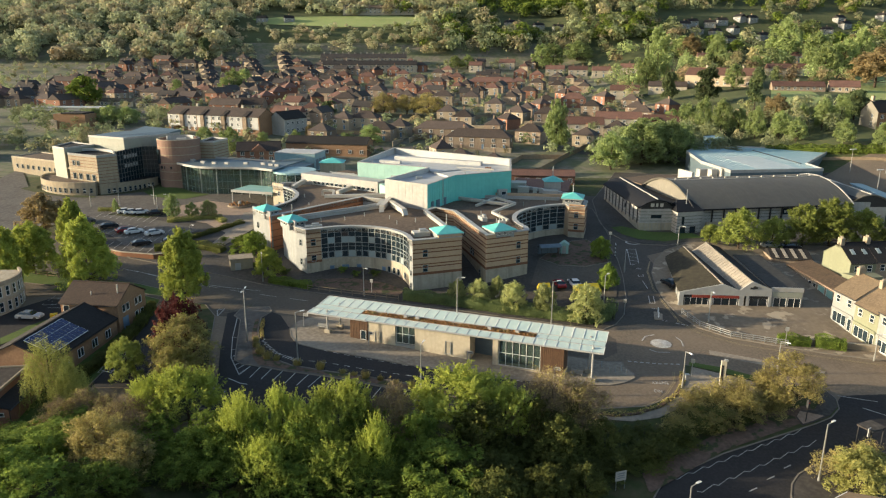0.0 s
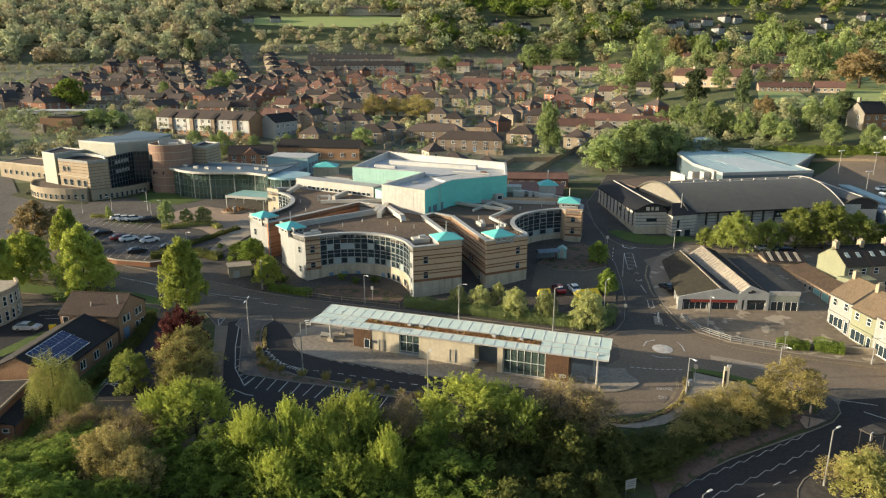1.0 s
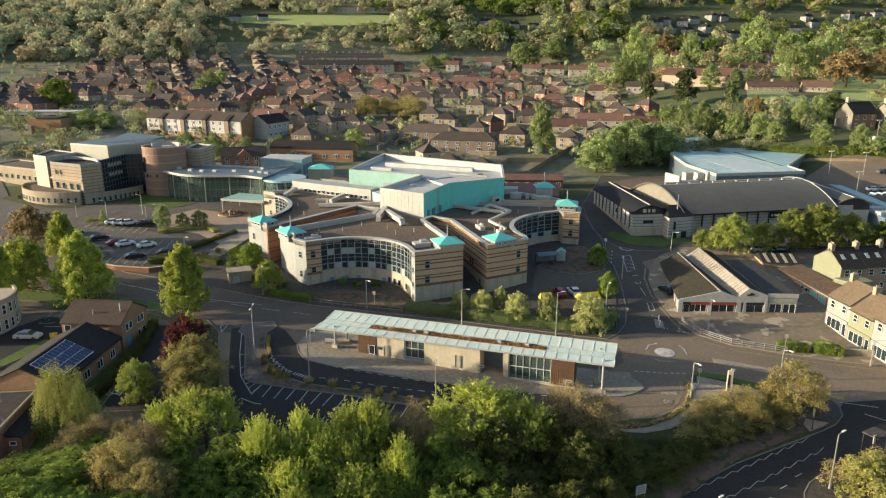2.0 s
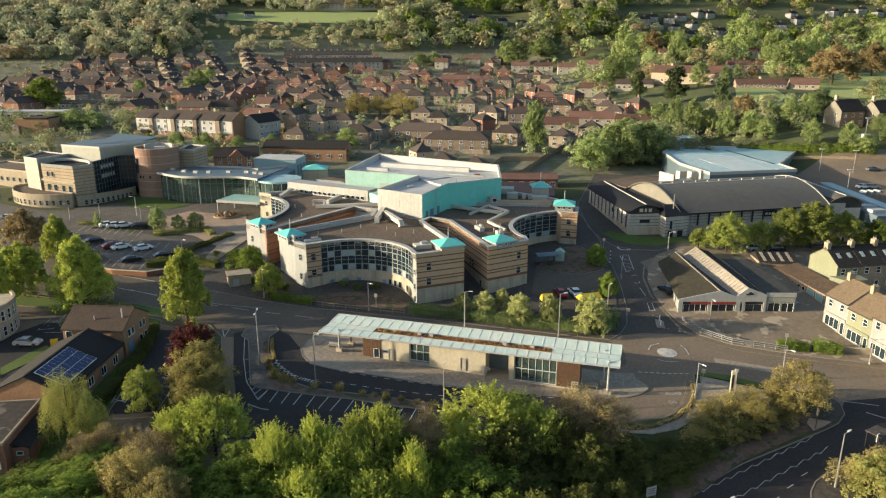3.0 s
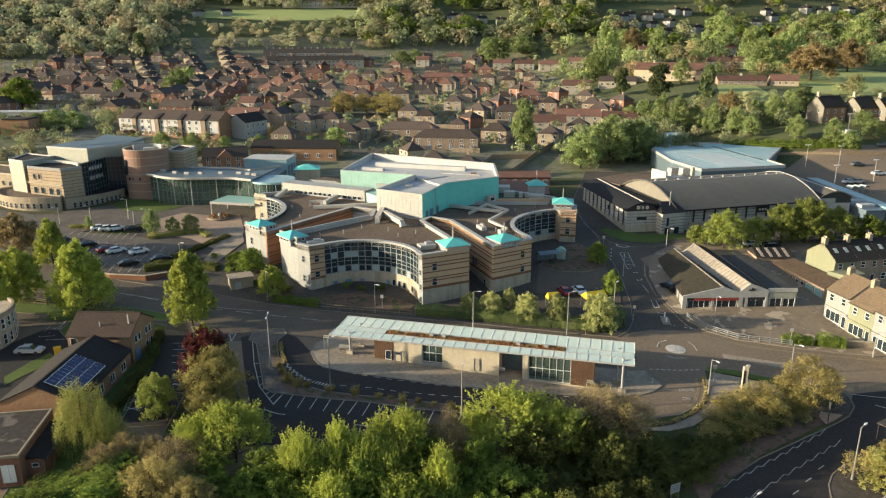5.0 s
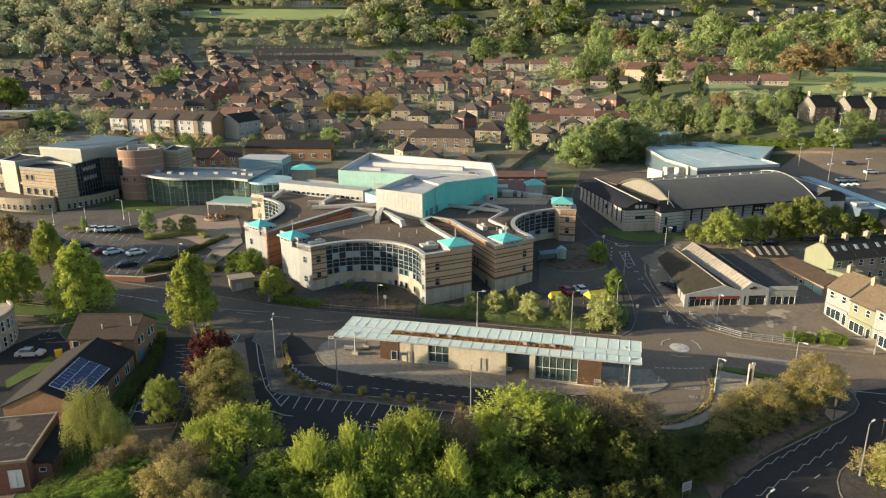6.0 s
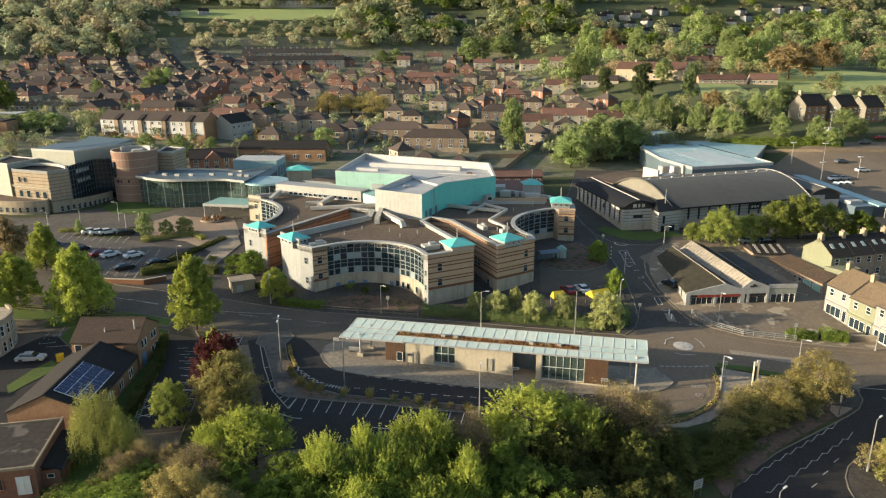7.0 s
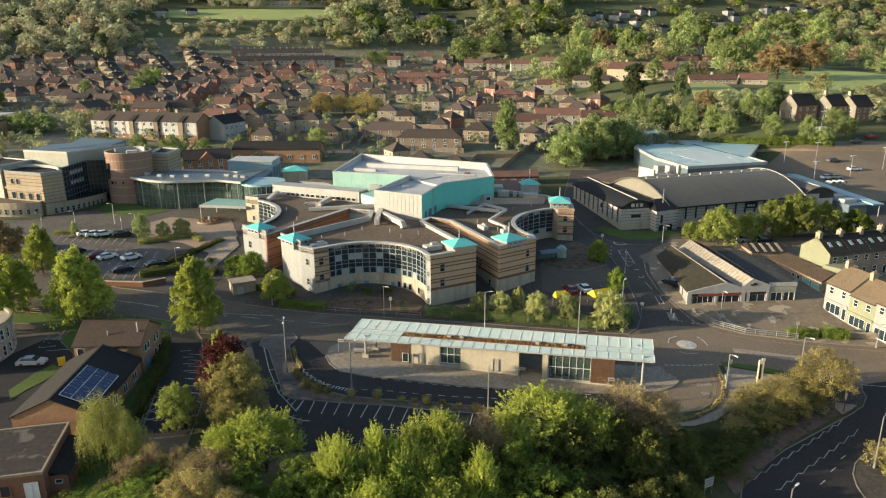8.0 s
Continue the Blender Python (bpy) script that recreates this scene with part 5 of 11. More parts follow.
banded(hc, GAP2[0], GAP2[1], ZP)
banded(hc, GAP2[1], GAP2[2], ZP)
banded(hc, GAP2[2], GAP2[3], ZP)
banded(hc, GAP2[3], GAP2[4], ZP, wins=((6, 9.5), (9, 9.5), (14, 6.6), (15.5, 6.6), (20, 3.4)))
banded(hc, GAP2[4], (13.6, 137.8), ZP)
banded(hc, (13.6, 137.8), (17.9, 139.9), ZP, wins=((2.4, 6.4), (2.4, 9.6)))
wall(hc, (17.9, 139.9), C2[0], 1, ZP, M_TAN)
part("wall", Shape().run(C2, 2, 6.4, 0.5, shift=0.25), M_STONE, hc, "curved pale stone base wall", world=True)
# painted darkness again: a black sheet instead of rooms
part("wall", Shape().run(C2, 6.4, ZP, 0.2, shift=0.6), M_BLACK, hc, "black sheet for the unlit room behind the curtain wall", world=True)
curtain(hc, C2, (6.4, 7.7, 8.6, 9.3, 10.5, 11.4, 12.1), {(8, 0), (11, 0), (13, 0)}, {(7, 0), (9, 0), (10, 0), (12, 0), (14, 0), (8, 3), (9, 3), (12, 3)})
wall(hc, C2[-1], (30.6, 164.0), 3, ZP, M_TAN)
banded(hc, (30.6, 164.0), (34.2, 162.8), ZP + 0.5, 6.2, 3, wins=((1.8, 7.5), (1.8, 10.4)))
banded(hc, (34.2, 162.8), (36.2, 170.0), ZP, 6.2, 3)
BACK = [(36.2, 170.0), (33, 181), (22, 192), (-24, 201), (-45.5, 195.5), (-47.6, 191.6)]
part("wall", Shape().run(BACK, 3, ZP, 0.4, shift=0.2), M_CREAM, hc, "cream rear walls", world=True)


def tower_cap(cx, cy, yaw, sx, sy, z):
    """Raised tower head with strip windows and a turquoise pyramid on it."""
    c, s = math.cos(radians(yaw)), math.sin(radians(yaw))
    at = lambda a, b: (cx + c * a - s * b, cy + s * a + c * b)
    head = part("tower_head", Shape().box(cx, cy, ZR - 0.2, z - 0.15, sx - 0.9, sy - 0.9, yaw), M_PALE_STONE, hc, "pale stone tower head", world=True)
    e = Shape().box(cx, cy, z - 0.18, z, sx, sy, yaw)
    part("soffit", e, M_WHITE, hc, world=True)
    q = [at(-sx / 2, -sy / 2), at(sx / 2, -sy / 2), at(sx / 2, sy / 2), at(-sx / 2, sy / 2)]
    v = [(*p, z + 0.004) for p in q] + [(*p, z + 0.12) for p in q] + [(cx, cy, z + 1.2)]
    part("cap", Shape().add(v, [(3, 2, 1, 0), (0, 1, 5, 4), (1, 2, 6, 5), (2, 3, 7, 6), (3, 0, 4, 7), (4, 5, 8), (5, 6, 8), (6, 7, 8), (7, 4, 8)]), M_TURQ, hc, "turquoise metal pyramid cap", world=True)
    part("finial", Shape().tube((cx, cy, z + 1.2), (cx, cy, z + 3.4), 0.12, 0.08, 6), M_WHITE, hc, world=True)
    for k in (-1, 0, 1):
        for a0, b0, y0 in ((k * sx * 0.24, -sy / 2 + 0.42, 0), (sx / 2 - 0.42, k * sy * 0.24, 90)):
            p = at(a0, b0)
            window(head, p[0], p[1], z - 0.55, yaw + y0, window_mesh(0.8, 0.5, 1, 1, M_FRAME_W), world=True)


tower_cap(-40.6, 157.0, -50, 5.4, 4.6, 13.2)
tower_cap(-32.5, 146.4, -55, 5.8, 4.6, 13.2)
tower_cap(0.8, 136.8, 17, 5.6, 5.6, 13.1)
tower_cap(11.8, 139.4, 24, 5.4, 5.4, 13.0)
tower_cap(32.2, 168.2, -15, 5.4, 6.0, 13.9)

# turquoise upper blocks
ZQ = 17.6
LOWB = [(-14.3, 170.0), (-3.6, 162.2), (3.1, 173.6), (-3.9, 186.0)]
HIGHB = [(-24.1, 195.6), (-3.9, 186.0), (3.1, 173.6), (18.0, 180.6), (19.2, 194.5), (-15.2, 218.5)]
part("upper_block", Shape().prism(LOWB, 11, ZQ - 0.5), M_ROOF_WHITE, hc, "white-roofed upper block", world=True)
part("upper_block", Shape().prism(HIGHB, 11, ZQ), M_ROOF_WHITE, hc, "white-roofed theatre block", world=True)


def clad(a, b, za, zb, material, label, t=0.35):
    """A clad wall of the upper blocks, its top rising from za to zb, with ribs and a coping."""
    a, b = Vector(a), Vector(b)
    d = (b - a).normalized()
    n = Vector((-d.y, d.x)) * t
    o = Vector((d.y, -d.x)) * 0.05
    q = [a + o, b + o, b + n, a + n]
    v = [(p.x, p.y, 11.2) for p in q] + [(p.x, p.y, z) for p, z in zip(q, (za, zb, zb, za))]
    w = part("upper_wall", Shape().add(v, [(3, 2, 1, 0), (4, 5, 6, 7), (0, 1, 5, 4), (1, 2, 6, 5), (2, 3, 7, 6), (3, 0, 4, 7)]), material, hc, label, world=True)
    inner = [a + n, b + n, b + n * 1.25, a + n * 1.25]
    v = [(p.x, p.y, ZQ - 0.6) for p in inner] + [(p.x, p.y, z - 0.04) for p, z in zip(inner, (za, zb, zb, za))]
    part("parapet_lining", Shape().add(v, [(3, 2, 1, 0), (4, 5, 6, 7), (0, 1, 5, 4), (1, 2, 6, 5), (2, 3, 7, 6), (3, 0, 4, 7)]), M_ROOF_WHITE, hc, "white parapet lining", world=True)
    part("coping", Shape().bar((*(a + n / 2), za + 0.05), (*(b + n / 2), zb + 0.05), t + 0.22, 0.1), M_WHITE, hc, world=True)
    ribs, L = Shape(), (b - a).length
    for k in range(1, int(L / 1.1)):
        p = a + d * k * 1.1 + o * 1.2
        z = za + (zb - za) * k * 1.1 / L
        ribs.bar((p.x, p.y, 11.3), (p.x, p.y, z - 0.05), 0.04, 0.02)
    part("cladding_rib", ribs, material, hc, kind="stuff", world=True)


clad(LOWB[0], LOWB[1], 17.9, 17.9, M_WHITE, "sunlit white cladding")
clad(LOWB[1], LOWB[2], 17.9, 18.3, M_TURQ, "turquoise cladding")
clad(LOWB[3], LOWB[0], 18.3, 17.9, M_WHITE, "white cladding")
clad(HIGHB[0], HIGHB[1], 18.3, 18.3, M_TURQ_PALE, "pale turquoise cladding")
clad(HIGHB[2], HIGHB[3], 18.3, 18.3, M_TURQ, "turquoise cladding")
clad(HIGHB[3], HIGHB[4], 18.3, 19.5, M_TURQ, "turquoise cladding")
clad(HIGHB[4], HIGHB[5], 19.5, 19.5, M_TURQ_PALE, "pale turquoise cladding")
clad(HIGHB[5], HIGHB[0], 19.5, 18.3, M_TURQ_PALE, "pale turquoise cladding")
part("roof_curb", Shape().run([(-14, 206), (0, 199.5), (11, 194.5)], ZQ, 18.7, 1.6), M_ROOF_WHITE, hc, "long white roof housing", world=True)
part("roof_curb", Shape().run([(-18, 200), (-12, 197.4)], ZQ, 18.4, 1.2), M_ROOF_WHITE, hc, world=True)
part("roof_curb", Shape().run([(4, 191), (14, 186.5)], ZQ, 17.9, 0.5), M_WHITE, hc, "low white roof upstand", world=True)
part("roof_curb", Shape().run([(-2, 182), (4.5, 186), (13, 184)], ZQ, 17.85, 0.3), M_WHITE, hc, world=True)
for x, y in ((-20, 197.2), (-16.5, 195.4), (-9, 191.6), (-6, 190.4), (6, 180), (10, 183)):
    part("roof_post", Shape().tube((x, y, ZQ), (x, y, ZQ + 1.0), 0.1, 0.1, 6), M_STEEL, hc, world=True)
part("wall_panel", Shape().box(-12.9, 190.0, 13.6, 15.4, 3.0, 0.25, -25.4), M_FRAME_G, hc, "green louvre panel", world=True)
ladder = Shape()
for k in (-0.25, 0.25):
    ladder.bar((0.1 + k * 0.51, 168.3 + k * 0.86, 11.4), (0.1 + k * 0.51, 168.3 + k * 0.86, 18.6), 0.06)
for k in range(20):
    ladder.bar((0.1 - 0.13, 168.3 - 0.21, 11.7 + k * 0.34), (0.1 + 0.13, 168.3 + 0.21, 11.7 + k * 0.34), 0.04)
part("wall_ladder", ladder, M_STEEL, hc, "steel wall ladder", world=True)
for s, w in ((0.16, 1.0), (0.36, 1.6), (0.62, 1.0)):
    p = Vector(LOWB[1]).lerp(Vector(LOWB[2]), s)
    part("roof_door", Shape().box(p.x + 0.12, p.y - 0.08, 11.7, 13.6, w, 0.12, 59.6), M_ROOF_SLATE, hc, "blue-green plant door", world=True)
for k in range(4):
    part("court_beam", Shape().bar((-34 + k * 0.9, 207 - k * 1.6, 13.6), (-26 + k * 0.9, 203 - k * 1.6, 13.6), 0.5, 0.4), M_WHITE, hc, "white beam over the sunken court", world=True)
part("court_roof", Shape().prism([(-37, 206), (-27, 198.5), (-20, 205), (-30, 215)], 8, 13.0), M_ROOF_FELT, hc, world=True)
part("roof_vent", Shape().box(-6, 176, 17.1, 17.6, 1.6, 1.0, 20), M_STEEL, hc, world=True)
part("roof_vent", Shape().box(12.5, 189, 17.6, 18.0, 1.6, 0.7, -10), M_BAND, hc, world=True)
cab = part("plant_cabinet", Shape().box(15.6, 178.2, 11.7, 13.9, 2.4, 1.2, 25), M_WHITE, hc, "white roof plant cabinet", world=True)
window(cab, 15.9, 177.6, 13.0, 25, window_mesh(1.4, 0.9, 1, 1, M_FRAME_W), world=True)
# white link block with a strip of windows
LINK = [(-41, 199), (-17.5, 184.5), (-15, 188), (-38.5, 203)]
part("link_block", Shape().prism(LINK, 11.5, 14.6), M_WHITE, hc, "long white link block", world=True)
facade(hc, LINK[0], LINK[1], [12.4], [2 + 1.6 * k for k in range(16)], window_mesh(1.2, 0.8, 1, 1, M_FRAME_W), 0.06)
part("link_block", Shape().prism([(-17, 184), (-13.5, 178), (-9, 184), (-13, 189)], 11.5, 14.2), M_TURQ_PALE, hc, "pale green glazed link", world=True)
rot = [(-44 + 5.6 * math.cos(k * math.tau / 28), 205 + 5.6 * math.sin(k * math.tau / 28)) for k in range(28)]
part("rotunda", Shape().prism(rot, 6, 14.0), M_GLASS_CLEAR, hc, "glazed entrance rotunda", world=True)
part("rotunda_roof", Shape().prism([(x * 1.0 + (x + 44) * 0.12, y + (y - 205) * 0.12) for x, y in rot], 14.0, 14.6), M_ROOF_BLUE, hc, "pale blue round roof", world=True)
for k in range(0, 28, 2):
    part("mullion", Shape().bar((*rot[k], 6.5), (*rot[k], 14.0), 0.15), M_FRAME_W, hc, world=True)


def duct(pts, r):
    sh = Shape()
    for a, b in zip(pts, pts[1:]):
        sh.bar(a, b, r * 2, r * 2)
    part("duct", sh, M_PIPE, hc, "pale roof duct", world=True)


duct([(-12.6, 170.5, 13.2), (-14.4, 160.5, 12.8), (-14.4, 160.2, 11.7)], 0.55)
duct([(-12.6, 165.5, 13.0), (-8.8, 156.5, 12.8), (-8.6, 156.0, 11.8)], 0.55)
duct([(-30.5, 176.5, 12.3), (-12, 176.0, 12.8)], 0.4)
duct([(-31.5, 179.5, 11.9), (-31.5, 179.5, 13.2), (-28.5, 179.5, 13.2), (-28.5, 177.5, 12.4)], 0.28)
duct([(8.2, 166.5, 12.0), (13.5, 171.5, 13.0), (17.6, 165.0, 12.9), (11.5, 156.5, 12.6), (14.6, 150.0, 12.2)], 0.28)
duct([(4, 174.5, 12.4), (16, 165, 12.6)], 0.35)
duct([(-39.5, 196, 13.0), (-41.5, 190, 12.2)], 0.5)
duct([(-25, 188, 12.6), (-28, 182, 12.2)], 0.5)
for x, y in ((-27, 150), (-22, 152), (-18, 156), (-10, 148), (-6, 150), (-20, 161), (12, 150), (9, 158), (20, 168), (26, 172), (-36, 178), (-40, 172), (-33, 168), (-12, 153)):
    part("vent_pipe", Shape().tube((x, y, ZR), (x, y, ZR + 0.9), 0.12, 0.12, 6), M_STEEL, hc, world=True)
for x, y, sx, sy in ((-4.5, 138.5, 3.4, 2.2), (-27.5, 143.5, 3.6, 1.4), (9, 152, 1.2, 3.0), (13, 148, 1.4, 1.4)):
    part("roof_plant", Shape().box(x, y, ZR, ZR + 0.9, sx, sy, 17), M_PIPE, hc, "roof-top plant unit", world=True)
    part("roof_plant", Shape().box(x + 0.4, y + 0.3, ZR + 0.9, ZR + 1.3, sx * 0.4, sy * 0.5, 17), M_STEEL, hc, world=True)
# low parapet screens on the right-hand roof
part("screen_wall", Shape().run([(3, 176), (8, 172), (13, 168.5)], ZR, 12.6, 0.3), M_WHITE, hc, "white roof upstand", world=True)
part("screen_wall", Shape().run([(5.5, 180), (31, 176.5)], ZR, 12.9, 0.5), M_TAN, hc, "buff roof screen", world=True)
part("screen_wall", Shape().run([(5.0, 178.4), (30, 174.5)], ZR, 12.5, 0.4), M_WHITE, hc, "white roof upstand", world=True)
for x, y, sx, sy, h in ((22, 186, 3, 2, 1.5), (25, 185, 1, 1, 1.3), (26.6, 184.6, 1, 1, 1.3), (29, 183.5, 4, 2, 1.0), (21, 193, 5, 4, 1.6)):
    part("roof_plant", Shape().box(x, y, ZR, ZR + h, sx, sy, -10), M_PIPE, hc, "roof-top plant unit", world=True)
part("roof_pavilion", Shape().box(30.5, 190, 9, 14.2, 4.6, 4.6, -10), M_WHITE, hc, world=True)
v = [(-2.7, -2.7, 0), (2.7, -2.7, 0), (2.7, 2.7, 0), (-2.7, 2.7, 0), (0, 0, 1.4)]
part("cap", Shape().add([(x + 30.5, y + 190, z + 14.2) for x, y, z in v], [(3, 2, 1, 0), (0, 1, 4), (1, 2, 4), (2, 3, 4), (3, 0, 4)]), M_TURQ, hc, "turquoise metal pyramid cap", world=True)
part("finial", Shape().tube((30.5, 190, 15.4), (30.5, 190, 18.2), 0.12, 0.08, 6), M_WHITE, hc, world=True)
part("roof_pavilion", Shape().box(-36, 226, 8, 14.0, 7, 6, -5), M_CREAM, hc, world=True)
part("cap", Shape().add([(x * 1.5 - 36, y * 1.3 + 226, z + 14.0) for x, y, z in v], [(3, 2, 1, 0), (0, 1, 4), (1, 2, 4), (2, 3, 4), (3, 0, 4)]), M_TURQ, hc, "turquoise metal pyramid cap", world=True)
# concave west front between two towers
part("wall", Shape().run(C3, 3.5, 6.2, 0.5, shift=0.25), M_CREAM, hc, "curved cream base wall", world=True)
# unlit interior painted as a black sheet behind the panes
part("wall", Shape().run(C3, 6.2, ZP, 0.2, shift=0.6), M_BLACK, hc, "black sheet for the unlit room behind the curtain wall", world=True)
curtain(hc, C3, (6.2, 7.5, 8.6, 9.6, 10.5, 11.4, 12.1), {(3, 2), (6, 4)})
wall(hc, (-47.6, 191.6), C3[0], 4, 13.2, M_CREAM, label="cream stone tower wall")
facade(hc, (-47.6, 191.6), C3[0], [7.4, 10.4], [2.6], window_mesh(0.9, 1.2, 1, 2, M_FRAME_G))
wall(hc, C3[-1], (-44.6, 159.2), 3, ZP, M_CREAM, label="cream stone tower wall")
# single-storey rear ranges
part("rear_range", Shape().prism([(-24, 201), (-20, 232), (-52, 236), (-46, 192)], 5, 9.8), M_ROOF_FELT, hc, "flat-roofed rear range", world=True)
part("rear_range", Shape().run([(-46, 192), (-52, 236)], 5, 10.4, 0.5), M_WHITE, hc, world=True)
part("rear_range", Shape().prism([(20, 201), (36, 196), (40, 214), (24, 219)], 5, 10.0), M_TILE_RED, hc, "red-roofed rear range", world=True)


def barrel_roof(w, d, z, rise, n=8):
    """A thin curved roof sheet of width w and depth d."""
    v, f = [], []
    for k in range(n + 1):
        t = -1 + 2 * k / n
        zz = z + rise * (1 - t * t)
        v += [(-w / 2, t * d / 2, zz), (w / 2, t * d / 2, zz), (-w / 2, t * d / 2, zz - 0.06), (w / 2, t * d / 2, zz - 0.06)]
    for k in range(n):
        i, j = 4 * k, 4 * k + 4
        f += [(i, i + 1, j + 1, j), (i + 2, j + 2, j + 3, i + 3), (i, j, j + 2, i + 2), (i + 1, i + 3, j + 3, j + 1)]
    return Shape().add(v, f + [(0, 2, 3, 1), (4 * n, 4 * n + 1, 4 * n + 3, 4 * n + 2)])


gw = thing("garden_wall", -66, 152, 3.6, "low red-brown brick retaining wall beside the lane", "wall")
part("bricks", Shape().run([(-82, 155), (-72, 149.5), (-64, 147.5), (-60, 149.5)], 2.5, 4.9, 0.4), M_BAND, gw, world=True)
part("coping", Shape().run([(-82, 155), (-72, 149.5), (-64, 147.5), (-60, 149.5)], 4.9, 5.02, 0.5), M_STONE, gw, world=True)
gw = thing("substation", -43.5, 143.5, 2.8, "small flat-roofed sand-coloured block by the road", "outbuilding", 20)
part("wall", Shape().box(0, 0, -0.5, 2.6, 4.6, 3.4), M_SAND, gw)
part("roof", Shape().box(0, 0, 2.6, 2.85, 5.0, 3.8), M_PAVE, gw)
part("door", Shape().box(-0.8, -1.74, 0, 1.9, 1.2, 0.06), M_WHITE, gw)

paint = Shape()
for row, (p0, p1, n, length) in enumerate((((-92.5, 186.0), (-76.0, 180.5), 8, 4.6), ((-88.5, 172.0), (-66.5, 163.5), 11, 4.6), ((-90.5, 176.8), (-66, 169.5), 10, 4.4), ((-78, 159), (-67, 155.5), 5, 4.2))):
    p0, p1 = Vector(p0), Vector(p1)
    d = (p1 - p0).normalized()
    s = Vector((-d.y, d.x)) * -length
    for k in range(n + 1):
        a = p0.lerp(p1, k / n)
        stripe(paint, a, a + s + d * 1.4, 0.12, 0.27)
solid("road_marking", paint, M_LINE, "white bay lines of the upper car park", "road marking")

bed = thing("flower_bed", -57.5, 193.1, land(-57.5, 193.1) + 0.2, "round flower bed with rust-red plants and a pale centre stone", "flower bed")
part("edging", Shape().tube((0, 0, 0), (0, 0, 0.35), 3.4, 3.4, 24), M_WALL_STONE, bed)
part("soil", Shape().tube((0, 0, 0.35), (0, 0, 0.5), 3.1, 2.6, 24), M_EARTH, bed)
bed_rnd = random.Random(9)
for k in range(26):
    a, r = k * 2.4, 0.5 + 2.3 * math.sqrt(k / 26)
    s = bed_rnd.uniform(0.3, 0.5)
    part("plant", Shape().tube((r * math.cos(a), r * math.sin(a), 0.4), (r * math.cos(a), r * math.sin(a), 0.5 + s), s, s * 0.3, 7), M_SEDUM, bed, "rust-red bedding plant")
part("centre_stone", Shape().tube((0, 0, 0.4), (0, 0, 1.3), 0.6, 0.4, 10), M_PALE_STONE, bed, "pale centre stone")

BED = [(21.6, 147.6), (25.4, 144.0), (31, 143.4), (36.4, 145.6), (37.2, 154), (34.6, 161), (31, 160), (26, 154)]
drape("verge", BED, 0.34, M_EARTH, "brown planted island in the service yard", "verge", 0.3)
kerb("kerb", BED, 0.36)
shel = thing("cycle_shelter", 24.0, 149.7, land(24.0, 149.7) + 0.3, "dark curved cycle shelter in the yard", "shelter", 12)
part("roof", barrel_roof(5.0, 2.4, 2.1, 0.5), M_ROOF_SLATE, shel)
for x in (-2.3, 0, 2.3):
    for y in (-1.0, 1.0):
        part("post", Shape().tube((x, y, 0), (x, y, 2.1), 0.05, 0.05, 6), M_BLACK, shel)
part("back_panel", Shape().box(0, 1.1, 0.2, 1.9, 4.8, 0.06), M_ROOF_SLATE, shel)
kio = thing("kiosk", 27.6, 151.4, land(27.6, 151.4) + 0.3, "small pale green kiosk with a gabled roof", "kiosk", -10)
part("wall", Shape().box(0, 0, 0, 2.1, 1.9, 1.6), M_TURQ_PALE, kio)
part("roof", Shape().add([(-1.1, -1.0, 2.05), (1.1, -1.0, 2.05), (1.1, 1.0, 2.05), (-1.1, 1.0, 2.05), (0, -1.0, 2.8), (0, 1.0, 2.8)], [(3, 2, 1, 0), (0, 1, 4), (2, 3, 5), (1, 2, 5, 4), (3, 0, 4, 5)]), M_TURQ_PALE, kio)
part("door", Shape().box(0, -0.83, 0.05, 1.8, 0.8, 0.05), M_WHITE, kio)
pole = thing("beacon_pole", 38.6, 148.9, land(38.6, 148.9), "black and white banded crossing pole", "pole")
for k in range(8):
    part("band", Shape().tube((0, 0, k * 0.42), (0, 0, (k + 1) * 0.42 - 0.004), 0.09, 0.09, 8), M_FRAME_W if k % 2 else M_BLACK, pole)

# ---- bus station ----
def along(s, off=0.0):
    """A place s metres along the front edge of the canopy, off metres towards the back."""
    return (-23.3 + 0.94 * s + 0.341 * off, 111.8 - 0.341 * s + 0.94 * off)


YAW_B = math.degrees(math.atan2(-0.341, 0.94))
bs = thing("bus_station", 0, 104, 0.3, "long low bus station with a pale green glazed canopy", "bus station")
N_BAY = 28
LEN = 50.2


def canopy_at(s, o):
    """A place on the canopy, whose west end is cut on the skew."""
    return along(s + o * 0.3 * (1 - s / LEN), o)


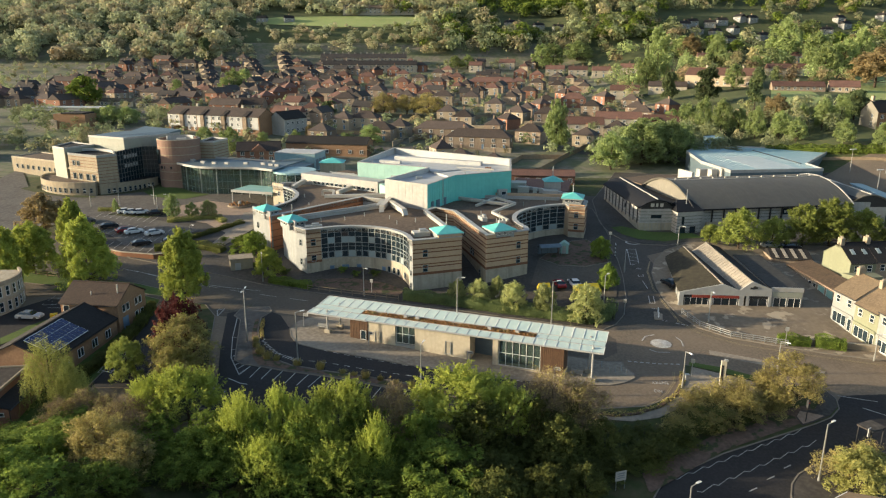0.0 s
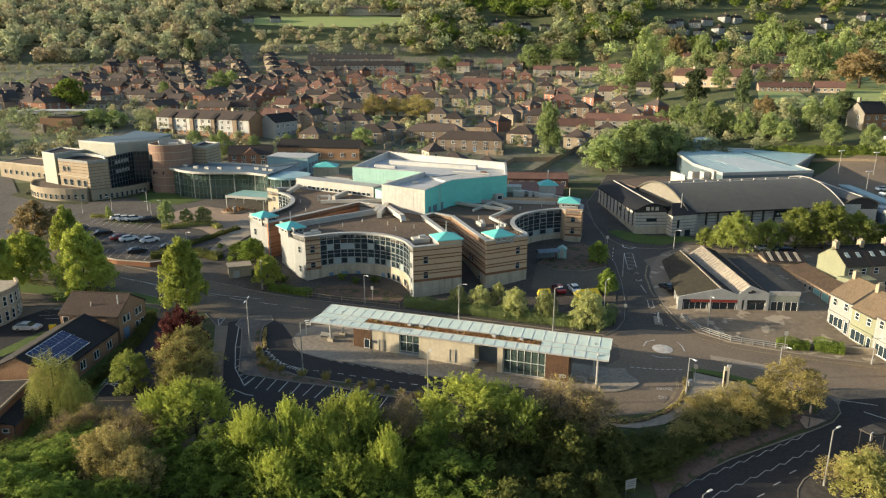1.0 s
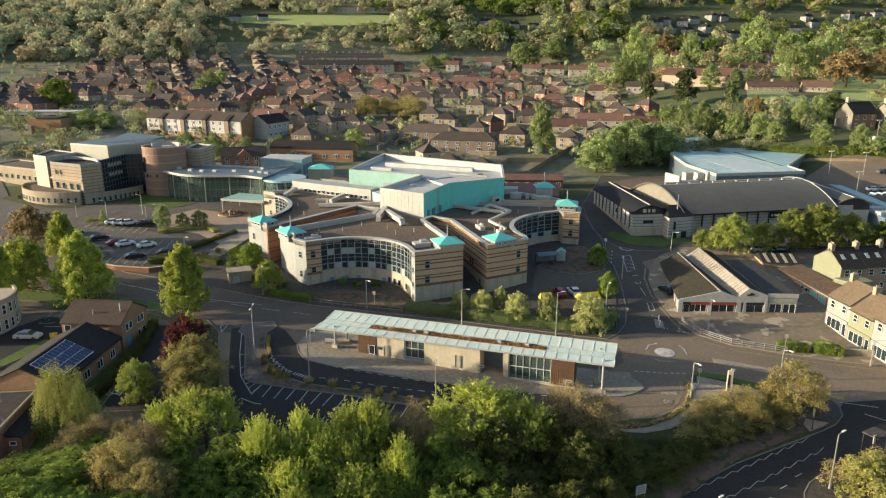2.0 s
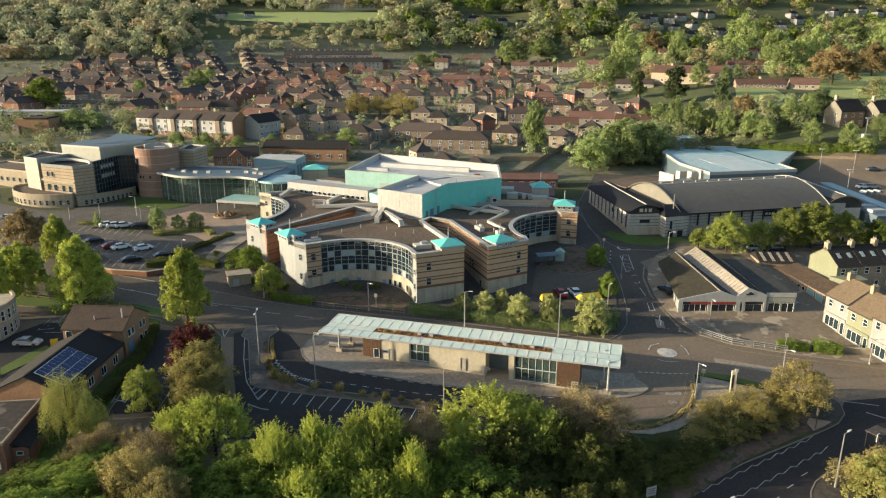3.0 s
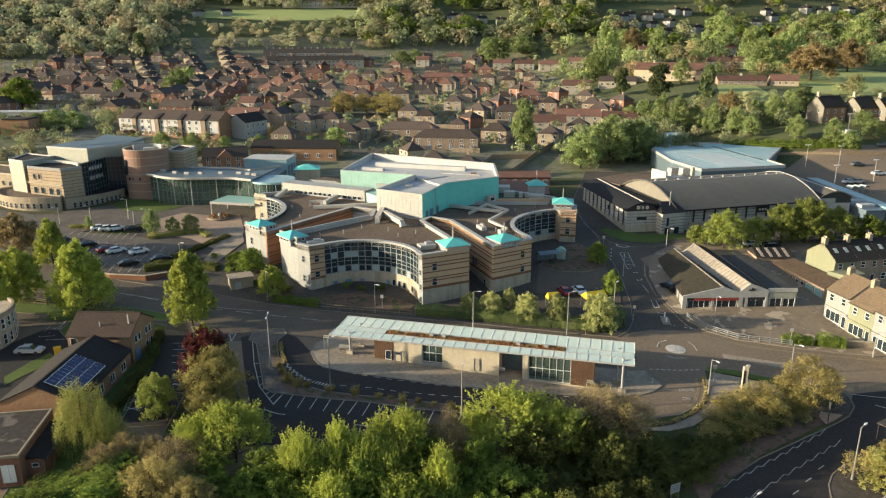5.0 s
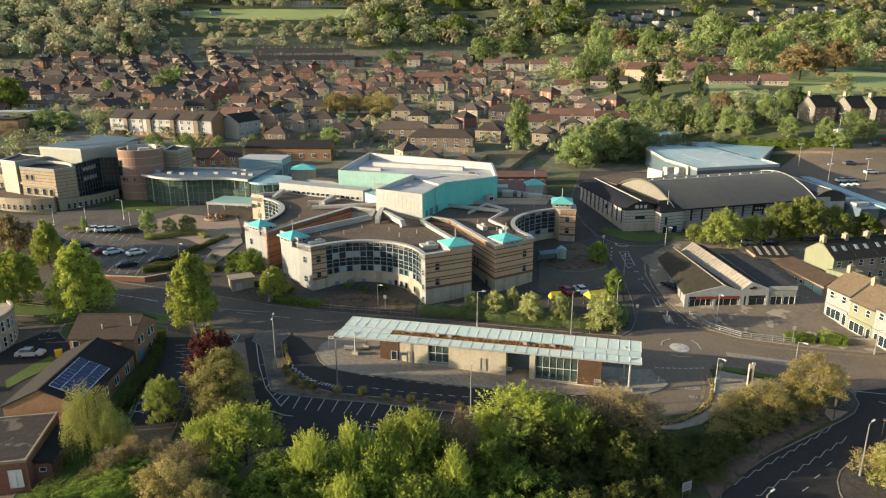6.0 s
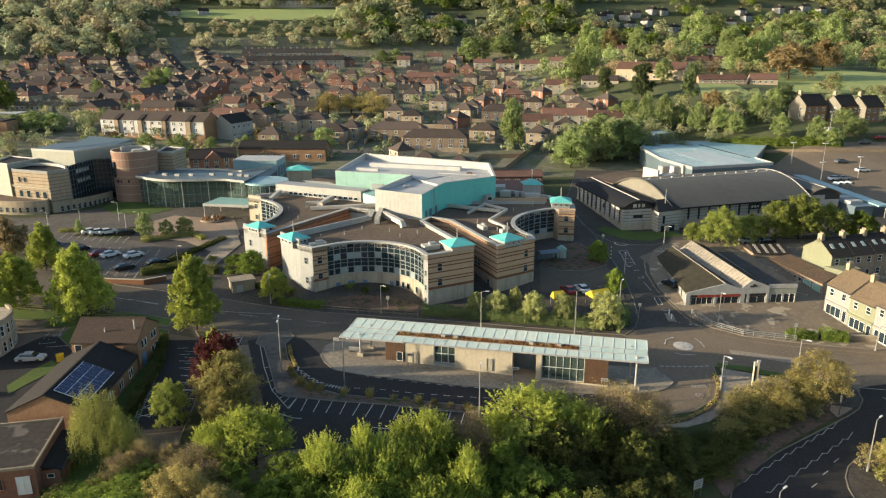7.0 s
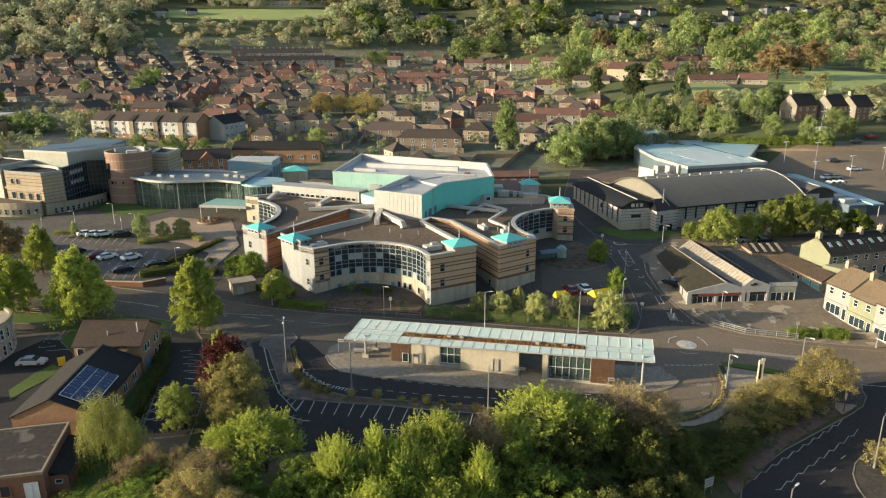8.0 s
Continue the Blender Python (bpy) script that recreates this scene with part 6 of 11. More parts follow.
for k in range(N_BAY):
    s0, s1 = LEN * k / N_BAY + 0.03, LEN * (k + 1) / N_BAY - 0.03
    for o0, o1, z0, z1 in ((0.0, 1.6, 4.85, 5.25), (2.9, 5.2, 5.55, 6.35)):
        q = [(*canopy_at(s0, o0), z0), (*canopy_at(s1, o0), z0), (*canopy_at(s1, o1), z1), (*canopy_at(s0, o1), z1)]
        part("canopy_panel", Shape().add(q + [(x, y, z - 0.08) for x, y, z in q], [(0, 1, 2, 3), (7, 6, 5, 4), (0, 4, 5, 1), (1, 5, 6, 2), (2, 6, 7, 3), (3, 7, 4, 0)]), M_CANOPY, bs, world=True)
    if k < 5 or k > 21:
        o0, o1, z0, z1 = 1.63, 2.87, 5.26, 5.54
        q = [(*canopy_at(s0, o0), z0), (*canopy_at(s1, o0), z0), (*canopy_at(s1, o1), z1), (*canopy_at(s0, o1), z1)]
        part("canopy_panel", Shape().add(q + [(x, y, z - 0.08) for x, y, z in q], [(0, 1, 2, 3), (7, 6, 5, 4), (0, 4, 5, 1), (1, 5, 6, 2), (2, 6, 7, 3), (3, 7, 4, 0)]), M_CANOPY, bs, world=True)
for k in range(N_BAY + 1):
    s0 = LEN * k / N_BAY
    part("rafter", Shape().bar((*canopy_at(s0, 0.0), 4.83), (*canopy_at(s0, 1.6), 5.23), 0.07, 0.16), M_FRAME_W, bs, world=True)
    part("rafter", Shape().bar((*canopy_at(s0, 2.9), 5.53), (*canopy_at(s0, 5.2), 6.33), 0.07, 0.16), M_FRAME_W, bs, world=True)
for o, z in ((0.0, 4.8), (1.6, 5.2), (2.9, 5.5), (5.2, 6.3)):
    part("canopy_beam", Shape().bar((*canopy_at(0, o), z), (*canopy_at(LEN, o), z), 0.12, 0.22), M_WHITE, bs, "white canopy edge beam", world=True)
part("sedum_bed", Shape().prism([along(9.8, 1.68), along(39.5, 1.68), along(39.7, 2.84), along(10.0, 2.84)], 5.05, 5.36), M_SEDUM, bs, "rust-brown sedum strip in the roof", world=True)
for s in (17.5, 19.6, 32.0, 36.5):
    x, y = along(s, 2.3)
    part("roof_cowl", Shape().box(x, y, 5.36, 5.85, 0.6, 0.6, YAW_B), M_WHITE, bs, world=True)
# walls
def front(s0, s1, z0, z1, off, t, material, name, label=""):
    return part(name, Shape().prism([along(s0, off), along(s1, off), along(s1, off + t), along(s0, off + t)], z0, z1), material, bs, label, world=True)


front(11.2, 16.2, 0.2, 4.75, 0.7, 3.6, M_STATION, "wall", "cream stone wall")
front(19.7, 29.2, 0.0, 4.75, 0.7, 3.6, M_STATION, "wall", "cream stone wall")
front(16.2, 19.7, 0.2, 4.75, 1.6, 2.7, M_BLACK, "wall", "dark inner wall")
front(16.2, 19.7, 0.2, 1.2, 0.75, 0.3, M_FRAME_G, "wall")
front(33.0, 33.9, -0.3, 4.75, 0.6, 3.7, M_STATION, "wall", "cream stone pier")
front(33.9, 40.7, -0.3, 4.75, 2.2, 2.1, M_BLACK, "wall", "dark inner wall")
# dark slate colour paints the shade inside the passage
front(29.2, 33.0, -0.3, 4.75, 3.6, 0.5, M_ROOF_SLATE, "wall", "back wall of the passage, coloured dark for shade")
front(33.9, 44.4, -0.4, 0.15, 0.6, 3.6, M_STATION, "plinth")
for s0, n in ((7.9, 11), (40.7, 12)):
    for k in range(n):
        front(s0 + k * 0.3, s0 + k * 0.3 + 0.26, -0.1 if s0 > 20 else 0.8, 4.6, 0.62, 0.12, M_WOOD, "cladding_board")
    front(s0, s0 + n * 0.3, -0.2 if s0 > 20 else 0.7, 4.7, 0.76, 3.4, M_WOOD, "wall", "timber-clad wall")
x, y = along(10.4, 0.55)
window(bs, x, y, 2.0, YAW_B, window_mesh(1.0, 1.6, 1, 1, M_FRAME_W), world=True)
x, y = along(18.0, 0.95)
window(bs, x, y, 3.0, YAW_B, window_mesh(3.4, 3.2, 3, 2, M_FRAME_W, M_GLASS_CLEAR), world=True)
x, y = along(37.3, 0.85)
window(bs, x, y, 2.35, YAW_B, window_mesh(6.6, 4.2, 6, 2, M_FRAME_W, M_GLASS_CLEAR), world=True)
for s in (13.0, 25.5):
    x, y = along(s, 0.64)
    window(bs, x, y, 1.9, YAW_B, window_mesh(0.9, 2.1, 1, 1, M_FRAME_G, M_STONE), world=True)
for s, o in ((3.4, 0.9), (4.4, 3.6), (48.6, 0.9), (47.8, 3.6)):
    x, y = along(s, o)
    part("post", Shape().tube((x, y, land(x, y)), (x, y, 5.2 + o * 0.2), 0.17, 0.17, 10), M_WHITE, bs, "white steel canopy post", world=True)
    part("post_base", Shape().box(x, y, land(x, y), land(x, y) + 0.7, 1.1, 0.8, YAW_B), M_STONE, bs, world=True)


def bench(x, y, yaw):
    z = land(x, y) + 0.14
    b = thing("bench", x, y, z, "low metal bench on the station paving", "bench", yaw, group="benches")
    part("seat", Shape().box(0, 0, 0.4, 0.48, 1.8, 0.45), M_STEEL, b)
    part("backrest", Shape().box(0, 0.22, 0.5, 0.9, 1.8, 0.06), M_STEEL, b)
    for k in (-0.7, 0.7):
        part("leg", Shape().box(k, 0, 0, 0.4, 0.08, 0.4), M_STEEL, b)


for s in (1.8, 46.2):
    bench(*along(s, 1.8), YAW_B)


def stop_sign(x, y, yaw, h=2.6):
    b = thing("bus_stop_sign", x, y, land(x, y) + 0.14, "white bus stop flag on a grey post", "sign", yaw, group="bus stop signs")
    part("post", Shape().tube((0, 0, 0), (0, 0, h), 0.06, 0.06, 8), M_STEEL, b)
    part("flag", Shape().box(0.45, 0, h - 0.5, h, 1.0, 0.08), M_WHITE, b)
    part("lettering", Shape().box(0.45, -0.05, h - 0.32, h - 0.2, 0.7, 0.02), M_BLACK, b)


for s, o in ((12.2, -1.2), (29.5, -1.4), (43.3, -1.6), (-1.5, 1.2)):
    stop_sign(*along(s, o), YAW_B)
for x, y in ((26.0, 98.6), (27.0, 98.9), (28.0, 99.4), (25.2, 100.6), (28.4, 98.0)):
    part("bollard", Shape().tube((x, y, land(x, y)), (x, y, land(x, y) + 1.1), 0.08, 0.07, 8), M_STEEL, thing("bollard", x, y, land(x, y), "slim steel bollard on the station paving", "bollard", group="bollards"), world=True)
totem = thing("information_totem", 41.9, 94.6, land(41.9, 94.6), "tall white concrete totem with a dark panel", "totem", -10)
part("slab", Shape().box(0, 0, 0, 4.2, 0.75, 0.45), M_STATION, totem)
part("panel", Shape().box(-0.15, -0.24, 1.0, 3.6, 0.3, 0.03), M_BLACK, totem)
part("cap", Shape().box(0.3, 0, 4.2, 4.5, 0.5, 0.3), M_WHITE, totem)

# ---- barrel-roofed building ----
def barrel(sh, a, b, width, z_eave, rise, n=12, over=0.0):
    """Curved roof skin from ridge end a to b."""
    a, b = Vector(a), Vector(b)
    d = (b - a).normalized()
    s = Vector((-d.y, d.x))
    a, b = a - d * over, b + d * over
    v, f = [], []
    for k in range(n + 1):
        t = -1 + 2 * k / n
        z = z_eave + rise * (1 - t * t)
        for e in (a, b):
            p = e + s * t * width / 2
            v += [(p.x, p.y, z), (p.x, p.y, z - 0.25)]
    for k in range(n):
        i, j = 4 * k, 4 * k + 4
        f += [(i, j, j + 2, i + 2), (i + 1, i + 3, j + 3, j + 1), (i, i + 1, j + 1, j), (i + 2, j + 2, j + 3, i + 3)]
    f += [(0, 2, 3, 1), (4 * n, 4 * n + 1, 4 * n + 3, 4 * n + 2)]
    return sh.add(v, f)


def gable_fill(sh, p, d, width, z0, z_eave, rise, t=0.3, n=12):
    """End wall under a curved roof at p; d points outwards."""
    p, d = Vector(p), Vector(d).normalized()
    s = Vector((-d.y, d.x))
    top = [(p + s * (-1 + 2 * k / n) * width / 2, z_eave + rise * (1 - (-1 + 2 * k / n) ** 2) - 0.26) for k in range(n + 1)]
    pts = [(p - s * width / 2, z0)] + top + [(p + s * width / 2, z0)]
    m = len(pts)
    v = [(q.x, q.y, z) for q, z in pts] + [(q.x - d.x * t, q.y - d.y * t, z) for q, z in pts]
    return sh.add(v, [tuple(range(m)), tuple(range(2 * m - 1, m - 1, -1))] + [(i, m + i, m + (i + 1) % m, (i + 1) % m) for i in range(m)])


gym = thing("leisure_hall", 75, 180, 4.5, "hall of pale block with black curved metal roofs", "building")
# entrance wing, ridge running away from the road
GA, GB = (53.8, 169.6), (52.2, 202.0)
GW = 8.6
part("wing_roof", barrel(Shape(), GA, GB, GW + 1.0, 11.0, 1.9, over=0.4), M_ROOF_BLACK, gym, "black curved metal roof", world=True)
sh = gable_fill(Shape(), GA, (0.06, -1), GW, 10.6, 11.0, 1.9)
part("gable", sh, M_BLACK, gym, "black gable with a pale sign", world=True)
GP = [(49.6, 169.6), (57.9, 169.8), (56.4, 202.2), (47.9, 201.8)]
part("wing_wall", Shape().prism(GP, 4, 10.6), M_BLOCK, gym, "pale block walls", world=True)
for z in (7.4, 8.2, 9.0, 9.8):
    part("joint_band", Shape().run(GP, z, z + 0.09, 0.06, True, 0.0), M_BLACK, gym, world=True)
part("base_course", Shape().run(GP, 4, 7.0, 0.2, True, 0.0), M_STONE, gym, "grey block base", world=True)
for k in range(10):
    p = Vector((49.5 - 0.053 * (2 + k * 3.1), 169.6 + 2 + k * 3.1))
    part("pilaster", Shape().box(p.x, p.y, 6.6, 10.7, 0.14, 0.45, 4), M_BLACK, gym, world=True)
facade(gym, GP[3], GP[0], [9.0], [8.5, 20], window_mesh(1.3, 1.2, 1, 1, M_FRAME_G))
facade(gym, GP[3], GP[0], [5.6], [21.5, 24.0], window_mesh(1.6, 2.0, 2, 1, M_FRAME_G))
facade(gym, GP[0], GP[1], [5.7], [2.2, 5.4], window_mesh(1.8, 2.2, 2, 1, M_FRAME_G))
facade(gym, GP[0], GP[1], [8.6], [4.0], window_mesh(2.6, 0.8, 1, 1, M_BLACK))
for k, w in enumerate((0.9, 0.55, 0.8)):
    part("sign_bar", Shape().box(52.2 + k * 1.15, 168.72, 11.3, 12.15, w, 0.08, 3), M_PIPE, gym, "pale bar of the sign", world=True)
v = [(54.4, 170.0, 12.75), (62.4, 170.6, 10.9), (58.6, 199.5, 10.9), (52.6, 202.0, 12.75)]
part("link_roof", Shape().add(v + [(a, b, c - 0.2) for a, b, c in v], [(0, 1, 2, 3), (7, 6, 5, 4), (0, 4, 5, 1), (1, 5, 6, 2), (2, 6, 7, 3), (3, 7, 4, 0)]), M_ROOF_BLACK, gym, "black metal roof slope", world=True)
part("link_wall", Shape().prism([(57.5, 171), (61.8, 171.4), (58.4, 199), (56.4, 201)], 4.5, 10.7), M_BLOCK, gym, world=True)
# corner block with the door
GC = [(57.9, 166.6), (64.6, 168.2), (63.4, 173.0), (57.4, 172.0)]
part("corner_block", Shape().prism(GC, 4, 10.4), M_BLOCK, gym, "pale block corner", world=True)
v = [(57.5, 166.2, 10.4), (65.0, 168.0, 10.4), (63.8, 173.4, 10.4), (57.0, 172.4, 10.4), (59.0, 171.2, 12.6), (62.6, 172.0, 12.6)]
part("corner_roof", Shape().add(v, [(3, 2, 1, 0), (0, 1, 5, 4), (1, 2, 5), (2, 3, 4, 5), (3, 0, 4)]), M_ROOF_BLACK, gym, "black metal hipped roof", world=True)
for z in (5.2, 6.0, 6.8, 7.6, 8.4, 9.2):
    part("joint_band", Shape().run(GC, z, z + 0.09, 0.06, True, 0.0), M_BLACK, gym, world=True)
facade(gym, GC[0], GC[1], [8.2], [1.6], window_mesh(0.8, 2.2, 1, 1, M_FRAME_G))
facade(gym, GC[0], GC[1], [5.5], [1.6, 4.4], window_mesh(1.5, 2.2, 1, 1, M_BLACK))
# main vault
HA, HB = (60.4, 183.8), (103.4, 190.8)
HLEN = math.dist(HA, HB)


def hall(s, o):
    """A place s metres along the vault's axis and o metres across it, towards the back."""
    u = ((HB[0] - HA[0]) / HLEN, (HB[1] - HA[1]) / HLEN)
    return (HA[0] + u[0] * s - u[1] * o, HA[1] + u[1] * s + u[0] * o)


HYAW = math.degrees(math.atan2(HB[1] - HA[1], HB[0] - HA[0]))
UX, UY = math.cos(radians(HYAW)), math.sin(radians(HYAW))
part("vault_roof", barrel(Shape(), HA, HB, 31, 10.6, 5.0, 28, 0.5), M_ROOF_GREY, gym, "wide grey metal vaulted roof", world=True)
ribs = Shape()
for k in range(1, 36):
    for j in range(20):
        t0, t1 = -1 + 2 * j / 20, -1 + 2 * (j + 1) / 20
        ribs.bar((*hall(k * HLEN / 36, t0 * 15.5), 10.62 + 5 * (1 - t0 * t0)), (*hall(k * HLEN / 36, t1 * 15.5), 10.62 + 5 * (1 - t1 * t1)), 0.04, 0.02)
part("roof_seaming", ribs, M_ROOF_GREY, gym, kind="stuff", world=True)
for e in (-0.4, HLEN + 0.4):
    trim = Shape()
    for j in range(20):
        t0, t1 = -1 + 2 * j / 20, -1 + 2 * (j + 1) / 20
        trim.bar((*hall(e, t0 * 15.6), 10.7 + 5 * (1 - t0 * t0)), (*hall(e, t1 * 15.6), 10.7 + 5 * (1 - t1 * t1)), 0.3, 0.16)
    part("verge_trim", trim, M_WHITE if e > 0 else M_ROOF_GREY, gym, "pale curved verge flashing", world=True)
part("ridge_flashing", Shape().bar((*hall(0, -1.2), 15.64), (*hall(HLEN, -1.2), 15.64), 0.35, 0.1), M_PIPE, gym, "pale ridge flashing", world=True)
for k in range(12):
    part("roof_cowl", Shape().box(*hall(2 + k * 3.6, -0.4), 15.5, 15.95, 0.4, 0.4, HYAW), M_PIPE, gym, world=True)
part("gable", gable_fill(Shape(), hall(-0.1, 0), (-UX, -UY), 30.4, 8, 10.6, 5.0), M_GABLE, gym, "pale sunlit end wall under the vault", world=True)
part("gable", gable_fill(Shape(), hall(HLEN + 0.1, 0), (UX, UY), 30.4, 8, 10.6, 5.0), M_BLOCK, gym, world=True)
part("hall_wall", Shape().prism([hall(2, -14.6), hall(HLEN, -14.6), hall(HLEN, 14.6), hall(1, 14.6)], 4, 10.4), M_BLOCK, gym, "long pale block wall", world=True)
for z in (7.9, 8.7, 9.5):
    part("joint_band", Shape().run([hall(3, -14.6), hall(HLEN, -14.6)], z, z + 0.09, 0.06), M_BLACK, gym, world=True)
part("hall_base", Shape().run([hall(3.6, -14.8), hall(HLEN + 0.2, -14.8)], 4, 7.2, 0.3), M_STONE, gym, "dark plinth wall", world=True)
for k in range(13):
    part("pilaster", Shape().box(*hall(5 + k * 3.2, -14.85), 7.2, 10.4, 0.3, 0.3, HYAW), M_BLACK, gym, world=True)
facade(gym, hall(2, -14.6), hall(HLEN, -14.6), [9.2], [24.2], window_mesh(4.2, 1.6, 1, 1, M_BLACK))
for k in range(3):
    part("sign_bar", Shape().box(*hall(25.2 + k * 0.95, -14.8), 8.9, 9.5, 0.6, 0.1, HYAW), M_PIPE, gym, "pale bar of the sign", world=True)
part("eave_beam", Shape().bar((*hall(0.5, -15.4), 10.5), (*hall(HLEN + 0.4, -15.4), 10.5), 0.5, 0.35), M_ROOF_BLACK, gym, world=True)
# east wing, a twin of the entrance wing
EA, EB = (111.4, 176.8), (112.6, 208.0)
part("side_roof", barrel(Shape(), EA, EB, 9.6, 11.0, 1.9, 12, 0.4), M_ROOF_GREY, gym, "curved metal side roof", world=True)
part("side_gable", gable_fill(Shape(), EA, (-0.04, -1), 8.8, 9.6, 11.0, 1.9), M_BLACK, gym, "black gable", world=True)
part("side_wall", Shape().prism([(107, 176.9), (115.8, 176.7), (117, 208), (108.2, 208.2)], 4.5, 10.9), M_BLOCK, gym, world=True)
v = [(111.0, 177.4, 12.8), (103.9, 176.4, 10.8), (101.2, 205.8, 10.8), (112.2, 207.6, 12.8)]
part("link_roof", Shape().add(v + [(a, b, c - 0.2) for a, b, c in v], [(3, 2, 1, 0), (4, 5, 6, 7), (0, 1, 5, 4), (1, 2, 6, 5), (2, 3, 7, 6), (3, 0, 4, 7)]), M_ROOF_BLACK, gym, "black metal roof slope", world=True)
part("ridge_vent", Shape().bar((111.4, 177, 12.95), (112.6, 208, 12.95), 0.3, 0.2), M_PIPE, gym, world=True)
part("mast", Shape().tube((61.0, 170.0, 10), (61.0, 170.0, 15.5), 0.15, 0.1, 6), M_STEEL, gym, world=True)
part("ridge_vent", Shape().bar((53.8, 170, 13.0), (52.2, 202, 13.0), 0.3, 0.2), M_PIPE, gym, world=True)

# ---- warehouse ----
wh = thing("warehouse", 110, 232, 7.0, "large shed with a pale blue-white shallow roof", "warehouse")
WP = [(85.2, 203.5), (114.5, 207.2), (115.0, 218.0), (136.4, 245.8), (128.4, 255.5), (110.5, 260.1), (92.7, 255.5), (86.9, 247.2), (83.2, 222.0)]
part("wall", Shape().prism(WP, 5, 14.4), M_SHEET_BLUE, wh, "blue-grey metal cladding", world=True)
part("roof", Shape().prism([(x * 0.985 + 1.6, y * 0.985 + 3.5) for x, y in WP], 14.4, 14.6), M_ROOF_BLUE, wh, "pale blue-white roof sheeting", world=True)
part("roof_edge", Shape().run(WP, 14.1, 15.0, 0.4, True, 0.1), M_WHITE, wh, "white roof edge", world=True)
part("roof_gutter", Shape().bar((112.1, 251, 14.65), (113.6, 219, 14.65), 0.6, 0.15), M_BLACK, wh, world=True)
seams = Shape()
for k in range(20):
    a = Vector(WP[0]).lerp(Vector(WP[1]), (k + 0.5) / 20)
    seams.bar((a.x, a.y + 1, 14.62), (a.x + 1, a.y + 42 - abs(k - 8) * 0.8, 14.62), 0.05, 0.03)
part("roof_seaming", seams, M_ROOF_BLUE2, wh, "raised seams of the roof sheets", kind="stuff", world=True)
part("roof_patch", Shape().box(101, 222, 14.6, 14.64, 13, 26, 4), M_ROOF_BLUE2, wh, "paler resheeted patch", world=True)
for x, y, sx, sy, h in ((72.5, 205, 0.6, 7, 3.6), (78, 205, 5, 3, 1.6), (82, 209, 2, 2, 3.4), (84.5, 208, 1.6, 1.6, 3.8), (80, 212, 3, 2, 3.0), (86, 211, 1.4, 3, 3.2)):
    part("plant_unit", Shape().box(x, y, 10.0, 11.0 + h, sx, sy, 15), M_PIPE, wh, "grey plant unit", world=True)
part("plant_yard", Shape().prism([(62, 200), (87, 204), (86, 216), (70, 224), (56, 216)], 5, 10.4), M_ROOF_FELT, wh, "flat roof with plant", world=True)
tank = thing("water_tank", 104, 268, land(104, 268), "pale blue-green water tank behind the warehouse", "tank")
part("shell", Shape().tube((0, 0, 0), (0, 0, 6.2), 3.6, 3.6, 20), M_ROOF_BLUE, tank)
part("lid", Shape().tube((0, 0, 6.2), (0, 0, 6.7), 3.7, 1.0, 20), M_ROOF_BLUE, tank)
ret = thing("retail_shed", 130, 195, 6.0, "low shop building with a pale blue-green awning", "shop")
part("wall", Shape().prism([(117.4, 172), (123, 172), (129, 222), (119, 222)], 5, 8.2), M_ROOF_SLATE, ret, world=True)
part("roof", Shape().prism([(117.2, 171.5), (123.6, 171.5), (129.8, 222.5), (118.8, 222.5)], 8.2, 8.45), M_ROOF_SLATE, ret, "dark blue-grey roof", world=True)
part("awning", Shape().prism([(123.0, 170), (126.4, 170), (132.6, 223), (129.2, 223)], 8.5, 8.9), M_ROOF_BLUE, ret, "long pale awning", world=True)
for k in range(9):
    part("awning_post", Shape().tube((126.0 + k * 0.72, 171 + k * 6.2, 5.0), (126.0 + k * 0.72, 171 + k * 6.2, 8.5), 0.12, 0.12, 6), M_WHITE, ret, world=True)
for x, y in ((119.8, 176), (120.6, 181)):
    part("rooflight", Shape().box(x, y, 8.45, 9.3, 4.2, 2.4, 6), M_ROOF_WHITE, ret, "white rooflight", world=True)


def smooth_line(pts, n):
    """A flowing line through some points, n steps between each pair."""
    q = [Vector(p) for p in pts]
    q = [2 * q[0] - q[1]] + q + [2 * q[-1] - q[-2]]
    out = []
    for i in range(1, len(q) - 2):
        a, b, c, d = q[i - 1:i + 3]
        for k in range(n):
            t = k / n
            v = 0.5 * (2 * b + (c - a) * t + (2 * a - 5 * b + 4 * c - d) * t * t + (3 * b - a - 3 * c + d) * t ** 3)
            out.append((v.x, v.y))
    return out + [tuple(q[-2])]


# ---- banded civic building ----
cv = thing("civic_building", -100, 222, 6.6, "stepped cream stone building with round brick tower", "building")


def stone_block(poly, z0, z1, roof_mat, top=0.5, step=0.95, label="", wall_mat=None, rim=None):
    part("wall", Shape().prism(poly, z0, z1), wall_mat or M_SAND, cv, label or "banded cream stone wall", world=True)
    z = z0 + 1.0
    while z < z1 - 0.3 and step:
        part("stone_band", Shape().run(poly, z, z + 0.12, 0.1, True, 0.0), M_BAND, cv, world=True)
        z += step
    cx, cy = sum(p[0] for p in poly) / len(poly), sum(p[1] for p in poly) / len(poly)
    part("roof", Shape().prism([(cx * 0.04 + x * 0.96, cy * 0.04 + y * 0.96) for x, y in poly], z1, z1 + 0.06), roof_mat, cv, world=True)
    part("parapet", Shape().run(poly, z1 - 0.05, z1 + top, 0.35, True, 0.17), rim or wall_mat or M_SAND, cv, "sand stone parapet", world=True)


LOWC = arc3((-128, 221), (-117.4, 206.9), (-104.2, 205.4), 16)
stone_block(LOWC + [(-106, 220), (-122, 228)], 5.5, 10.2, M_ROOF_FELT, 0.5, 0, "curved single-storey front")
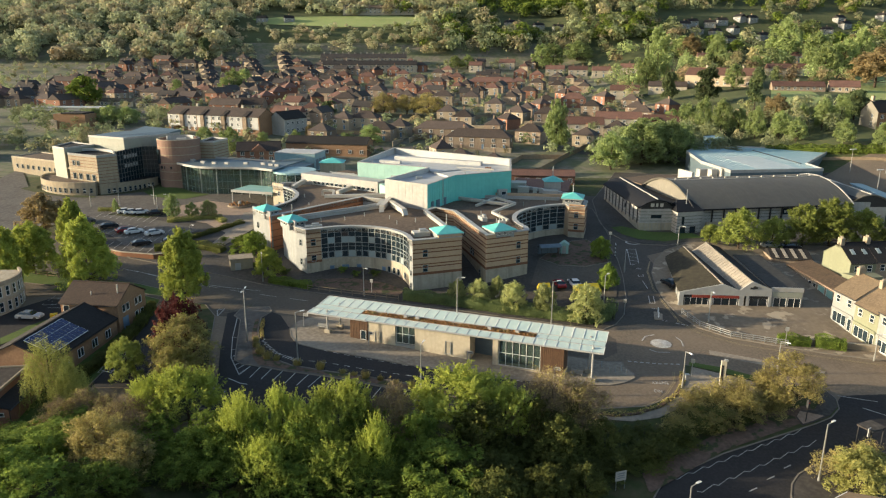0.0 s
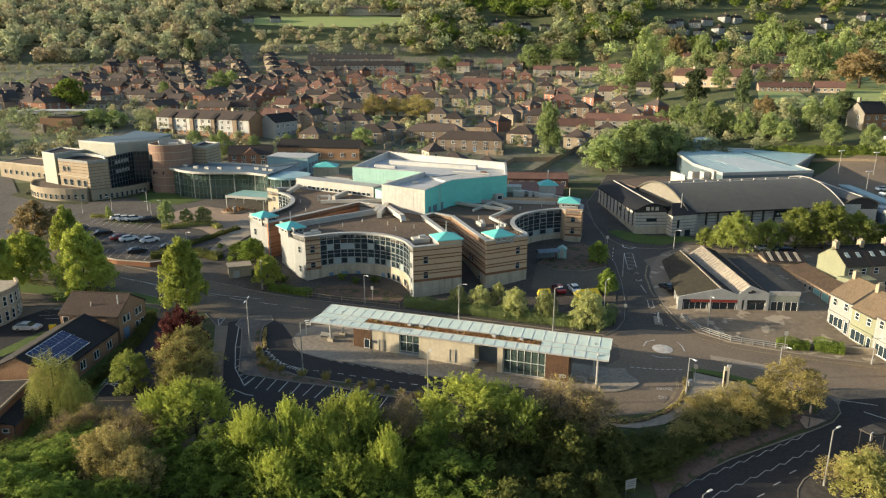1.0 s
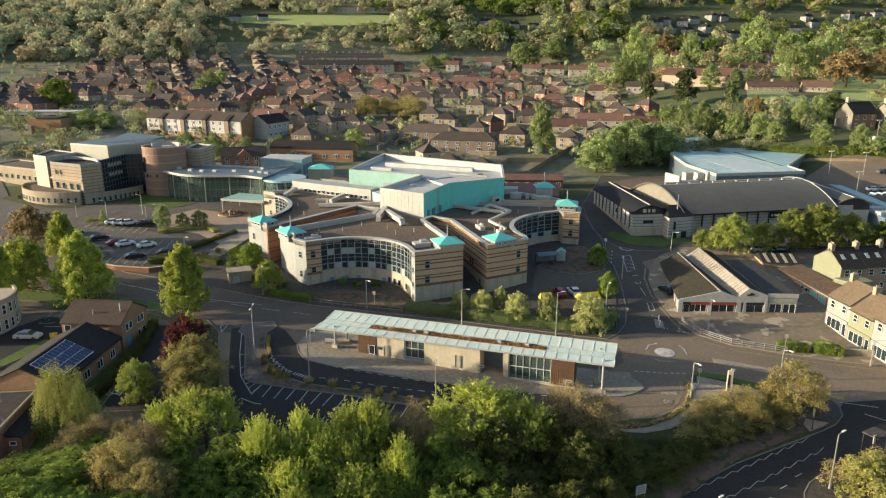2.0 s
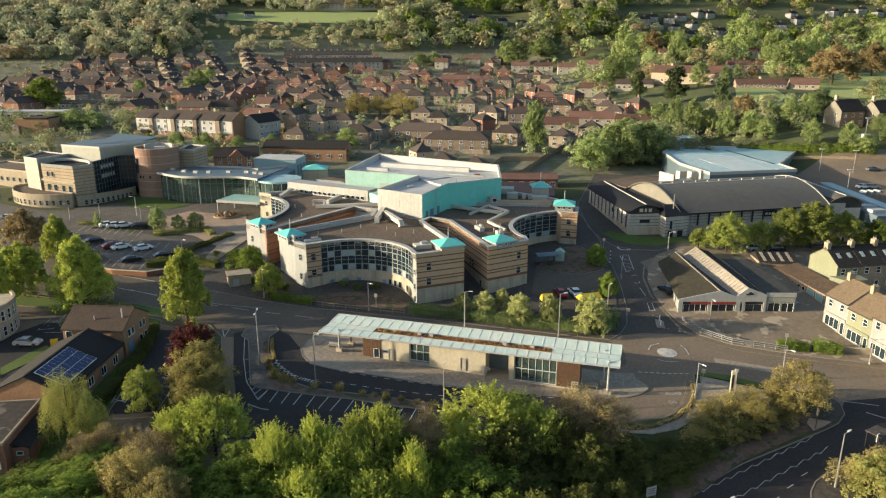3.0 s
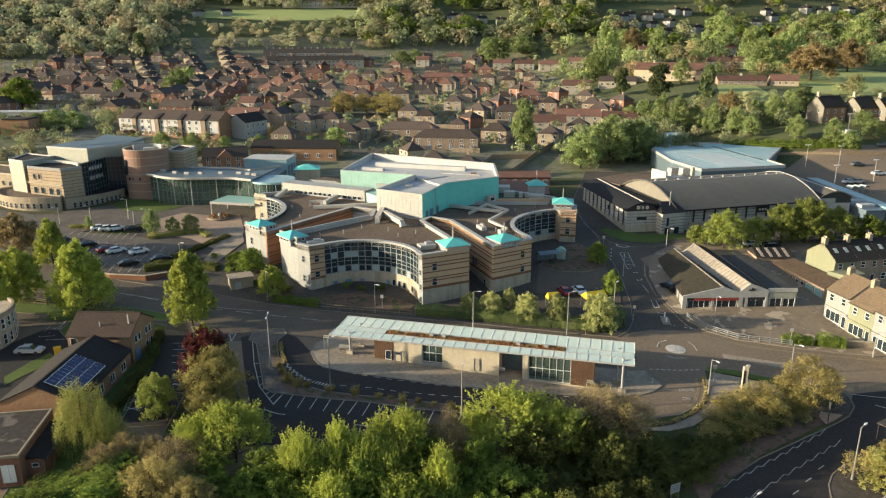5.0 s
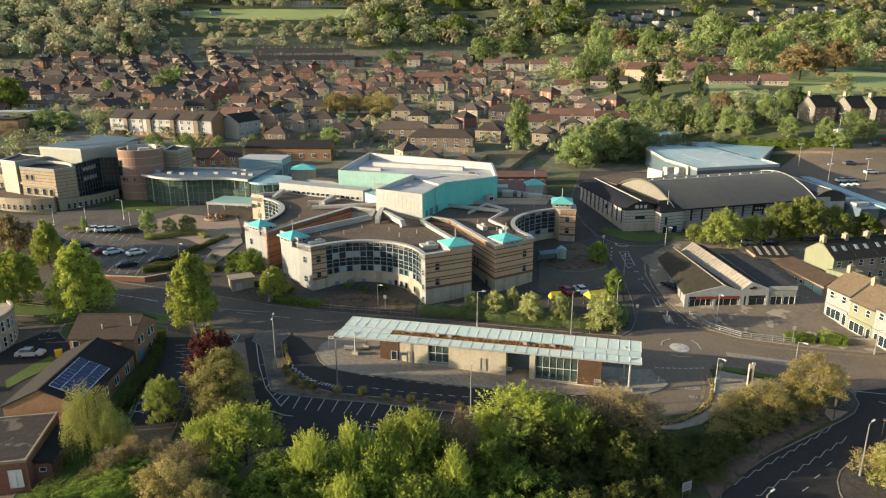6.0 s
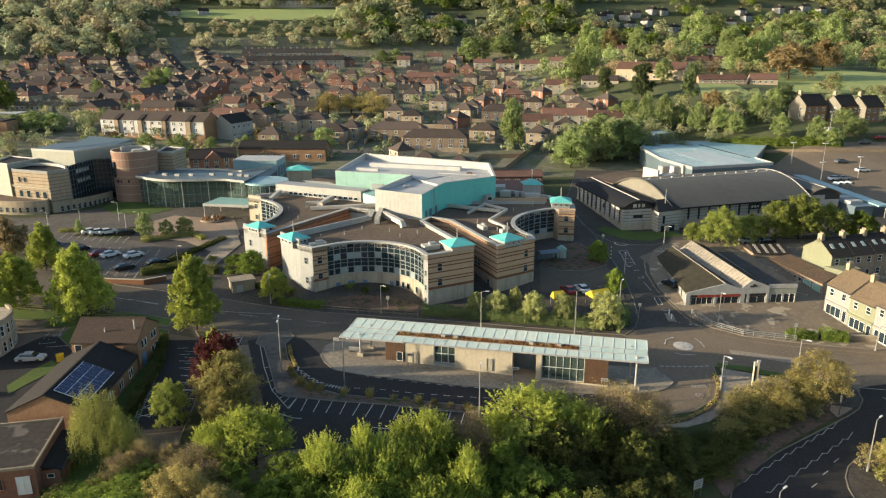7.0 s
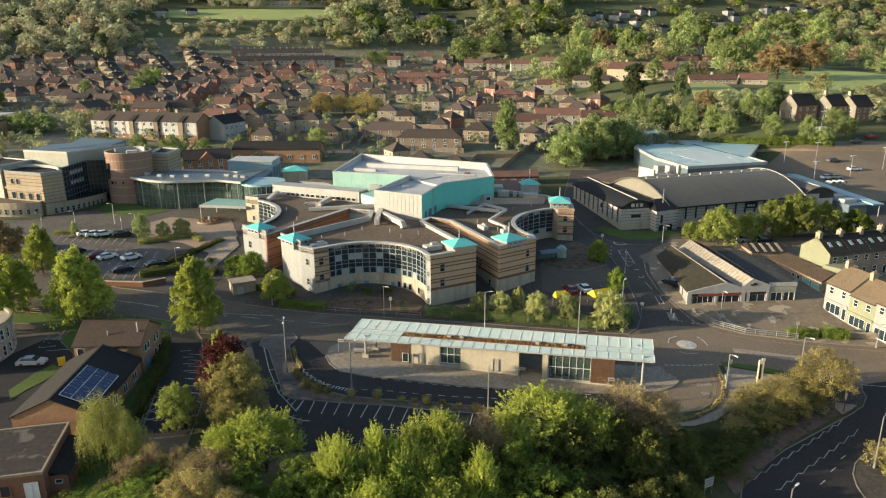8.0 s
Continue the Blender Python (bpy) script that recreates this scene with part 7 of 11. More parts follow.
for i in range(1, 17):
    facade(cv, LOWC[i - 1], LOWC[i], [8.2], [0.8], window_mesh(0.8, 1.4, 1, 2, M_FRAME_G), 0.04)
LOWD = arc3((-103.4, 206.6), (-96.6, 212.4), (-91.6, 221.0), 12)
part("wall", Shape().prism(LOWD + [(-96, 224), (-103, 214)], 5.5, 9.5), M_SAND, cv, "curved single-storey front", world=True)
part("roof", Shape().prism([(x + 0.2, y + 0.3) for x, y in LOWD] + [(-96, 223.6), (-102.6, 214)], 9.5, 9.6), M_SLATE, cv, "dark curved roof", world=True)
part("parapet", Shape().run(LOWD, 9.4, 9.8, 0.3), M_SAND, cv, world=True)
for i in range(2, 12):
    facade(cv, LOWD[i - 1], LOWD[i], [7.6], [0.8], window_mesh(0.8, 1.4, 1, 2, M_FRAME_G), 0.04)
MIDC = [(-115.4, 213.3), (-103.5, 206.9), (-99.4, 210.8), (-99.6, 219), (-110, 225), (-119, 221)]
stone_block(MIDC, 6, 17.9, M_SLATE, 0.6, label="three-storey banded front", rim=M_PALE_STONE)
facade(cv, MIDC[0], MIDC[1], [11.6], [2.4, 5.2, 8.6, 11.4], window_mesh(1.5, 1.9, 1, 1, M_FRAME_G), 0.06)
facade(cv, MIDC[0], MIDC[1], [15.6], [2.6, 4.6], window_mesh(1.1, 1.5, 1, 1, M_FRAME_G), 0.06)
part("ledge", Shape().run([MIDC[5], MIDC[0], MIDC[1]], 13.5, 13.8, 0.9), M_CREAM, cv, "projecting stone ledge", world=True)
part("swept_coping", Shape().run(arc3((-119, 219), (-109, 219.5), (-100.2, 211.6), 12), 18.2, 19.0, 0.5), M_WHITE, cv, "white swept roof coping", world=True)
stone_block([(-123, 219), (-117, 214.6), (-112, 224), (-123, 231)], 6, 19.4, M_SLATE, 0.4, 0, "pale rendered stair block", M_GREYGREEN, M_WHITE)
stone_block([(-150, 241), (-126, 228), (-121, 238), (-146, 252)], 6, 13.2, M_ROOF_FELT, 0.4, 0, "low stone wing with a brown roof", M_SAND, M_CREAM)
facade(cv, (-150, 241), (-126, 228), [10.4], [3, 6, 9, 12, 15, 18, 21, 24], window_mesh(1.2, 1.4, 1, 1, M_FRAME_G), 0.06)
# dark glazed middle with its own grid
DG = [(-99.4, 211.2), (-96.6, 222.9), (-89.5, 223.6)]
part("glazed_wall", Shape().run(DG, 6, 19.2, 0.4, shift=0.2), M_GLASS, cv, "dark glazed wall", world=True)
grid = Shape()
for a, b, n in ((DG[0], DG[1], 9), (DG[1], DG[2], 6)):
    a, b = Vector(a), Vector(b)
    s = Vector((b.y - a.y, a.x - b.x)).normalized() * 0.12
    for k in range(n + 1):
        p = a.lerp(b, k / n) + s
        grid.bar((p.x, p.y, 9), (p.x, p.y, 19.2), 0.09)
    for z in (10.8, 12.2, 13.6, 15.0, 16.4, 17.8, 19.1):
        grid.bar((a.x + s.x, a.y + s.y, z), (b.x + s.x, b.y + s.y, z), 0.09)
part("glazing_grid", grid, M_FRAME_D, cv, "dark grey glazing grid", world=True)
pane_me = Shape().box(0, 0, -0.5, 0.5, 1.0, 0.06).mesh("lit_pane", M_FRAME_G)
for k in range(2, 7):
    for z in (14.3, 17.1):
        p = Vector(DG[0]).lerp(Vector(DG[1]), (k + 0.5) / 9)
        ob = new("blind", pane_me)
        ob.parent = cv
        ob.matrix_basis = Matrix.Translation(-Vector(ORIGIN[cv.name])) @ pose(p.x + 0.28, p.y - 0.05, z, 0, 0, 76)
UP = [(-114.6, 225.9), (-100.1, 218.7), (-96.4, 223.4), (-88.5, 235.3), (-103.7, 243.6), (-112, 238)]
part("upper_block", Shape().prism(UP, 16, 22.0), M_GREYGREEN, cv, "pale grey-green top storey", world=True)
part("upper_roof", Shape().prism([(x * 1.0, y) for x, y in UP], 22.0, 22.25), M_SHEET_BLUE, cv, "blue-grey metal roof", world=True)
part("upper_roof", Shape().add([(-105.5, 227, 22.3), (-92.4, 229.6, 22.3), (-88.2, 235.6, 23.3), (-103.7, 244.2, 23.6), (-105.5, 227, 22.0), (-92.4, 229.6, 22.0), (-88.2, 235.6, 22.0), (-103.7, 244.2, 22.0)], [(0, 1, 2, 3), (7, 6, 5, 4), (0, 4, 5, 1), (1, 5, 6, 2), (2, 6, 7, 3), (3, 7, 4, 0)]), M_SHEET_BLUE, cv, "tilted blue-grey metal roof", world=True)
part("roof_edge", Shape().run(UP[:4], 21.9, 22.5, 0.2), M_WHITE, cv, "thin white roof edge", world=True)
DX, DY, DR = -84.2, 222.2, 6.5
drum = [(DX + DR * math.cos(k * math.tau / 40), DY + DR * math.sin(k * math.tau / 40)) for k in range(40)]
M_DRUM = mat("rose_brick", (0.238, 0.15, 0.114), (0.20, 0.128, 0.098), (0.275, 0.176, 0.136), 0.9, scale=0.3, fine=2.5)
part("round_tower", Shape().prism(drum, 6, 20.8), M_DRUM, cv, "rose brick drum tower", world=True)
part("tower_parapet", Shape().run(drum, 20.7, 21.9, 0.4, True, 0.2), M_DRUM, cv, world=True)
part("tower_coping", Shape().run(drum, 21.9, 22.05, 0.5, True, 0.2), M_CREAM, cv, world=True)
for z in (9.4, 12.0, 14.6, 17.2, 19.6):
    part("stone_band", Shape().run(drum, z, z + 0.22, 0.14, True, 0.0), M_SAND, cv, world=True)
part("tower_slot", Shape().box(DX - 4.9, DY - 4.6, 14.5, 19.0, 0.9, 0.5, -45), M_GLASS, cv, "tall dark slot window", world=True)
for k in range(4):
    part("tower_window", Shape().box(DX - 4.0 + k * 1.1, DY - 5.3 - (k * 0.35), 13.0, 13.8, 0.5, 0.3, -38 + k * 10), M_GLASS, cv, "small dark window", world=True)
part("tower_plant", Shape().run(arc3((DX - 4, DY + 1), (DX, DY + 4.4), (DX + 4.6, DY + 1), 10), 20.8, 22.6, 0.4), M_WHITE, cv, "white curved plant screen on the tower", world=True)
part("tower_plant", Shape().box(DX + 1, DY, 20.8, 22.0, 3, 2, 20), M_PIPE, cv, "plant on the tower roof", world=True)
stone_block([(-78.6, 224), (-73.5, 223), (-71.5, 232), (-78, 236)], 6, 20.4, M_SLATE, rim=M_WHITE)
# curved glazed hall
HZ = 14.9
RIM = smooth_line([(-82.3, 214.3), (-76, 208.6), (-70.6, 205.8), (-65, 205.4), (-56.6, 205.0), (-52.4, 202.6), (-49.6, 200.8)], 4)
HALL = [(x, y + 2.2) for x, y in RIM]
part("hall_glass", Shape().run(HALL, 6.2, HZ - 0.2, 0.12), M_GLASS_CLEAR, cv, "tall green-tinted glazing", world=True)
gr = Shape()
for x, y in HALL:
    gr.bar((x, y - 0.1, 6), (x, y - 0.1, HZ), 0.09)
for z in (8.4, 10.6, 12.8):
    for a, b in zip(HALL, HALL[1:]):
        gr.bar((a[0], a[1] - 0.1, z), (b[0], b[1] - 0.1, z), 0.07)
part("hall_frame", gr, M_FRAME_D, cv, "grey glazing posts", world=True)
for x, y in HALL[2::4]:
    part("hall_column", Shape().tube((x, y - 0.9, 6), (x, y - 0.9, HZ), 0.1, 0.1, 8), M_WHITE, cv, "slim white column", world=True)
part("hall_roof", Shape().prism(RIM + [(-44, 222), (-52.4, 216), (-60, 220), (-78.7, 225.3), (-84, 222)], HZ, HZ + 0.35), M_SHEET_BLUE, cv, "blue-grey sweeping roof", world=True)
part("roof_rim", Shape().run(RIM, HZ - 0.15, HZ + 0.5, 0.35), M_WHITE, cv, "white curved roof rim", world=True)
part("roof_upstand", Shape().run([(-44, 222), (-52.4, 216), (-60, 220), (-78.7, 225.3)], HZ, HZ + 0.9, 0.3), M_WHITE, cv, world=True)
part("hall_back", Shape().run([(x, y + 8) for x, y in HALL], 6, HZ - 0.1, 0.3), M_STONE, cv, "inner wall of the hall", world=True)
part("hall_floor", Shape().prism(HALL + [(x, y + 8) for x, y in HALL[::-1]], 6.3, 6.6), M_PAVE, cv, world=True)
part("gallery", Shape().prism([(x, y + 2.2) for x, y in HALL] + [(x, y + 7.8) for x, y in HALL[::-1]], 10.0, 10.4), M_GREYGREEN, cv, "pale gallery floor", world=True)
part("gallery", Shape().prism([(x, y + 2.8) for x, y in HALL] + [(x, y + 7.8) for x, y in HALL[::-1]], 12.9, 13.2), M_GREYGREEN, cv, "pale upper gallery floor", world=True)
part("gallery_rail", Shape().run([(x, y + 2.2) for x, y in HALL], 10.4, 11.3, 0.08), M_FRAME_G, cv, "grey gallery balustrade", world=True)
for k in range(2, len(RIM) - 1, 3):
    x, y = RIM[k]
    part("roof_vent", Shape().box(x + 0.5, y + 6.5, HZ + 0.35, HZ + 1.0, 1.4, 0.9, -20), M_WHITE, cv, world=True)
part("rear_roof", Shape().prism([(-70, 226), (-46, 222), (-44, 236), (-66, 244)], 6, 12.0), M_SHEET_BLUE, cv, world=True)
ec = thing("entrance_canopy", -54, 195, 6.3, "flat pale green entrance canopy on white posts", "canopy")
part("roof", Shape().prism([(-60.2, 194.6), (-47.5, 190.5), (-44.5, 197.5), (-57, 203)], 10.2, 10.5), M_TURQ_PALE, ec, world=True)
part("edge", Shape().run([(-60.2, 194.6), (-47.5, 190.5)], 9.9, 10.6, 0.25), M_WHITE, ec, world=True)
for x, y in ((-60, 195), (-57, 202)):
    part("post", Shape().tube((x, y, 6), (x, y, 10.2), 0.18, 0.18, 8), M_WHITE, ec, world=True)

# ---- showroom ----
sr = thing("car_showroom", 56, 136, 1.4, "low white showroom with twin pitched sheet roofs", "showroom")
SF = lambda x, z: (x, 125.2 - (x - 45.6) * 0.07, z)      # a point of the front
SB = lambda x, z: (float(np.interp(x, (45.2, 53.2, 56.3, 58.5, 62.0), (49.8, 54.8, 57.0, 60.2, 63.9))), 149.5 + (x - 45.6) * 0.28, z)  # the same point at the back


def roof_plane(x0, z0, x1, z1, material, name, label="", th=0.12, f0=0.0):
    """A sheet of roof between two lines running from front to back."""
    q = [SF(x0, z0), SF(x1, z1), SB(x1, z1), SB(x0, z0)]
    part(name, Shape().add(q + [(a, b, c - th) for a, b, c in q], [(0, 1, 2, 3), (7, 6, 5, 4), (0, 4, 5, 1), (1, 5, 6, 2), (2, 6, 7, 3), (3, 7, 4, 0)]), material, sr, label, world=True)


roof_plane(45.2, 4.0, 53.2, 5.75, M_ROOF_MOSS, "roof", "mossy grey-brown sheet roof")
# slate-dark colour paints the ridge's shade on this sheet slope
roof_plane(53.2, 5.75, 56.3, 4.5, M_SLATE, "roof", "sheet roof slope, coloured dark for shade")
roof_plane(56.3, 4.5, 58.5, 6.4, M_CORR, "roof", "pale corrugated roof slope")
roof_plane(58.5, 6.4, 62.0, 5.0, M_SLATE, "roof", "dark roof slope")
for k in range(22):
    f = 0.04 + 0.93 * k / 21
    a = Vector(SF(56.4, 4.62)).lerp(Vector(SB(56.4, 4.62)), f)
    b = Vector(SF(58.4, 6.4)).lerp(Vector(SB(58.4, 6.4)), f)
    part("roof_rib", Shape().bar(a, b, 0.1, 0.07), M_CORR, sr, world=True)
part("ridge", Shape().bar(SF(53.2, 5.8), SB(53.2, 5.8), 0.3, 0.12), M_CORR, sr, "pale ridge capping", world=True)
part("ridge", Shape().bar(SF(58.5, 6.45), SB(58.5, 6.45), 0.3, 0.12), M_CORR, sr, "pale ridge capping", world=True)
g = [SF(45.2, 3.65), SF(62.2, 3.65), SF(62.2, 5.1), SF(58.5, 6.55), SF(56.3, 4.75), SF(53.2, 5.9), SF(45.2, 4.15)]
part("gable_fascia", Shape().add([(x, y - 0.35, z) for x, y, z in g] + [(x, y - 0.12, z) for x, y, z in g], [(0, 1, 2, 3, 4, 5, 6), (13, 12, 11, 10, 9, 8, 7)] + [(i, 7 + i, 7 + (i + 1) % 7, (i + 1) % 7) for i in range(7)]), M_WHITE, sr, "white gable fascia", world=True)
part("side_wall", Shape().run([SB(45.6, 0)[:2], SF(45.6, 0)[:2]], 0.6, 3.8, 0.25), M_WHITE_RENDER, sr, "white side wall", world=True)
part("side_wall", Shape().run([SF(62.0, 0)[:2], SB(62.0, 0)[:2]], 0.6, 5.0, 0.25), M_BROWNBRICK, sr, world=True)
part("rear_wall", Shape().run([SB(62.0, 0)[:2], SB(45.6, 0)[:2]], 0.6, 4.0, 0.25), M_BROWNBRICK, sr, world=True)
# no room behind: a black sheet paints the showroom's inner darkness
part("back_room", Shape().run([(46, 128.6), (61.8, 127.4)], 0.8, 3.6, 0.2), M_BLACK, sr, "black sheet for the unlit showroom interior", world=True)
for x in (45.6, 51.2, 56.8, 57.9, 62.0):
    p = SF(x, 0)
    part("pier", Shape().box(p[0], p[1] - 0.2, 0.6, 3.66, 0.9 if x in (45.6, 56.8) else 0.5, 0.4, -4), M_WHITE, sr, "white pier", world=True)
part("red_fascia", Shape().add([SF(47.6, 3.12), SF(56.3, 3.12), SF(56.3, 3.6), SF(47.6, 3.6)] + [(a, b - 0.42, c) for a, b, c in (SF(47.6, 3.12), SF(56.3, 3.12), SF(56.3, 3.6), SF(47.6, 3.6))], [(7, 6, 5, 4), (0, 1, 2, 3), (0, 4, 5, 1), (1, 5, 6, 2), (2, 6, 7, 3), (3, 7, 4, 0)]), M_RED_SIGN, sr, "long red sign board", world=True)
for x0, w0, n in ((48.5, 4.4, 4), (53.9, 4.4, 3), (59.95, 3.3, 2)):
    p = SF(x0, 0)
    window(sr, p[0], p[1] - 0.1, 1.95, -4, window_mesh(w0, 2.2, n, 1, M_FRAME_W), world=True)
    part("shop_fascia", Shape().box(p[0], p[1] - 0.16, 3.05, 3.68, w0 + 0.2, 0.14, -4), M_BLACK, sr, "black fascia band", world=True)
for dx, dz, w in ((0, 0.0, 0.9), (0.35, 0.28, 0.5), (0.7, 0.1, 0.5)):
    p = SF(58.6 + dx, 5.0 + dz)
    part("emblem", Shape().box(p[0], p[1] - 0.4, p[2], p[2] + 0.35, w, 0.05, -4), M_BLACK, sr, "dark emblem shape", world=True)
ex = [(62.3, 124.0), (68.0, 123.4), (70.2, 146.0), (64.4, 147.5)]
part("extension", Shape().prism(ex, 0.6, 4.9), M_WHITE_RENDER, sr, "flat-roofed white extension", world=True)
part("extension_roof", Shape().prism([(x, y + 0.3) for x, y in ex], 4.9, 5.05), M_FELT_GREY, sr, "dark flat roof", world=True)
part("extension_parapet", Shape().run(ex[:2], 4.6, 5.4, 0.3), M_WHITE, sr, world=True)
for x in (63.9, 66.5):
    window(sr, x, 123.92 - (x - 62.3) * 0.105, 2.3, -6, window_mesh(2.3, 2.1, 2, 1, M_FRAME_W), world=True)
part("extension_fascia", Shape().run([(62.5, 123.88), (67.8, 123.32)], 3.5, 4.5, 0.12), M_GREYGREEN, sr, "grey sign panel", world=True)

# sheds behind
sd = thing("brick_shed", 76, 140, 3.0, "old brick shed with a rusty brown roof", "shed")
P0 = [(74.6, 143.0), (75.6, 126.0), (79.2, 127.6), (79.2, 143.0)]
# brick walls in a darker stone colour to paint the showroom's shadow
part("wall", Shape().prism(P0, 0.8, 4.1), M_STONEWALL, sd, world=True)
v = [(74.3, 143.3, 4.2), (75.3, 125.7, 4.2), (79.5, 127.4, 5.2), (79.4, 143.3, 5.2)]
part("roof", Shape().add(v + [(a, b, c - 0.2) for a, b, c in v], [(0, 1, 2, 3), (7, 6, 5, 4), (0, 4, 5, 1), (1, 5, 6, 2), (2, 6, 7, 3), (3, 7, 4, 0)]), M_RUST_ROOF, sd, "rusty brown sheet roof", world=True)
facade(sd, P0[0], P0[1], [2.5], [1.6, 4.4, 6.6, 8.6, 10.2], window_mesh(1.0, 1.6, 1, 1, M_FRAME_W))
facade(sd, P0[0], P0[1], [2.4], [12.6, 15.4], window_mesh(2.2, 2.2, 1, 1, M_FRAME_W, M_TURQ_PALE))
sd = thing("slate_shed", 72, 148, 3.5, "dark slate-roofed shed with pale skylights", "shed")
part("wall", Shape().prism([(72.4, 145.7), (80, 144.5), (81, 151), (73.2, 152)], 2.5, 4.8), M_STONEWALL, sd, world=True)
v = [(72.0, 145.3, 4.8), (80.4, 144.0, 4.8), (81.0, 148.0, 6.2), (72.6, 149.2, 6.2), (73.2, 152.6, 4.8), (81.6, 151.4, 4.8)]
part("roof", Shape().add(v, [(0, 1, 2, 3), (3, 2, 5, 4), (0, 3, 4), (1, 5, 2), (0, 4, 5, 1)]), M_SLATE, sd, "dark slate roof", world=True)
for k in range(4):
    x = 73.4 + 1.9 * k
    part("skylight", Shape().bar((x, 145.5 - 0.25 * k, 5.0), (x + 0.2, 148.7 - 0.25 * k, 6.2), 0.7, 0.06), M_CORR, sd, "pale roof-light strip", world=True)

# ---- terraces beside the forecourt ----
def terrace_house(x, y, yaw, w, d, eave, ridge, wall_mat, roof_mat, label, shop=False, group=""):
    """Two-storey terraced house, front to -y before turning."""
    h = thing("terraced_house", x, y, land(x, y) - 0.3, label, "house", yaw, group=group)
    z0 = -1.0
    sh = Shape().box(0, d / 2, z0, eave, w, d)
    part("wall", sh, wall_mat, h)
    for s in (-1, 1):
        part("gable", Shape().add([(s * w / 2, 0, eave), (s * w / 2, d, eave), (s * w / 2, d / 2, ridge), (s * (w / 2 - 0.25), 0, eave), (s * (w / 2 - 0.25), d, eave), (s * (w / 2 - 0.25), d / 2, ridge)], [(0, 1, 2), (5, 4, 3), (0, 3, 4, 1), (1, 4, 5, 2), (2, 5, 3, 0)]), wall_mat, h)
    for a, b in ((-0.35, d / 2), (d + 0.35, d / 2)):
        q = [(-w / 2, a, eave - 0.2), (w / 2, a, eave - 0.2), (w / 2, b, ridge + 0.05), (-w / 2, b, ridge + 0.05)]
        part("roof", Shape().add(q + [(i, j, k - 0.18) for i, j, k in q], [(0, 1, 2, 3), (7, 6, 5, 4), (0, 4, 5, 1), (1, 5, 6, 2), (2, 6, 7, 3), (3, 7, 4, 0)]), roof_mat, h)
    part("ridge", Shape().bar((-w / 2, d / 2, ridge + 0.1), (w / 2, d / 2, ridge + 0.1), 0.3, 0.12), roof_mat, h)
    ch = part("chimney", Shape().box(-w / 2 + 0.4, d / 2, ridge - 0.8, ridge + 1.1, 0.8, 1.2), M_SAND, h)
    for k in (-0.35, 0.0, 0.35):
        part("chimney_pot", Shape().tube((-w / 2 + 0.4, d / 2 + k, ridge + 1.1), (-w / 2 + 0.4, d / 2 + k, ridge + 1.45), 0.12, 0.10, 8), M_CREAM, ch)
    if roof_mat is M_SLATE:
        for k in (-w / 5, w / 4):
            up = (ridge - eave) / (d / 2)
            q = [(k - 0.4, 1.6, eave + up * 1.6), (k + 0.4, 1.6, eave + up * 1.6), (k + 0.4, 2.7, eave + up * 2.7), (k - 0.4, 2.7, eave + up * 2.7)]
            part("skylight", Shape().add([(i, j, z + 0.12) for i, j, z in q] + q, [(0, 1, 2, 3), (0, 4, 5, 1), (1, 5, 6, 2), (2, 6, 7, 3), (3, 7, 4, 0)]), M_BLIND, h, "pale skylight")
    me = window_mesh(1.0, 1.3, 1, 2)
    for k in (-w / 4, w / 4):
        window(h, k, -0.04, eave - 1.4, 0, me)
        window(h, k, d + 0.04, eave - 1.6, 180, me)
    if shop:
        window(h, -0.6, -0.05, 1.7, 0, window_mesh(w * 0.6, 1.9, 3, 1))
        window(h, w * 0.36, -0.05, 1.5, 0, window_mesh(0.9, 2.2, 1, 1, M_FRAME_W), "door")
        part("shop_fascia", Shape().box(0, -0.12, 2.8, 3.3, w * 0.95, 0.2), wall_mat, h)
    else:
        window(h, -w / 4, -0.04, 1.9, 0, window_mesh(1.1, 1.4, 1, 2))
        window(h, w / 4, -0.04, 1.5, 0, window_mesh(0.9, 2.0, 1, 1), "door")
    part("gutter", Shape().bar((-w / 2, -0.38, eave - 0.25), (w / 2, -0.38, eave - 0.25), 0.12, 0.12), M_BLACK, h)
    return h


for k, (w, wm, rm, lab) in enumerate(((6.0, M_WHITE_RENDER, M_TILE_TAN, "white rendered shop house with a tan tiled roof"), (5.8, M_YELLOW_RENDER, M_TILE_TAN, "pale yellow shop house with a tan tiled roof"), (5.6, M_WHITE_RENDER, M_TILE_TAN, "tall white rendered house at the terrace end"), (5.6, M_BUFFWALL, M_SLATE, "buff terraced house with a slate roof"))):
    y0 = 116.2 - sum((6.0, 5.8, 5.6, 5.6)[:k]) - w / 2 + 3.0
    terrace_house(71.55 + k * 0.55, y0, -84.5, w, 8.5, 6.6 + (0.8 if k == 2 else 0), 9.4 + (0.8 if k == 2 else 0), wm, rm, lab, True, "terrace by the forecourt")
for k in range(8):
    terrace_house(83.6 + k * 5.5, 131.6 + k * 0.6, 6, 5.5, 8.5, 6.2, 9.0, M_YELLOW_RENDER if k == 0 else M_STONEWALL, M_SLATE, "terraced house with a yellow gable and slate roof" if k == 0 else "dark stone terraced house with a slate roof", False, "slate terrace")
sh = Shape().prism([(79.4, 131.2), (81.2, 127.8), (86.0, 128.6), (86.0, 131.6)], 0.8, 6.0)
part("wall", sh, M_YELLOW_RENDER, thing("lean_to", 83, 130, 1.2, "yellow rendered rear outshot", "extension"), world=True)
wallx = thing("boundary_wall", 66, 107, 0.3, "low stone wall beside clipped bushes", "wall")
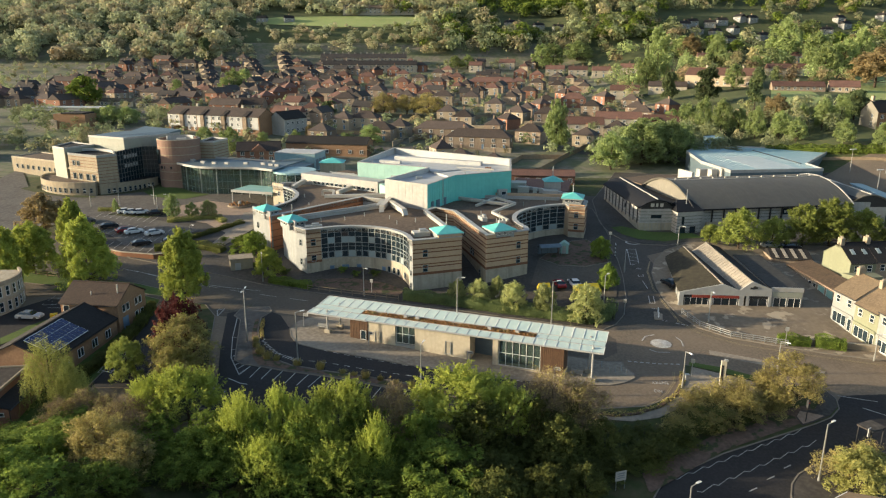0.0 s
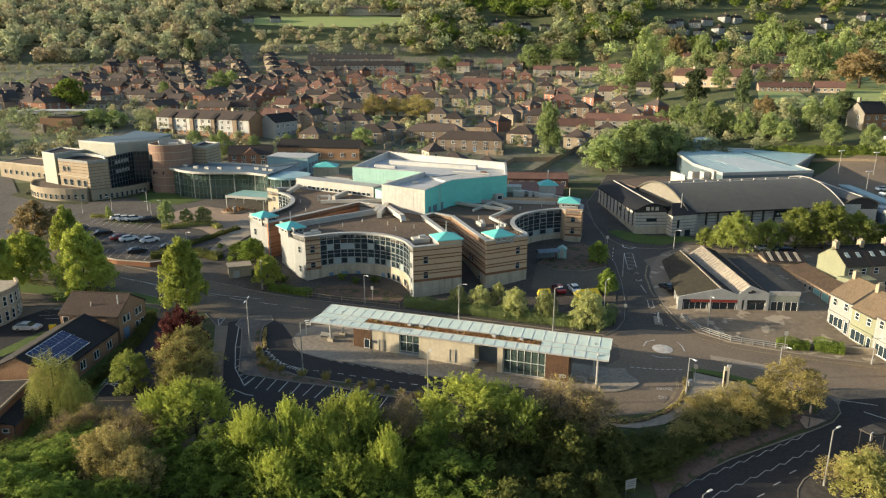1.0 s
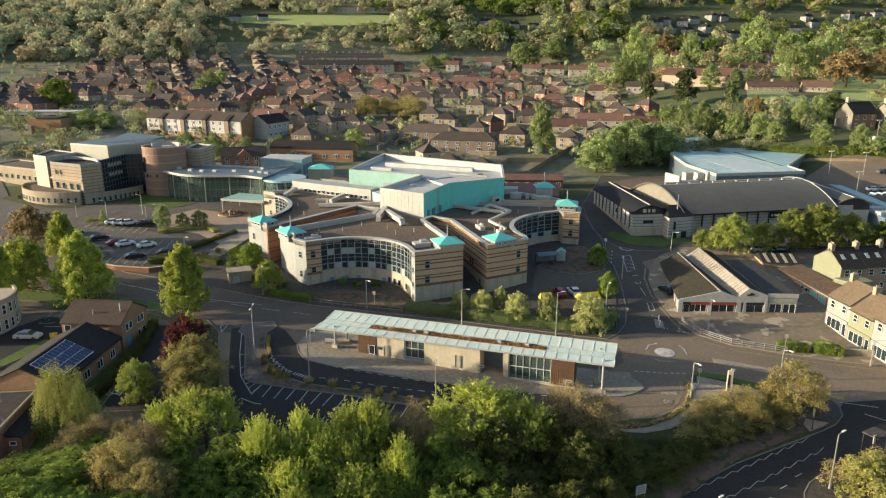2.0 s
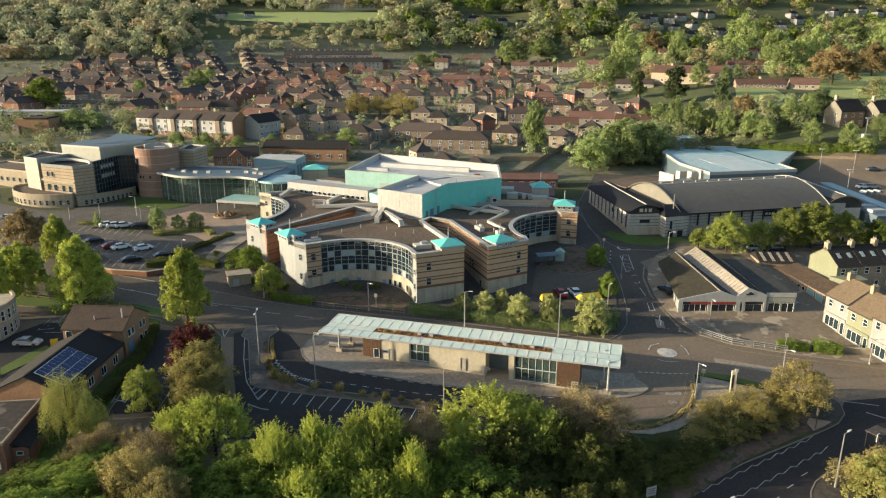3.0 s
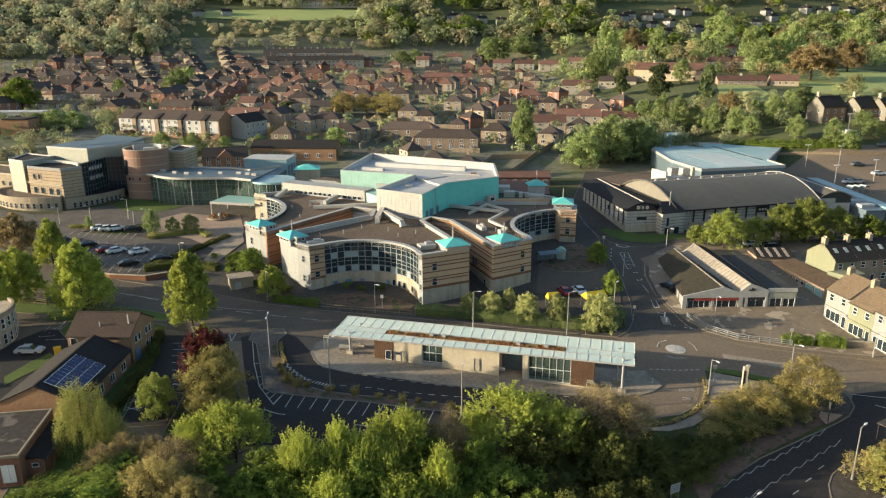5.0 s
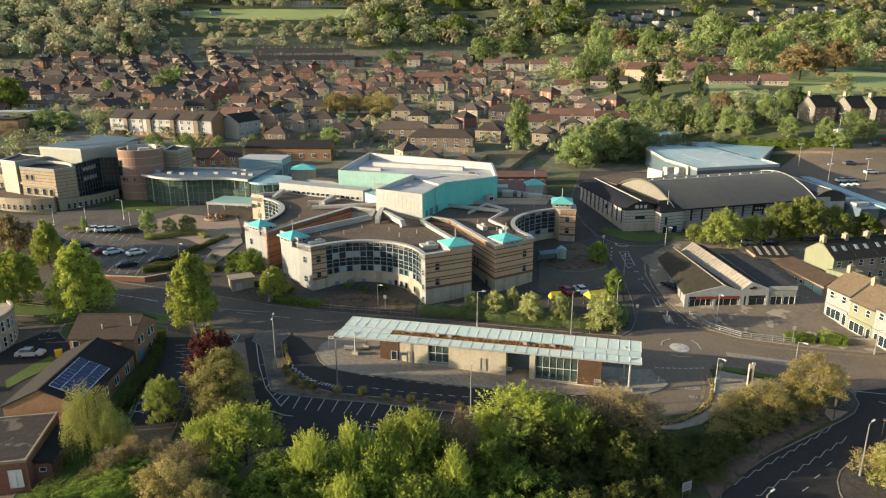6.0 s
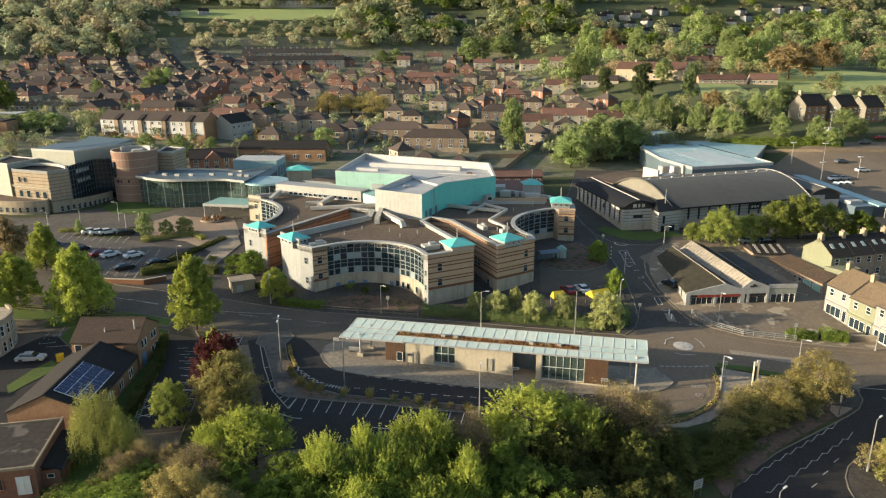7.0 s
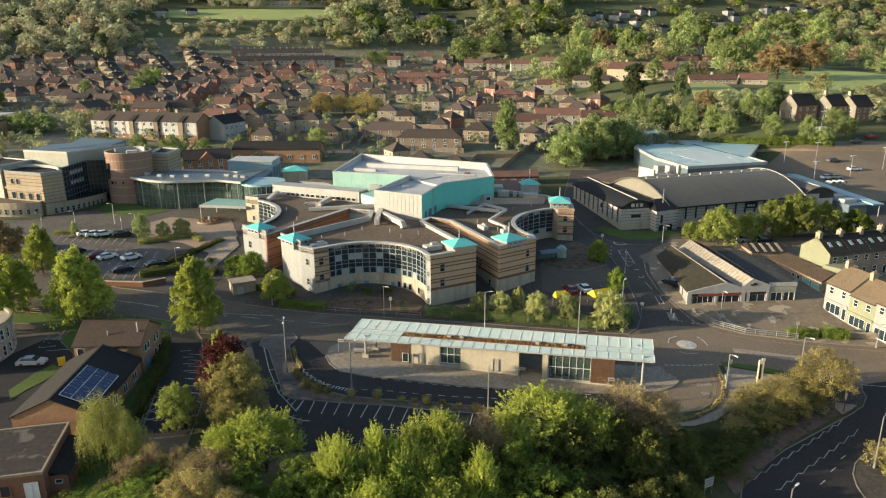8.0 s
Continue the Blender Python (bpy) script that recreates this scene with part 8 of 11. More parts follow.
part("stones", Shape().run([(62.5, 109.2), (72.8, 106.2)], -0.2, 1.1, 0.35), M_WALL_STONE, wallx, world=True)
part("coping", Shape().run([(62.5, 109.2), (72.8, 106.2)], 1.1, 1.2, 0.45), M_CREAM, wallx, world=True)

# ---- brick buildings by the west lane ----
def pitched(name, x, y, yaw, w, d, z0, eave, ridge, wall_mat, roof_mat, label, category="building", over=0.3):
    """A block with a pitched roof, ridge along its own x, standing on z0."""
    h = thing(name, x, y, z0, label, category, yaw)
    part("wall", Shape().box(0, 0, -1.2, eave, w, d), wall_mat, h)
    for s in (-1, 1):
        part("gable", Shape().add([(s * w / 2, -d / 2, eave), (s * w / 2, d / 2, eave), (s * w / 2, 0, ridge), (s * (w / 2 - 0.3), -d / 2, eave), (s * (w / 2 - 0.3), d / 2, eave), (s * (w / 2 - 0.3), 0, ridge)], [(0, 1, 2), (5, 4, 3), (0, 3, 4, 1), (1, 4, 5, 2), (2, 5, 3, 0)]), wall_mat, h)
        e = eave - over * (ridge - eave) / (d / 2)
        q = [(-w / 2 - 0.15, s * (d / 2 + over), e), (w / 2 + 0.15, s * (d / 2 + over), e), (w / 2 + 0.15, 0, ridge + 0.02), (-w / 2 - 0.15, 0, ridge + 0.02)]
        part("roof", Shape().add(q + [(i, j, k + 0.18) for i, j, k in q], [(0, 1, 2, 3), (7, 6, 5, 4), (0, 4, 5, 1), (1, 5, 6, 2), (2, 6, 7, 3), (3, 7, 4, 0)]), roof_mat, h)
        part("gutter", Shape().bar((-w / 2, s * (d / 2 + over), e), (w / 2, s * (d / 2 + over), e), 0.14, 0.12), M_BLACK, h)
    part("ridge", Shape().bar((-w / 2 - 0.1, 0, ridge + 0.2), (w / 2 + 0.1, 0, ridge + 0.2), 0.3, 0.14), roof_mat, h)
    return h


bk = pitched("brick_office", -60.0, 115.8, -8, 10.6, 8.4, 1.6, 4.8, 7.2, M_BROWNBRICK, M_TILE_DARK, "two-storey brown brick office with a brown tiled roof")
window(bk, -4.2, -4.24, 3.7, 0, window_mesh(1.1, 1.3, 1, 1))
for y0 in (-2.6, -1.4, 1.2, 2.4):
    window(bk, 5.34, y0, 3.7, 90, window_mesh(0.9, 1.3, 1, 1))
for y0 in (1.0, 2.6):
    window(bk, 5.34, y0, 1.3, 90, window_mesh(1.0, 1.3, 1, 1))
window(bk, 5.34, -2.4, 1.1, 90, window_mesh(1.6, 2.2, 1, 1, M_BLUE, M_BLUE), "door")
part("vent_pipe", Shape().tube((4.2, -2.0, 5.9), (4.2, -2.0, 7.8), 0.12, 0.12, 6), M_WHITE, bk)
part("vent_pipe", Shape().tube((-0.4, -2.6, 5.6), (-0.4, -2.6, 6.6), 0.1, 0.1, 6), M_WHITE, bk)
wg = pitched("brick_wing", -61.75, 102.2, 84.4, 17.4, 10.8, 1.0, 3.3, 5.75, M_BROWNBRICK, M_SLATE, "single-storey brick wing with solar panels on its roof")
for k in range(4):
    window(wg, -5.6 + k * 3.8, -5.44, 1.7, 0, window_mesh(1.5, 1.4, 2, 1))
slope = math.degrees(math.atan2(2.45, 5.4))
rows = Matrix.Rotation(radians(slope), 4, "X")
array_at = Matrix.Translation((-2.9, -2.75, 4.85)) @ rows
array = part("solar_frame", Shape().add([tuple(array_at @ Vector(p)) for p in ((-4.5, -2.35, 0), (4.5, -2.35, 0), (4.5, 2.35, 0), (-4.5, 2.35, 0), (-4.5, -2.35, 0.06), (4.5, -2.35, 0.06), (4.5, 2.35, 0.06), (-4.5, 2.35, 0.06))], [(3, 2, 1, 0), (4, 5, 6, 7), (0, 1, 5, 4), (1, 2, 6, 5), (2, 3, 7, 6), (3, 0, 4, 7)]), M_FRAME_W, wg, "pale rails under the solar panels")
panel = Shape().box(0, 0, 0.07, 0.11, 0.79, 1.42).mesh("solar_panel", M_SOLAR)
for i in range(10):
    for j in range(3):
        ob = new("solar_panel", panel)
        ob.parent = array
        ob.matrix_basis = array_at @ Matrix.Translation((-4.0 + i * 0.89, -1.53 + j * 1.53, 0))
sw = thing("brick_hall", -64.2, 85.6, 0.0, "low red brick hall with a worn flat roof and lean-to", "building", 4)
part("wall", Shape().box(0, 0, -1.5, 4.0, 9.6, 11.4), M_REDBRICK, sw)
part("roof", Shape().box(0, 0, 4.0, 4.12, 9.2, 11.0), M_ROOF_WORN, sw, "worn grey felt roof")
for x0, y0, w0, d0 in ((-4.72, 0, 0.26, 11.7), (4.72, 0, 0.26, 11.7), (0, -5.65, 9.18, 0.26), (0, 5.65, 9.18, 0.26)):
    part("coping", Shape().box(x0, y0, 4.004, 4.34, w0, d0), M_WALL_STONE, sw, "weathered stone coping")
part("lean_to_wall", Shape().box(5.85, 0.2, -1.5, 2.4, 2.1, 8.4), M_REDBRICK, sw, "brick lean-to")
q = [(4.81, -4.15, 3.0), (7.1, -4.15, 2.4), (7.1, 4.55, 2.4), (4.81, 4.55, 3.0)]
part("lean_to_roof", Shape().add(q + [(i, j, k + 0.14) for i, j, k in q], [(3, 2, 1, 0), (4, 5, 6, 7), (0, 1, 5, 4), (1, 2, 6, 5), (2, 3, 7, 6), (3, 0, 4, 7)]), M_SLATE, sw)
part("lean_to_gable", Shape().prism([(4.81, -4.0), (6.88, -4.0), (6.88, 4.4), (4.81, 4.4)], 2.4, 2.5), M_REDBRICK, sw)
part("gutter", Shape().bar((7.16, -4.15, 2.42), (7.16, 4.55, 2.42), 0.14, 0.12), M_BLACK, sw)
part("downpipe", Shape().tube((6.95, -4.1, -1), (6.95, -4.1, 2.4), 0.06, 0.06, 6), M_BLACK, sw)
window(sw, 5.8, -4.05, 1.75, 0, window_mesh(0.8, 0.55, 1, 1))
window(sw, 0.6, -5.75, 2.3, 0, window_mesh(1.1, 1.5, 1, 1, M_TERRA))
window(sw, 3.4, -5.75, 1.9, 0, window_mesh(1.5, 2.4, 2, 1, M_FRAME_W, M_FRAME_W), "door")
# round-ended pale office
CO = arc3((-90, 114.5), (-80.6, 117.5), (-82.0, 128.0), 14)
co = thing("round_office", -87, 122, 2.0, "pale office with a rounded end and tall windows", "building")
part("wall", Shape().prism(CO + [(-96, 128), (-96, 114)], 0, 7.4), M_STONE, co, world=True)
part("parapet", Shape().run(CO, 7.2, 8.0, 0.4), M_PAVE, co, world=True)
for a, b in zip(CO[1:], CO[2:]):
    facade(co, a, b, [6.0, 3.2], [0.6], window_mesh(0.8, 1.8, 1, 2, M_FRAME_W), 0.06)
part("cornice", Shape().run(CO, 4.6, 4.9, 0.5), M_CREAM, co, world=True)

# ---- cars and vans ----
def car(x, y, yaw, paint_mat, label, van=False, zoff=0.06):
    L, W = (4.9, 1.95) if van else (4.5, 1.8)
    c = thing("van" if van else "car", x, y, land(x, y) + zoff, label, "van" if van else "car", yaw)
    prof = [(-2.2, .35), (-2.25, .75), (-2.1, 1.0), (-1.5, 1.05), (1.0, .98), (1.9, .86), (2.2, .65), (2.22, .35)]
    if van:
        prof = [(-2.4, .35), (-2.45, 1.1), (-2.4, 1.95), (-2.2, 2.05), (1.1, 2.05), (1.75, 1.25), (2.35, 1.05), (2.45, .6), (2.42, .35)]
    n = len(prof)
    v, f = [], []
    for s, k in ((-1, 0.93), (-1, 1.0), (1, 1.0), (1, 0.93)):
        inset = 0.0 if k == 1.0 else 0.05
        v += [(a * (1 - inset * 0.3), s * W / 2 * k, b + (0.0 if k == 1.0 else (0.04 if b > 0.5 else -0.04))) for a, b in prof]
    for r in range(3):
        f += [(r * n + i, r * n + (i + 1) % n, (r + 1) * n + (i + 1) % n, (r + 1) * n + i) for i in range(n)]
    f += [tuple(range(n - 1, -1, -1)), tuple(range(3 * n, 4 * n))]
    part("body", Shape().add(v, f), paint_mat, c)
    if not van:
        base = [(-1.75, 1.0), (-1.1, 1.42), (0.35, 1.44), (1.1, 0.98)]
        g = [(a, s * W / 2 * (0.86 if b < 1.2 else 0.68), b) for s in (-1, 1) for a, b in base]
        part("cabin_glass", Shape().add(g, [(0, 1, 2, 3), (7, 6, 5, 4), (0, 4, 5, 1), (2, 6, 7, 3), (0, 3, 7, 4)]), M_GLASS, c, "dark windows")
        t = [(a, s * W / 2 * 0.69, 1.43 + dz) for s in (-1, 1) for a, dz in ((-1.12, 0), (0.37, 0.015), (0.3, 0.06), (-1.0, 0.05))]
        part("roof", Shape().add(t, [(0, 1, 2, 3), (7, 6, 5, 4), (0, 4, 5, 1), (1, 5, 6, 2), (2, 6, 7, 3), (3, 7, 4, 0)]), paint_mat, c)
    else:
        g = [(1.13, -0.8, 2.0), (1.13, 0.8, 2.0), (1.76, 0.85, 1.28), (1.76, -0.85, 1.28)]
        part("windscreen", Shape().add([(a + 0.03, b, d + 0.03) for a, b, d in g], [(0, 3, 2, 1)]), M_GLASS, c, "dark windscreen")
    for a in (-1.35, 1.35):
        for s in (-1, 1):
            part("wheel", Shape().tube((a, s * (W / 2 - 0.2), 0.32), (a, s * (W / 2 + 0.01), 0.32), 0.32, 0.32, 14), M_BLACK, c)
    for s in (-1, 1):
        part("headlight", Shape().box(2.16, s * 0.6, 0.62, 0.76, 0.12, 0.34), M_FRAME_W, c)
    return c


PAINTS = {k: mat(k + "_car_paint", col, tuple(x * 0.95 for x in col), rough=0.25, metal=0.1, fine=1, bump=0) for k, col in (("silver", (0.42, 0.42, 0.40)), ("white", (0.72, 0.72, 0.70)), ("black", (0.02, 0.02, 0.025)), ("red", (0.30, 0.03, 0.03)), ("blue", (0.04, 0.07, 0.22)), ("grey", (0.12, 0.13, 0.14)))}
CAR_LOOK = [("silver", -3, 0), ("white", 28, 0), ("white", 28, 0), ("white", 28, 0), ("black", 28, 0), ("red", 40, 0), ("white", 40, 0), ("white", 38, 0), ("black", 40, 0), ("black", 35, 0), ("black", 105, 0), ("silver", 0, 0), ("black", 5, 0), ("white", 96, 0), ("red", 96, 0), ("white", 0, 0), ("silver", 0, 0)]
for (x, y), (col, yaw, van) in zip(CARS, CAR_LOOK):
    car(x, y, yaw, PAINTS[col], f"{col} parked {'van' if van else 'hatchback car'} on dark tarmac", bool(van), 0.24 if (x < -60 and y > 140) or x > 70 or van else 0.08)
for x, y, col, yaw in ((-93, 176, "grey", 40), (152, 214, "white", 0), (-80.5, 105.5, "blue", 5), (-116, 193, "silver", 15), (150, 222, "grey", 0), (-64, 159, "black", 35)):
    car(x, y, yaw, PAINTS[col], f"{col} parked hatchback car on worn tarmac", False, 0.24)
car(*(164.1, 249.1), 20, PAINTS["white"], "white parked van at the edge of the car park", True, 0.24)
car(*(169.9, 236.8), 10, PAINTS["grey"], "grey parked hatchback car on worn tarmac", False, 0.24)
car(*(179.0, 240.6), 10, PAINTS["red"], "red parked hatchback car on worn tarmac", False, 0.24)
tr = thing("trolley_shelter", 134.9, 200.2, land(134.9, 200.2) + 0.24, "clear-roofed trolley shelter in the car park", "shelter", 5)
for k in range(3):
    hood = barrel_roof(2.6, 1.9, 1.7, 0.7)
    hood.v = [(b - 2.2 + k * 2.2, a, c) for a, b, c in hood.v]
    part("hood", hood, M_ROOF_BLUE2, tr, "pale curved hood")
    for x in (-0.85, 0.85):
        for y in (-1.2, 1.2):
            part("post", Shape().tube((-2.2 + k * 2.2 + x, y, 0), (-2.2 + k * 2.2 + x, y, 1.75), 0.05, 0.05, 6), M_STEEL, tr)
for x, y in [(133.7, 226.0), (142.9, 221.9), (164.9, 250.4), (146.0, 208.2), (162.6, 213.7), (130.4, 205.0)]:
    lp = thing("car_park_lamp", x, y, land(x, y) + 0.2, "tall slim car park lamp with a flat head", "lamp", 10, group="car park lamps")
    part("column", Shape().tube((0, 0, 0), (0, 0, 7.5), 0.1, 0.07, 8), M_STEEL, lp)
    part("head", Shape().box(0, 0, 7.4, 7.6, 2.2, 0.4), M_FRAME_W, lp)
# yellow gazebos in the yard
M_YEL = mat("yellow_canvas", (0.58, 0.44, 0.035), (0.50, 0.37, 0.03), rough=0.7, fine=2, bump=0.05)


def gazebo(x, y, sx, sy, yaw):
    """Pop-up shelter: four posts under a pitched canvas roof with a hanging valance."""
    g_ = thing("yellow_gazebo", x, y, land(x, y) + 0.2, "bright yellow canvas gazebo on thin posts in the yard", "gazebo", yaw)
    a, b = sx / 2, sy / 2
    v = [(-a, -b, 2.2), (a, -b, 2.2), (a, b, 2.2), (-a, b, 2.2), (-a * 0.9, 0, 3.3), (a * 0.9, 0, 3.3)]
    part("roof", Shape().add(v, [(0, 1, 5, 4), (2, 3, 4, 5), (1, 2, 5), (3, 0, 4), (3, 2, 1, 0)]), M_YEL, g_)
    part("valance", Shape().run([(-a, -b), (a, -b), (a, b), (-a, b)], 1.9, 2.21, 0.03, True), M_YEL, g_)
    for px in (-1, 1):
        for py in (-1, 1):
            part("post", Shape().tube((px * (a - 0.06), py * (b - 0.06), -0.1), (px * (a - 0.06), py * (b - 0.06), 2.2), 0.04, 0.04, 6), M_STEEL, g_)


gazebo(28.4, 128.4, 4.4, 3.2, 12)
gazebo(19.9, 128.6, 2.4, 2.0, 5)
for x, y, yaw in ((30.4, 133.4, 70), (31.4, 132.8, 60)):
    mb = thing("motorbike", x, y, land(x, y) + 0.24, "dark parked motorbike in the yard", "motorbike", yaw)
    for k in (-0.68, 0.68):
        rim = [(k + 0.3 * math.cos(a * math.tau / 14), 0.3 * math.sin(a * math.tau / 14)) for a in range(14)]
        part("wheel", Shape().add([(c, e, 0.32 + d) for e in (-0.06, 0.06) for c, d in rim], [tuple(range(13, -1, -1)), tuple(range(14, 28))] + [(q, (q + 1) % 14, 14 + (q + 1) % 14, 14 + q) for q in range(14)]), M_BLACK, mb)
    part("body", Shape().add([(-0.75, -0.13, 0.75), (0.45, -0.13, 0.75), (0.45, 0.13, 0.75), (-0.75, 0.13, 0.75), (-0.35, -0.1, 0.3), (0.35, -0.1, 0.3), (0.35, 0.1, 0.3), (-0.35, 0.1, 0.3)], [(0, 1, 2, 3), (7, 6, 5, 4), (0, 4, 5, 1), (1, 5, 6, 2), (2, 6, 7, 3), (3, 7, 4, 0)]), M_BLACK, mb)
    part("tank", Shape().box(0.12, 0, 0.75, 0.98, 0.55, 0.28), M_BLACK, mb)
    part("handlebar", Shape().bar((0.5, -0.36, 1.08), (0.5, 0.36, 1.08), 0.05, 0.05), M_STEEL, mb)
    part("fork", Shape().bar((0.68, 0, 0.32), (0.48, 0, 1.08), 0.07, 0.07), M_STEEL, mb)

# ---- street lamps ----
def street_lamp(x, y, h, yaw, double=False):
    b = thing("street_lamp", x, y, land(x, y) + 0.1, "grey steel street lamp" + (" with two heads" if double else " with a single flat head"), "street lamp", yaw, group="street lamps")
    part("pole", Shape().tube((0, 0, 0), (0, 0, h), 0.11, 0.07, 8), M_STEEL, b)
    part("pole_base", Shape().tube((0, 0, 0), (0, 0, 1.2), 0.16, 0.14, 8), M_STEEL, b)
    for s in ((-1, 1) if double else (1,)):
        part("arm", Shape().bar((0, 0, h - 0.05), (s * 0.9, 0, h + 0.1), 0.08, 0.08), M_STEEL, b)
        part("head", Shape().box(s * 1.1, 0, h + 0.06, h + 0.17, 0.7, 0.22), M_FRAME_W, b, "pale lamp head")


LAMPS[12] = (46.6, 74.8, 7.8)
LAMPS.append((26.9, 65.0, 7.2))
for k, (x, y, h) in enumerate(LAMPS):
    street_lamp(x, y, max(4.5, h) if k != 20 else 5.0, 180 if x < -60 else (40 * k) % 180 - 90, k == 0)
for x, y, h in ((34.0, 121.5, 3.2), (38.4, 97.5, 3.0), (58.0, 108.5, 3.5), (-14, 130, 3.0), (38.8, 155, 4.0)):
    b = thing("sign_post", x, y, land(x, y) + 0.1, "grey post with a small plain sign plate", "sign", -20, group="sign posts")
    part("post", Shape().tube((0, 0, 0), (0, 0, h), 0.05, 0.05, 6), M_STEEL, b)
    part("plate", Shape().box(0, -0.06, h - 0.7, h, 0.6, 0.04), M_STEEL, b)
b = thing("notice_board", 21.6, 73.2, land(21.6, 73.2), "white notice board with dark lines on two posts", "sign", 18)
part("board", Shape().box(0, 0, 1.4, 2.7, 1.5, 0.06), M_WHITE, b)
for k, w in enumerate((1.1, 0.9, 1.0)):
    part("lettering", Shape().box(0, -0.04, 2.35 - k * 0.3, 2.45 - k * 0.3, w, 0.02), M_ROOF_SLATE, b)
for s in (-0.6, 0.6):
    part("post", Shape().tube((s, 0, 0), (s, 0, 2.7), 0.05, 0.05, 6), M_STEEL, b)
tl = thing("traffic_signal", 50.2, 85.7, land(50.2, 85.7) + 0.3, "black traffic signal head on a dark pole", "traffic signal", 30)
part("pole", Shape().tube((0, 0, 0), (0, 0, 3.2), 0.07, 0.07, 8), M_BLACK, tl)
part("head", Shape().box(0, 0, 2.2, 3.3, 0.35, 0.3), M_BLACK, tl)
part("lens", Shape().tube((0, -0.14, 2.9), (0, -0.2, 2.9), 0.11, 0.11, 10), M_RED_SIGN, tl)
bin_ = thing("litter_bin", 37.2, 96.2, land(37.2, 96.2) + 0.1, "pale square litter bin on the paving", "bin")
part("body", Shape().box(0, 0, 0, 1.0, 0.6, 0.6), M_WHITE, bin_)
part("lid", Shape().box(0, 0, 1.0, 1.12, 0.66, 0.66), M_STEEL, bin_)
bb = thing("waste_bin", -69.4, 116.0, land(-69.4, 116.0) + 0.1, "yellow wheeled waste bin", "bin", 20)
part("body", Shape().box(0, 0, 0.1, 1.2, 1.1, 0.8), M_YEL, bb)
part("lid", Shape().box(0, 0, 1.2, 1.3, 1.16, 0.86), M_YEL, bb)


def rail_fence(pts, label, gap=2.0, h=1.1, material=None, rails=(0.45, 0.95)):
    material = material or M_FENCE
    x, y = pts[0]
    f = thing("fence", x, y, land(x, y), label, "fence")
    posts = []
    for a, b in zip(pts, pts[1:]):
        a, b = Vector(a), Vector(b)
        n = max(1, int((b - a).length / gap))
        posts += [a.lerp(b, k / n) for k in range(n)]
    posts.append(Vector(pts[-1]))
    for p in posts:
        z = land(p.x, p.y) + 0.1
        part("post", Shape().box(p.x, p.y, z - 0.2, z + h, 0.14, 0.14), material, f, world=True)
    for p, q in zip(posts, posts[1:]):
        for r in rails:
            part("rail", Shape().bar((p.x, p.y, land(p.x, p.y) + 0.1 + r), (q.x, q.y, land(q.x, q.y) + 0.1 + r), 0.05, 0.05 if material is M_GREYGREEN else 0.12), material, f, world=True)


rail_fence([(-27, 131.6), (-20, 129.4), (-8.5, 126.6)], "pale timber rail fence before the curved wall")
rail_fence([(-96, 142), (-80, 137.5), (-62, 132.2)], "dark timber rail fence along the verge", 2.4)
rail_fence([(44.6, 121.2), (46.2, 116.2), (50.3, 112.2), (58.5, 108.6)], "thin grey guard rail round the forecourt corner", 1.5, 1.0, M_STEEL, (0.3, 0.65, 1.0))


def panel_fence(pts, label, h=1.7, gap=2.4):
    """Garden fence or wall of upright panels between posts."""
    x, y = pts[0]
    f = thing("garden_fence", x, y, land(x, y), label, "fence", group="garden fences")
    for a, b in zip(pts, pts[1:]):
        a, b = Vector(a), Vector(b)
        n = max(1, int((b - a).length / gap))
        for k in range(n):
            p, q = a.lerp(b, k / n), a.lerp(b, (k + 1) / n)
            za, zb = land(p.x, p.y), land(q.x, q.y)
            part("panel", Shape().bar((p.x, p.y, za + h / 2), (q.x, q.y, zb + h / 2), 0.1, h), M_FENCE, f, world=True)
            part("post", Shape().box(p.x, p.y, za - 0.3, za + h + 0.1, 0.16, 0.16), M_FENCE, f, world=True)


panel_fence([(20, 232), (34, 240), (46, 262), (60, 282)], "long pale timber fence behind the gardens", 1.9)
panel_fence([(24, 250), (30, 262), (46, 262)], "pale timber garden fence")
panel_fence([(12, 240), (24, 250), (20, 262)], "pale timber garden fence")
panel_fence([(-14, 262), (2, 254), (14, 252)], "pale timber garden fence")
panel_fence([(-46, 305), (-30, 302), (-14, 308), (-2, 305)], "pale garden wall between houses")
panel_fence([(20, 300), (36, 304), (44, 318)], "pale timber garden fence")
panel_fence([(-6, 330), (10, 334), (24, 345)], "pale timber garden fence")
panel_fence([(-60, 320), (-50, 330), (-36, 332)], "pale garden wall between houses")
panel_fence([(120, 244), (150, 232), (190, 226)], "low pale stone wall behind the car park", 1.1)


# house at the road corner
hs = thing("corner_house", 42.0, 59.0, land(42, 59) - 0.3, "cream rendered house with white eaves and a broad chimney", "house", 30)
part("wall", Shape().box(0, 0, -1, 6.8, 11, 9), M_PALEWALL, hs)
for s in (-1, 1):
    q = [(-5.8, s * 4.8, 6.7), (5.8, s * 4.8, 6.7), (5.8, 0, 8.6), (-5.8, 0, 8.6)]
    part("roof", Shape().add(q + [(i, j, k + 0.18) for i, j, k in q], [(0, 1, 2, 3), (7, 6, 5, 4), (0, 4, 5, 1), (1, 5, 6, 2), (2, 6, 7, 3), (3, 7, 4, 0)]), M_TILE_TAN, hs)
    part("fascia", Shape().bar((-5.8, s * 4.85, 6.72), (5.8, s * 4.85, 6.72), 0.12, 0.26), M_FRAME_W, hs, "white fascia board")
ch = part("chimney", Shape().box(-3.6, 2.6, 6.6, 9.3, 0.8, 2.2), M_PALEWALL, hs, "cream rendered chimney")
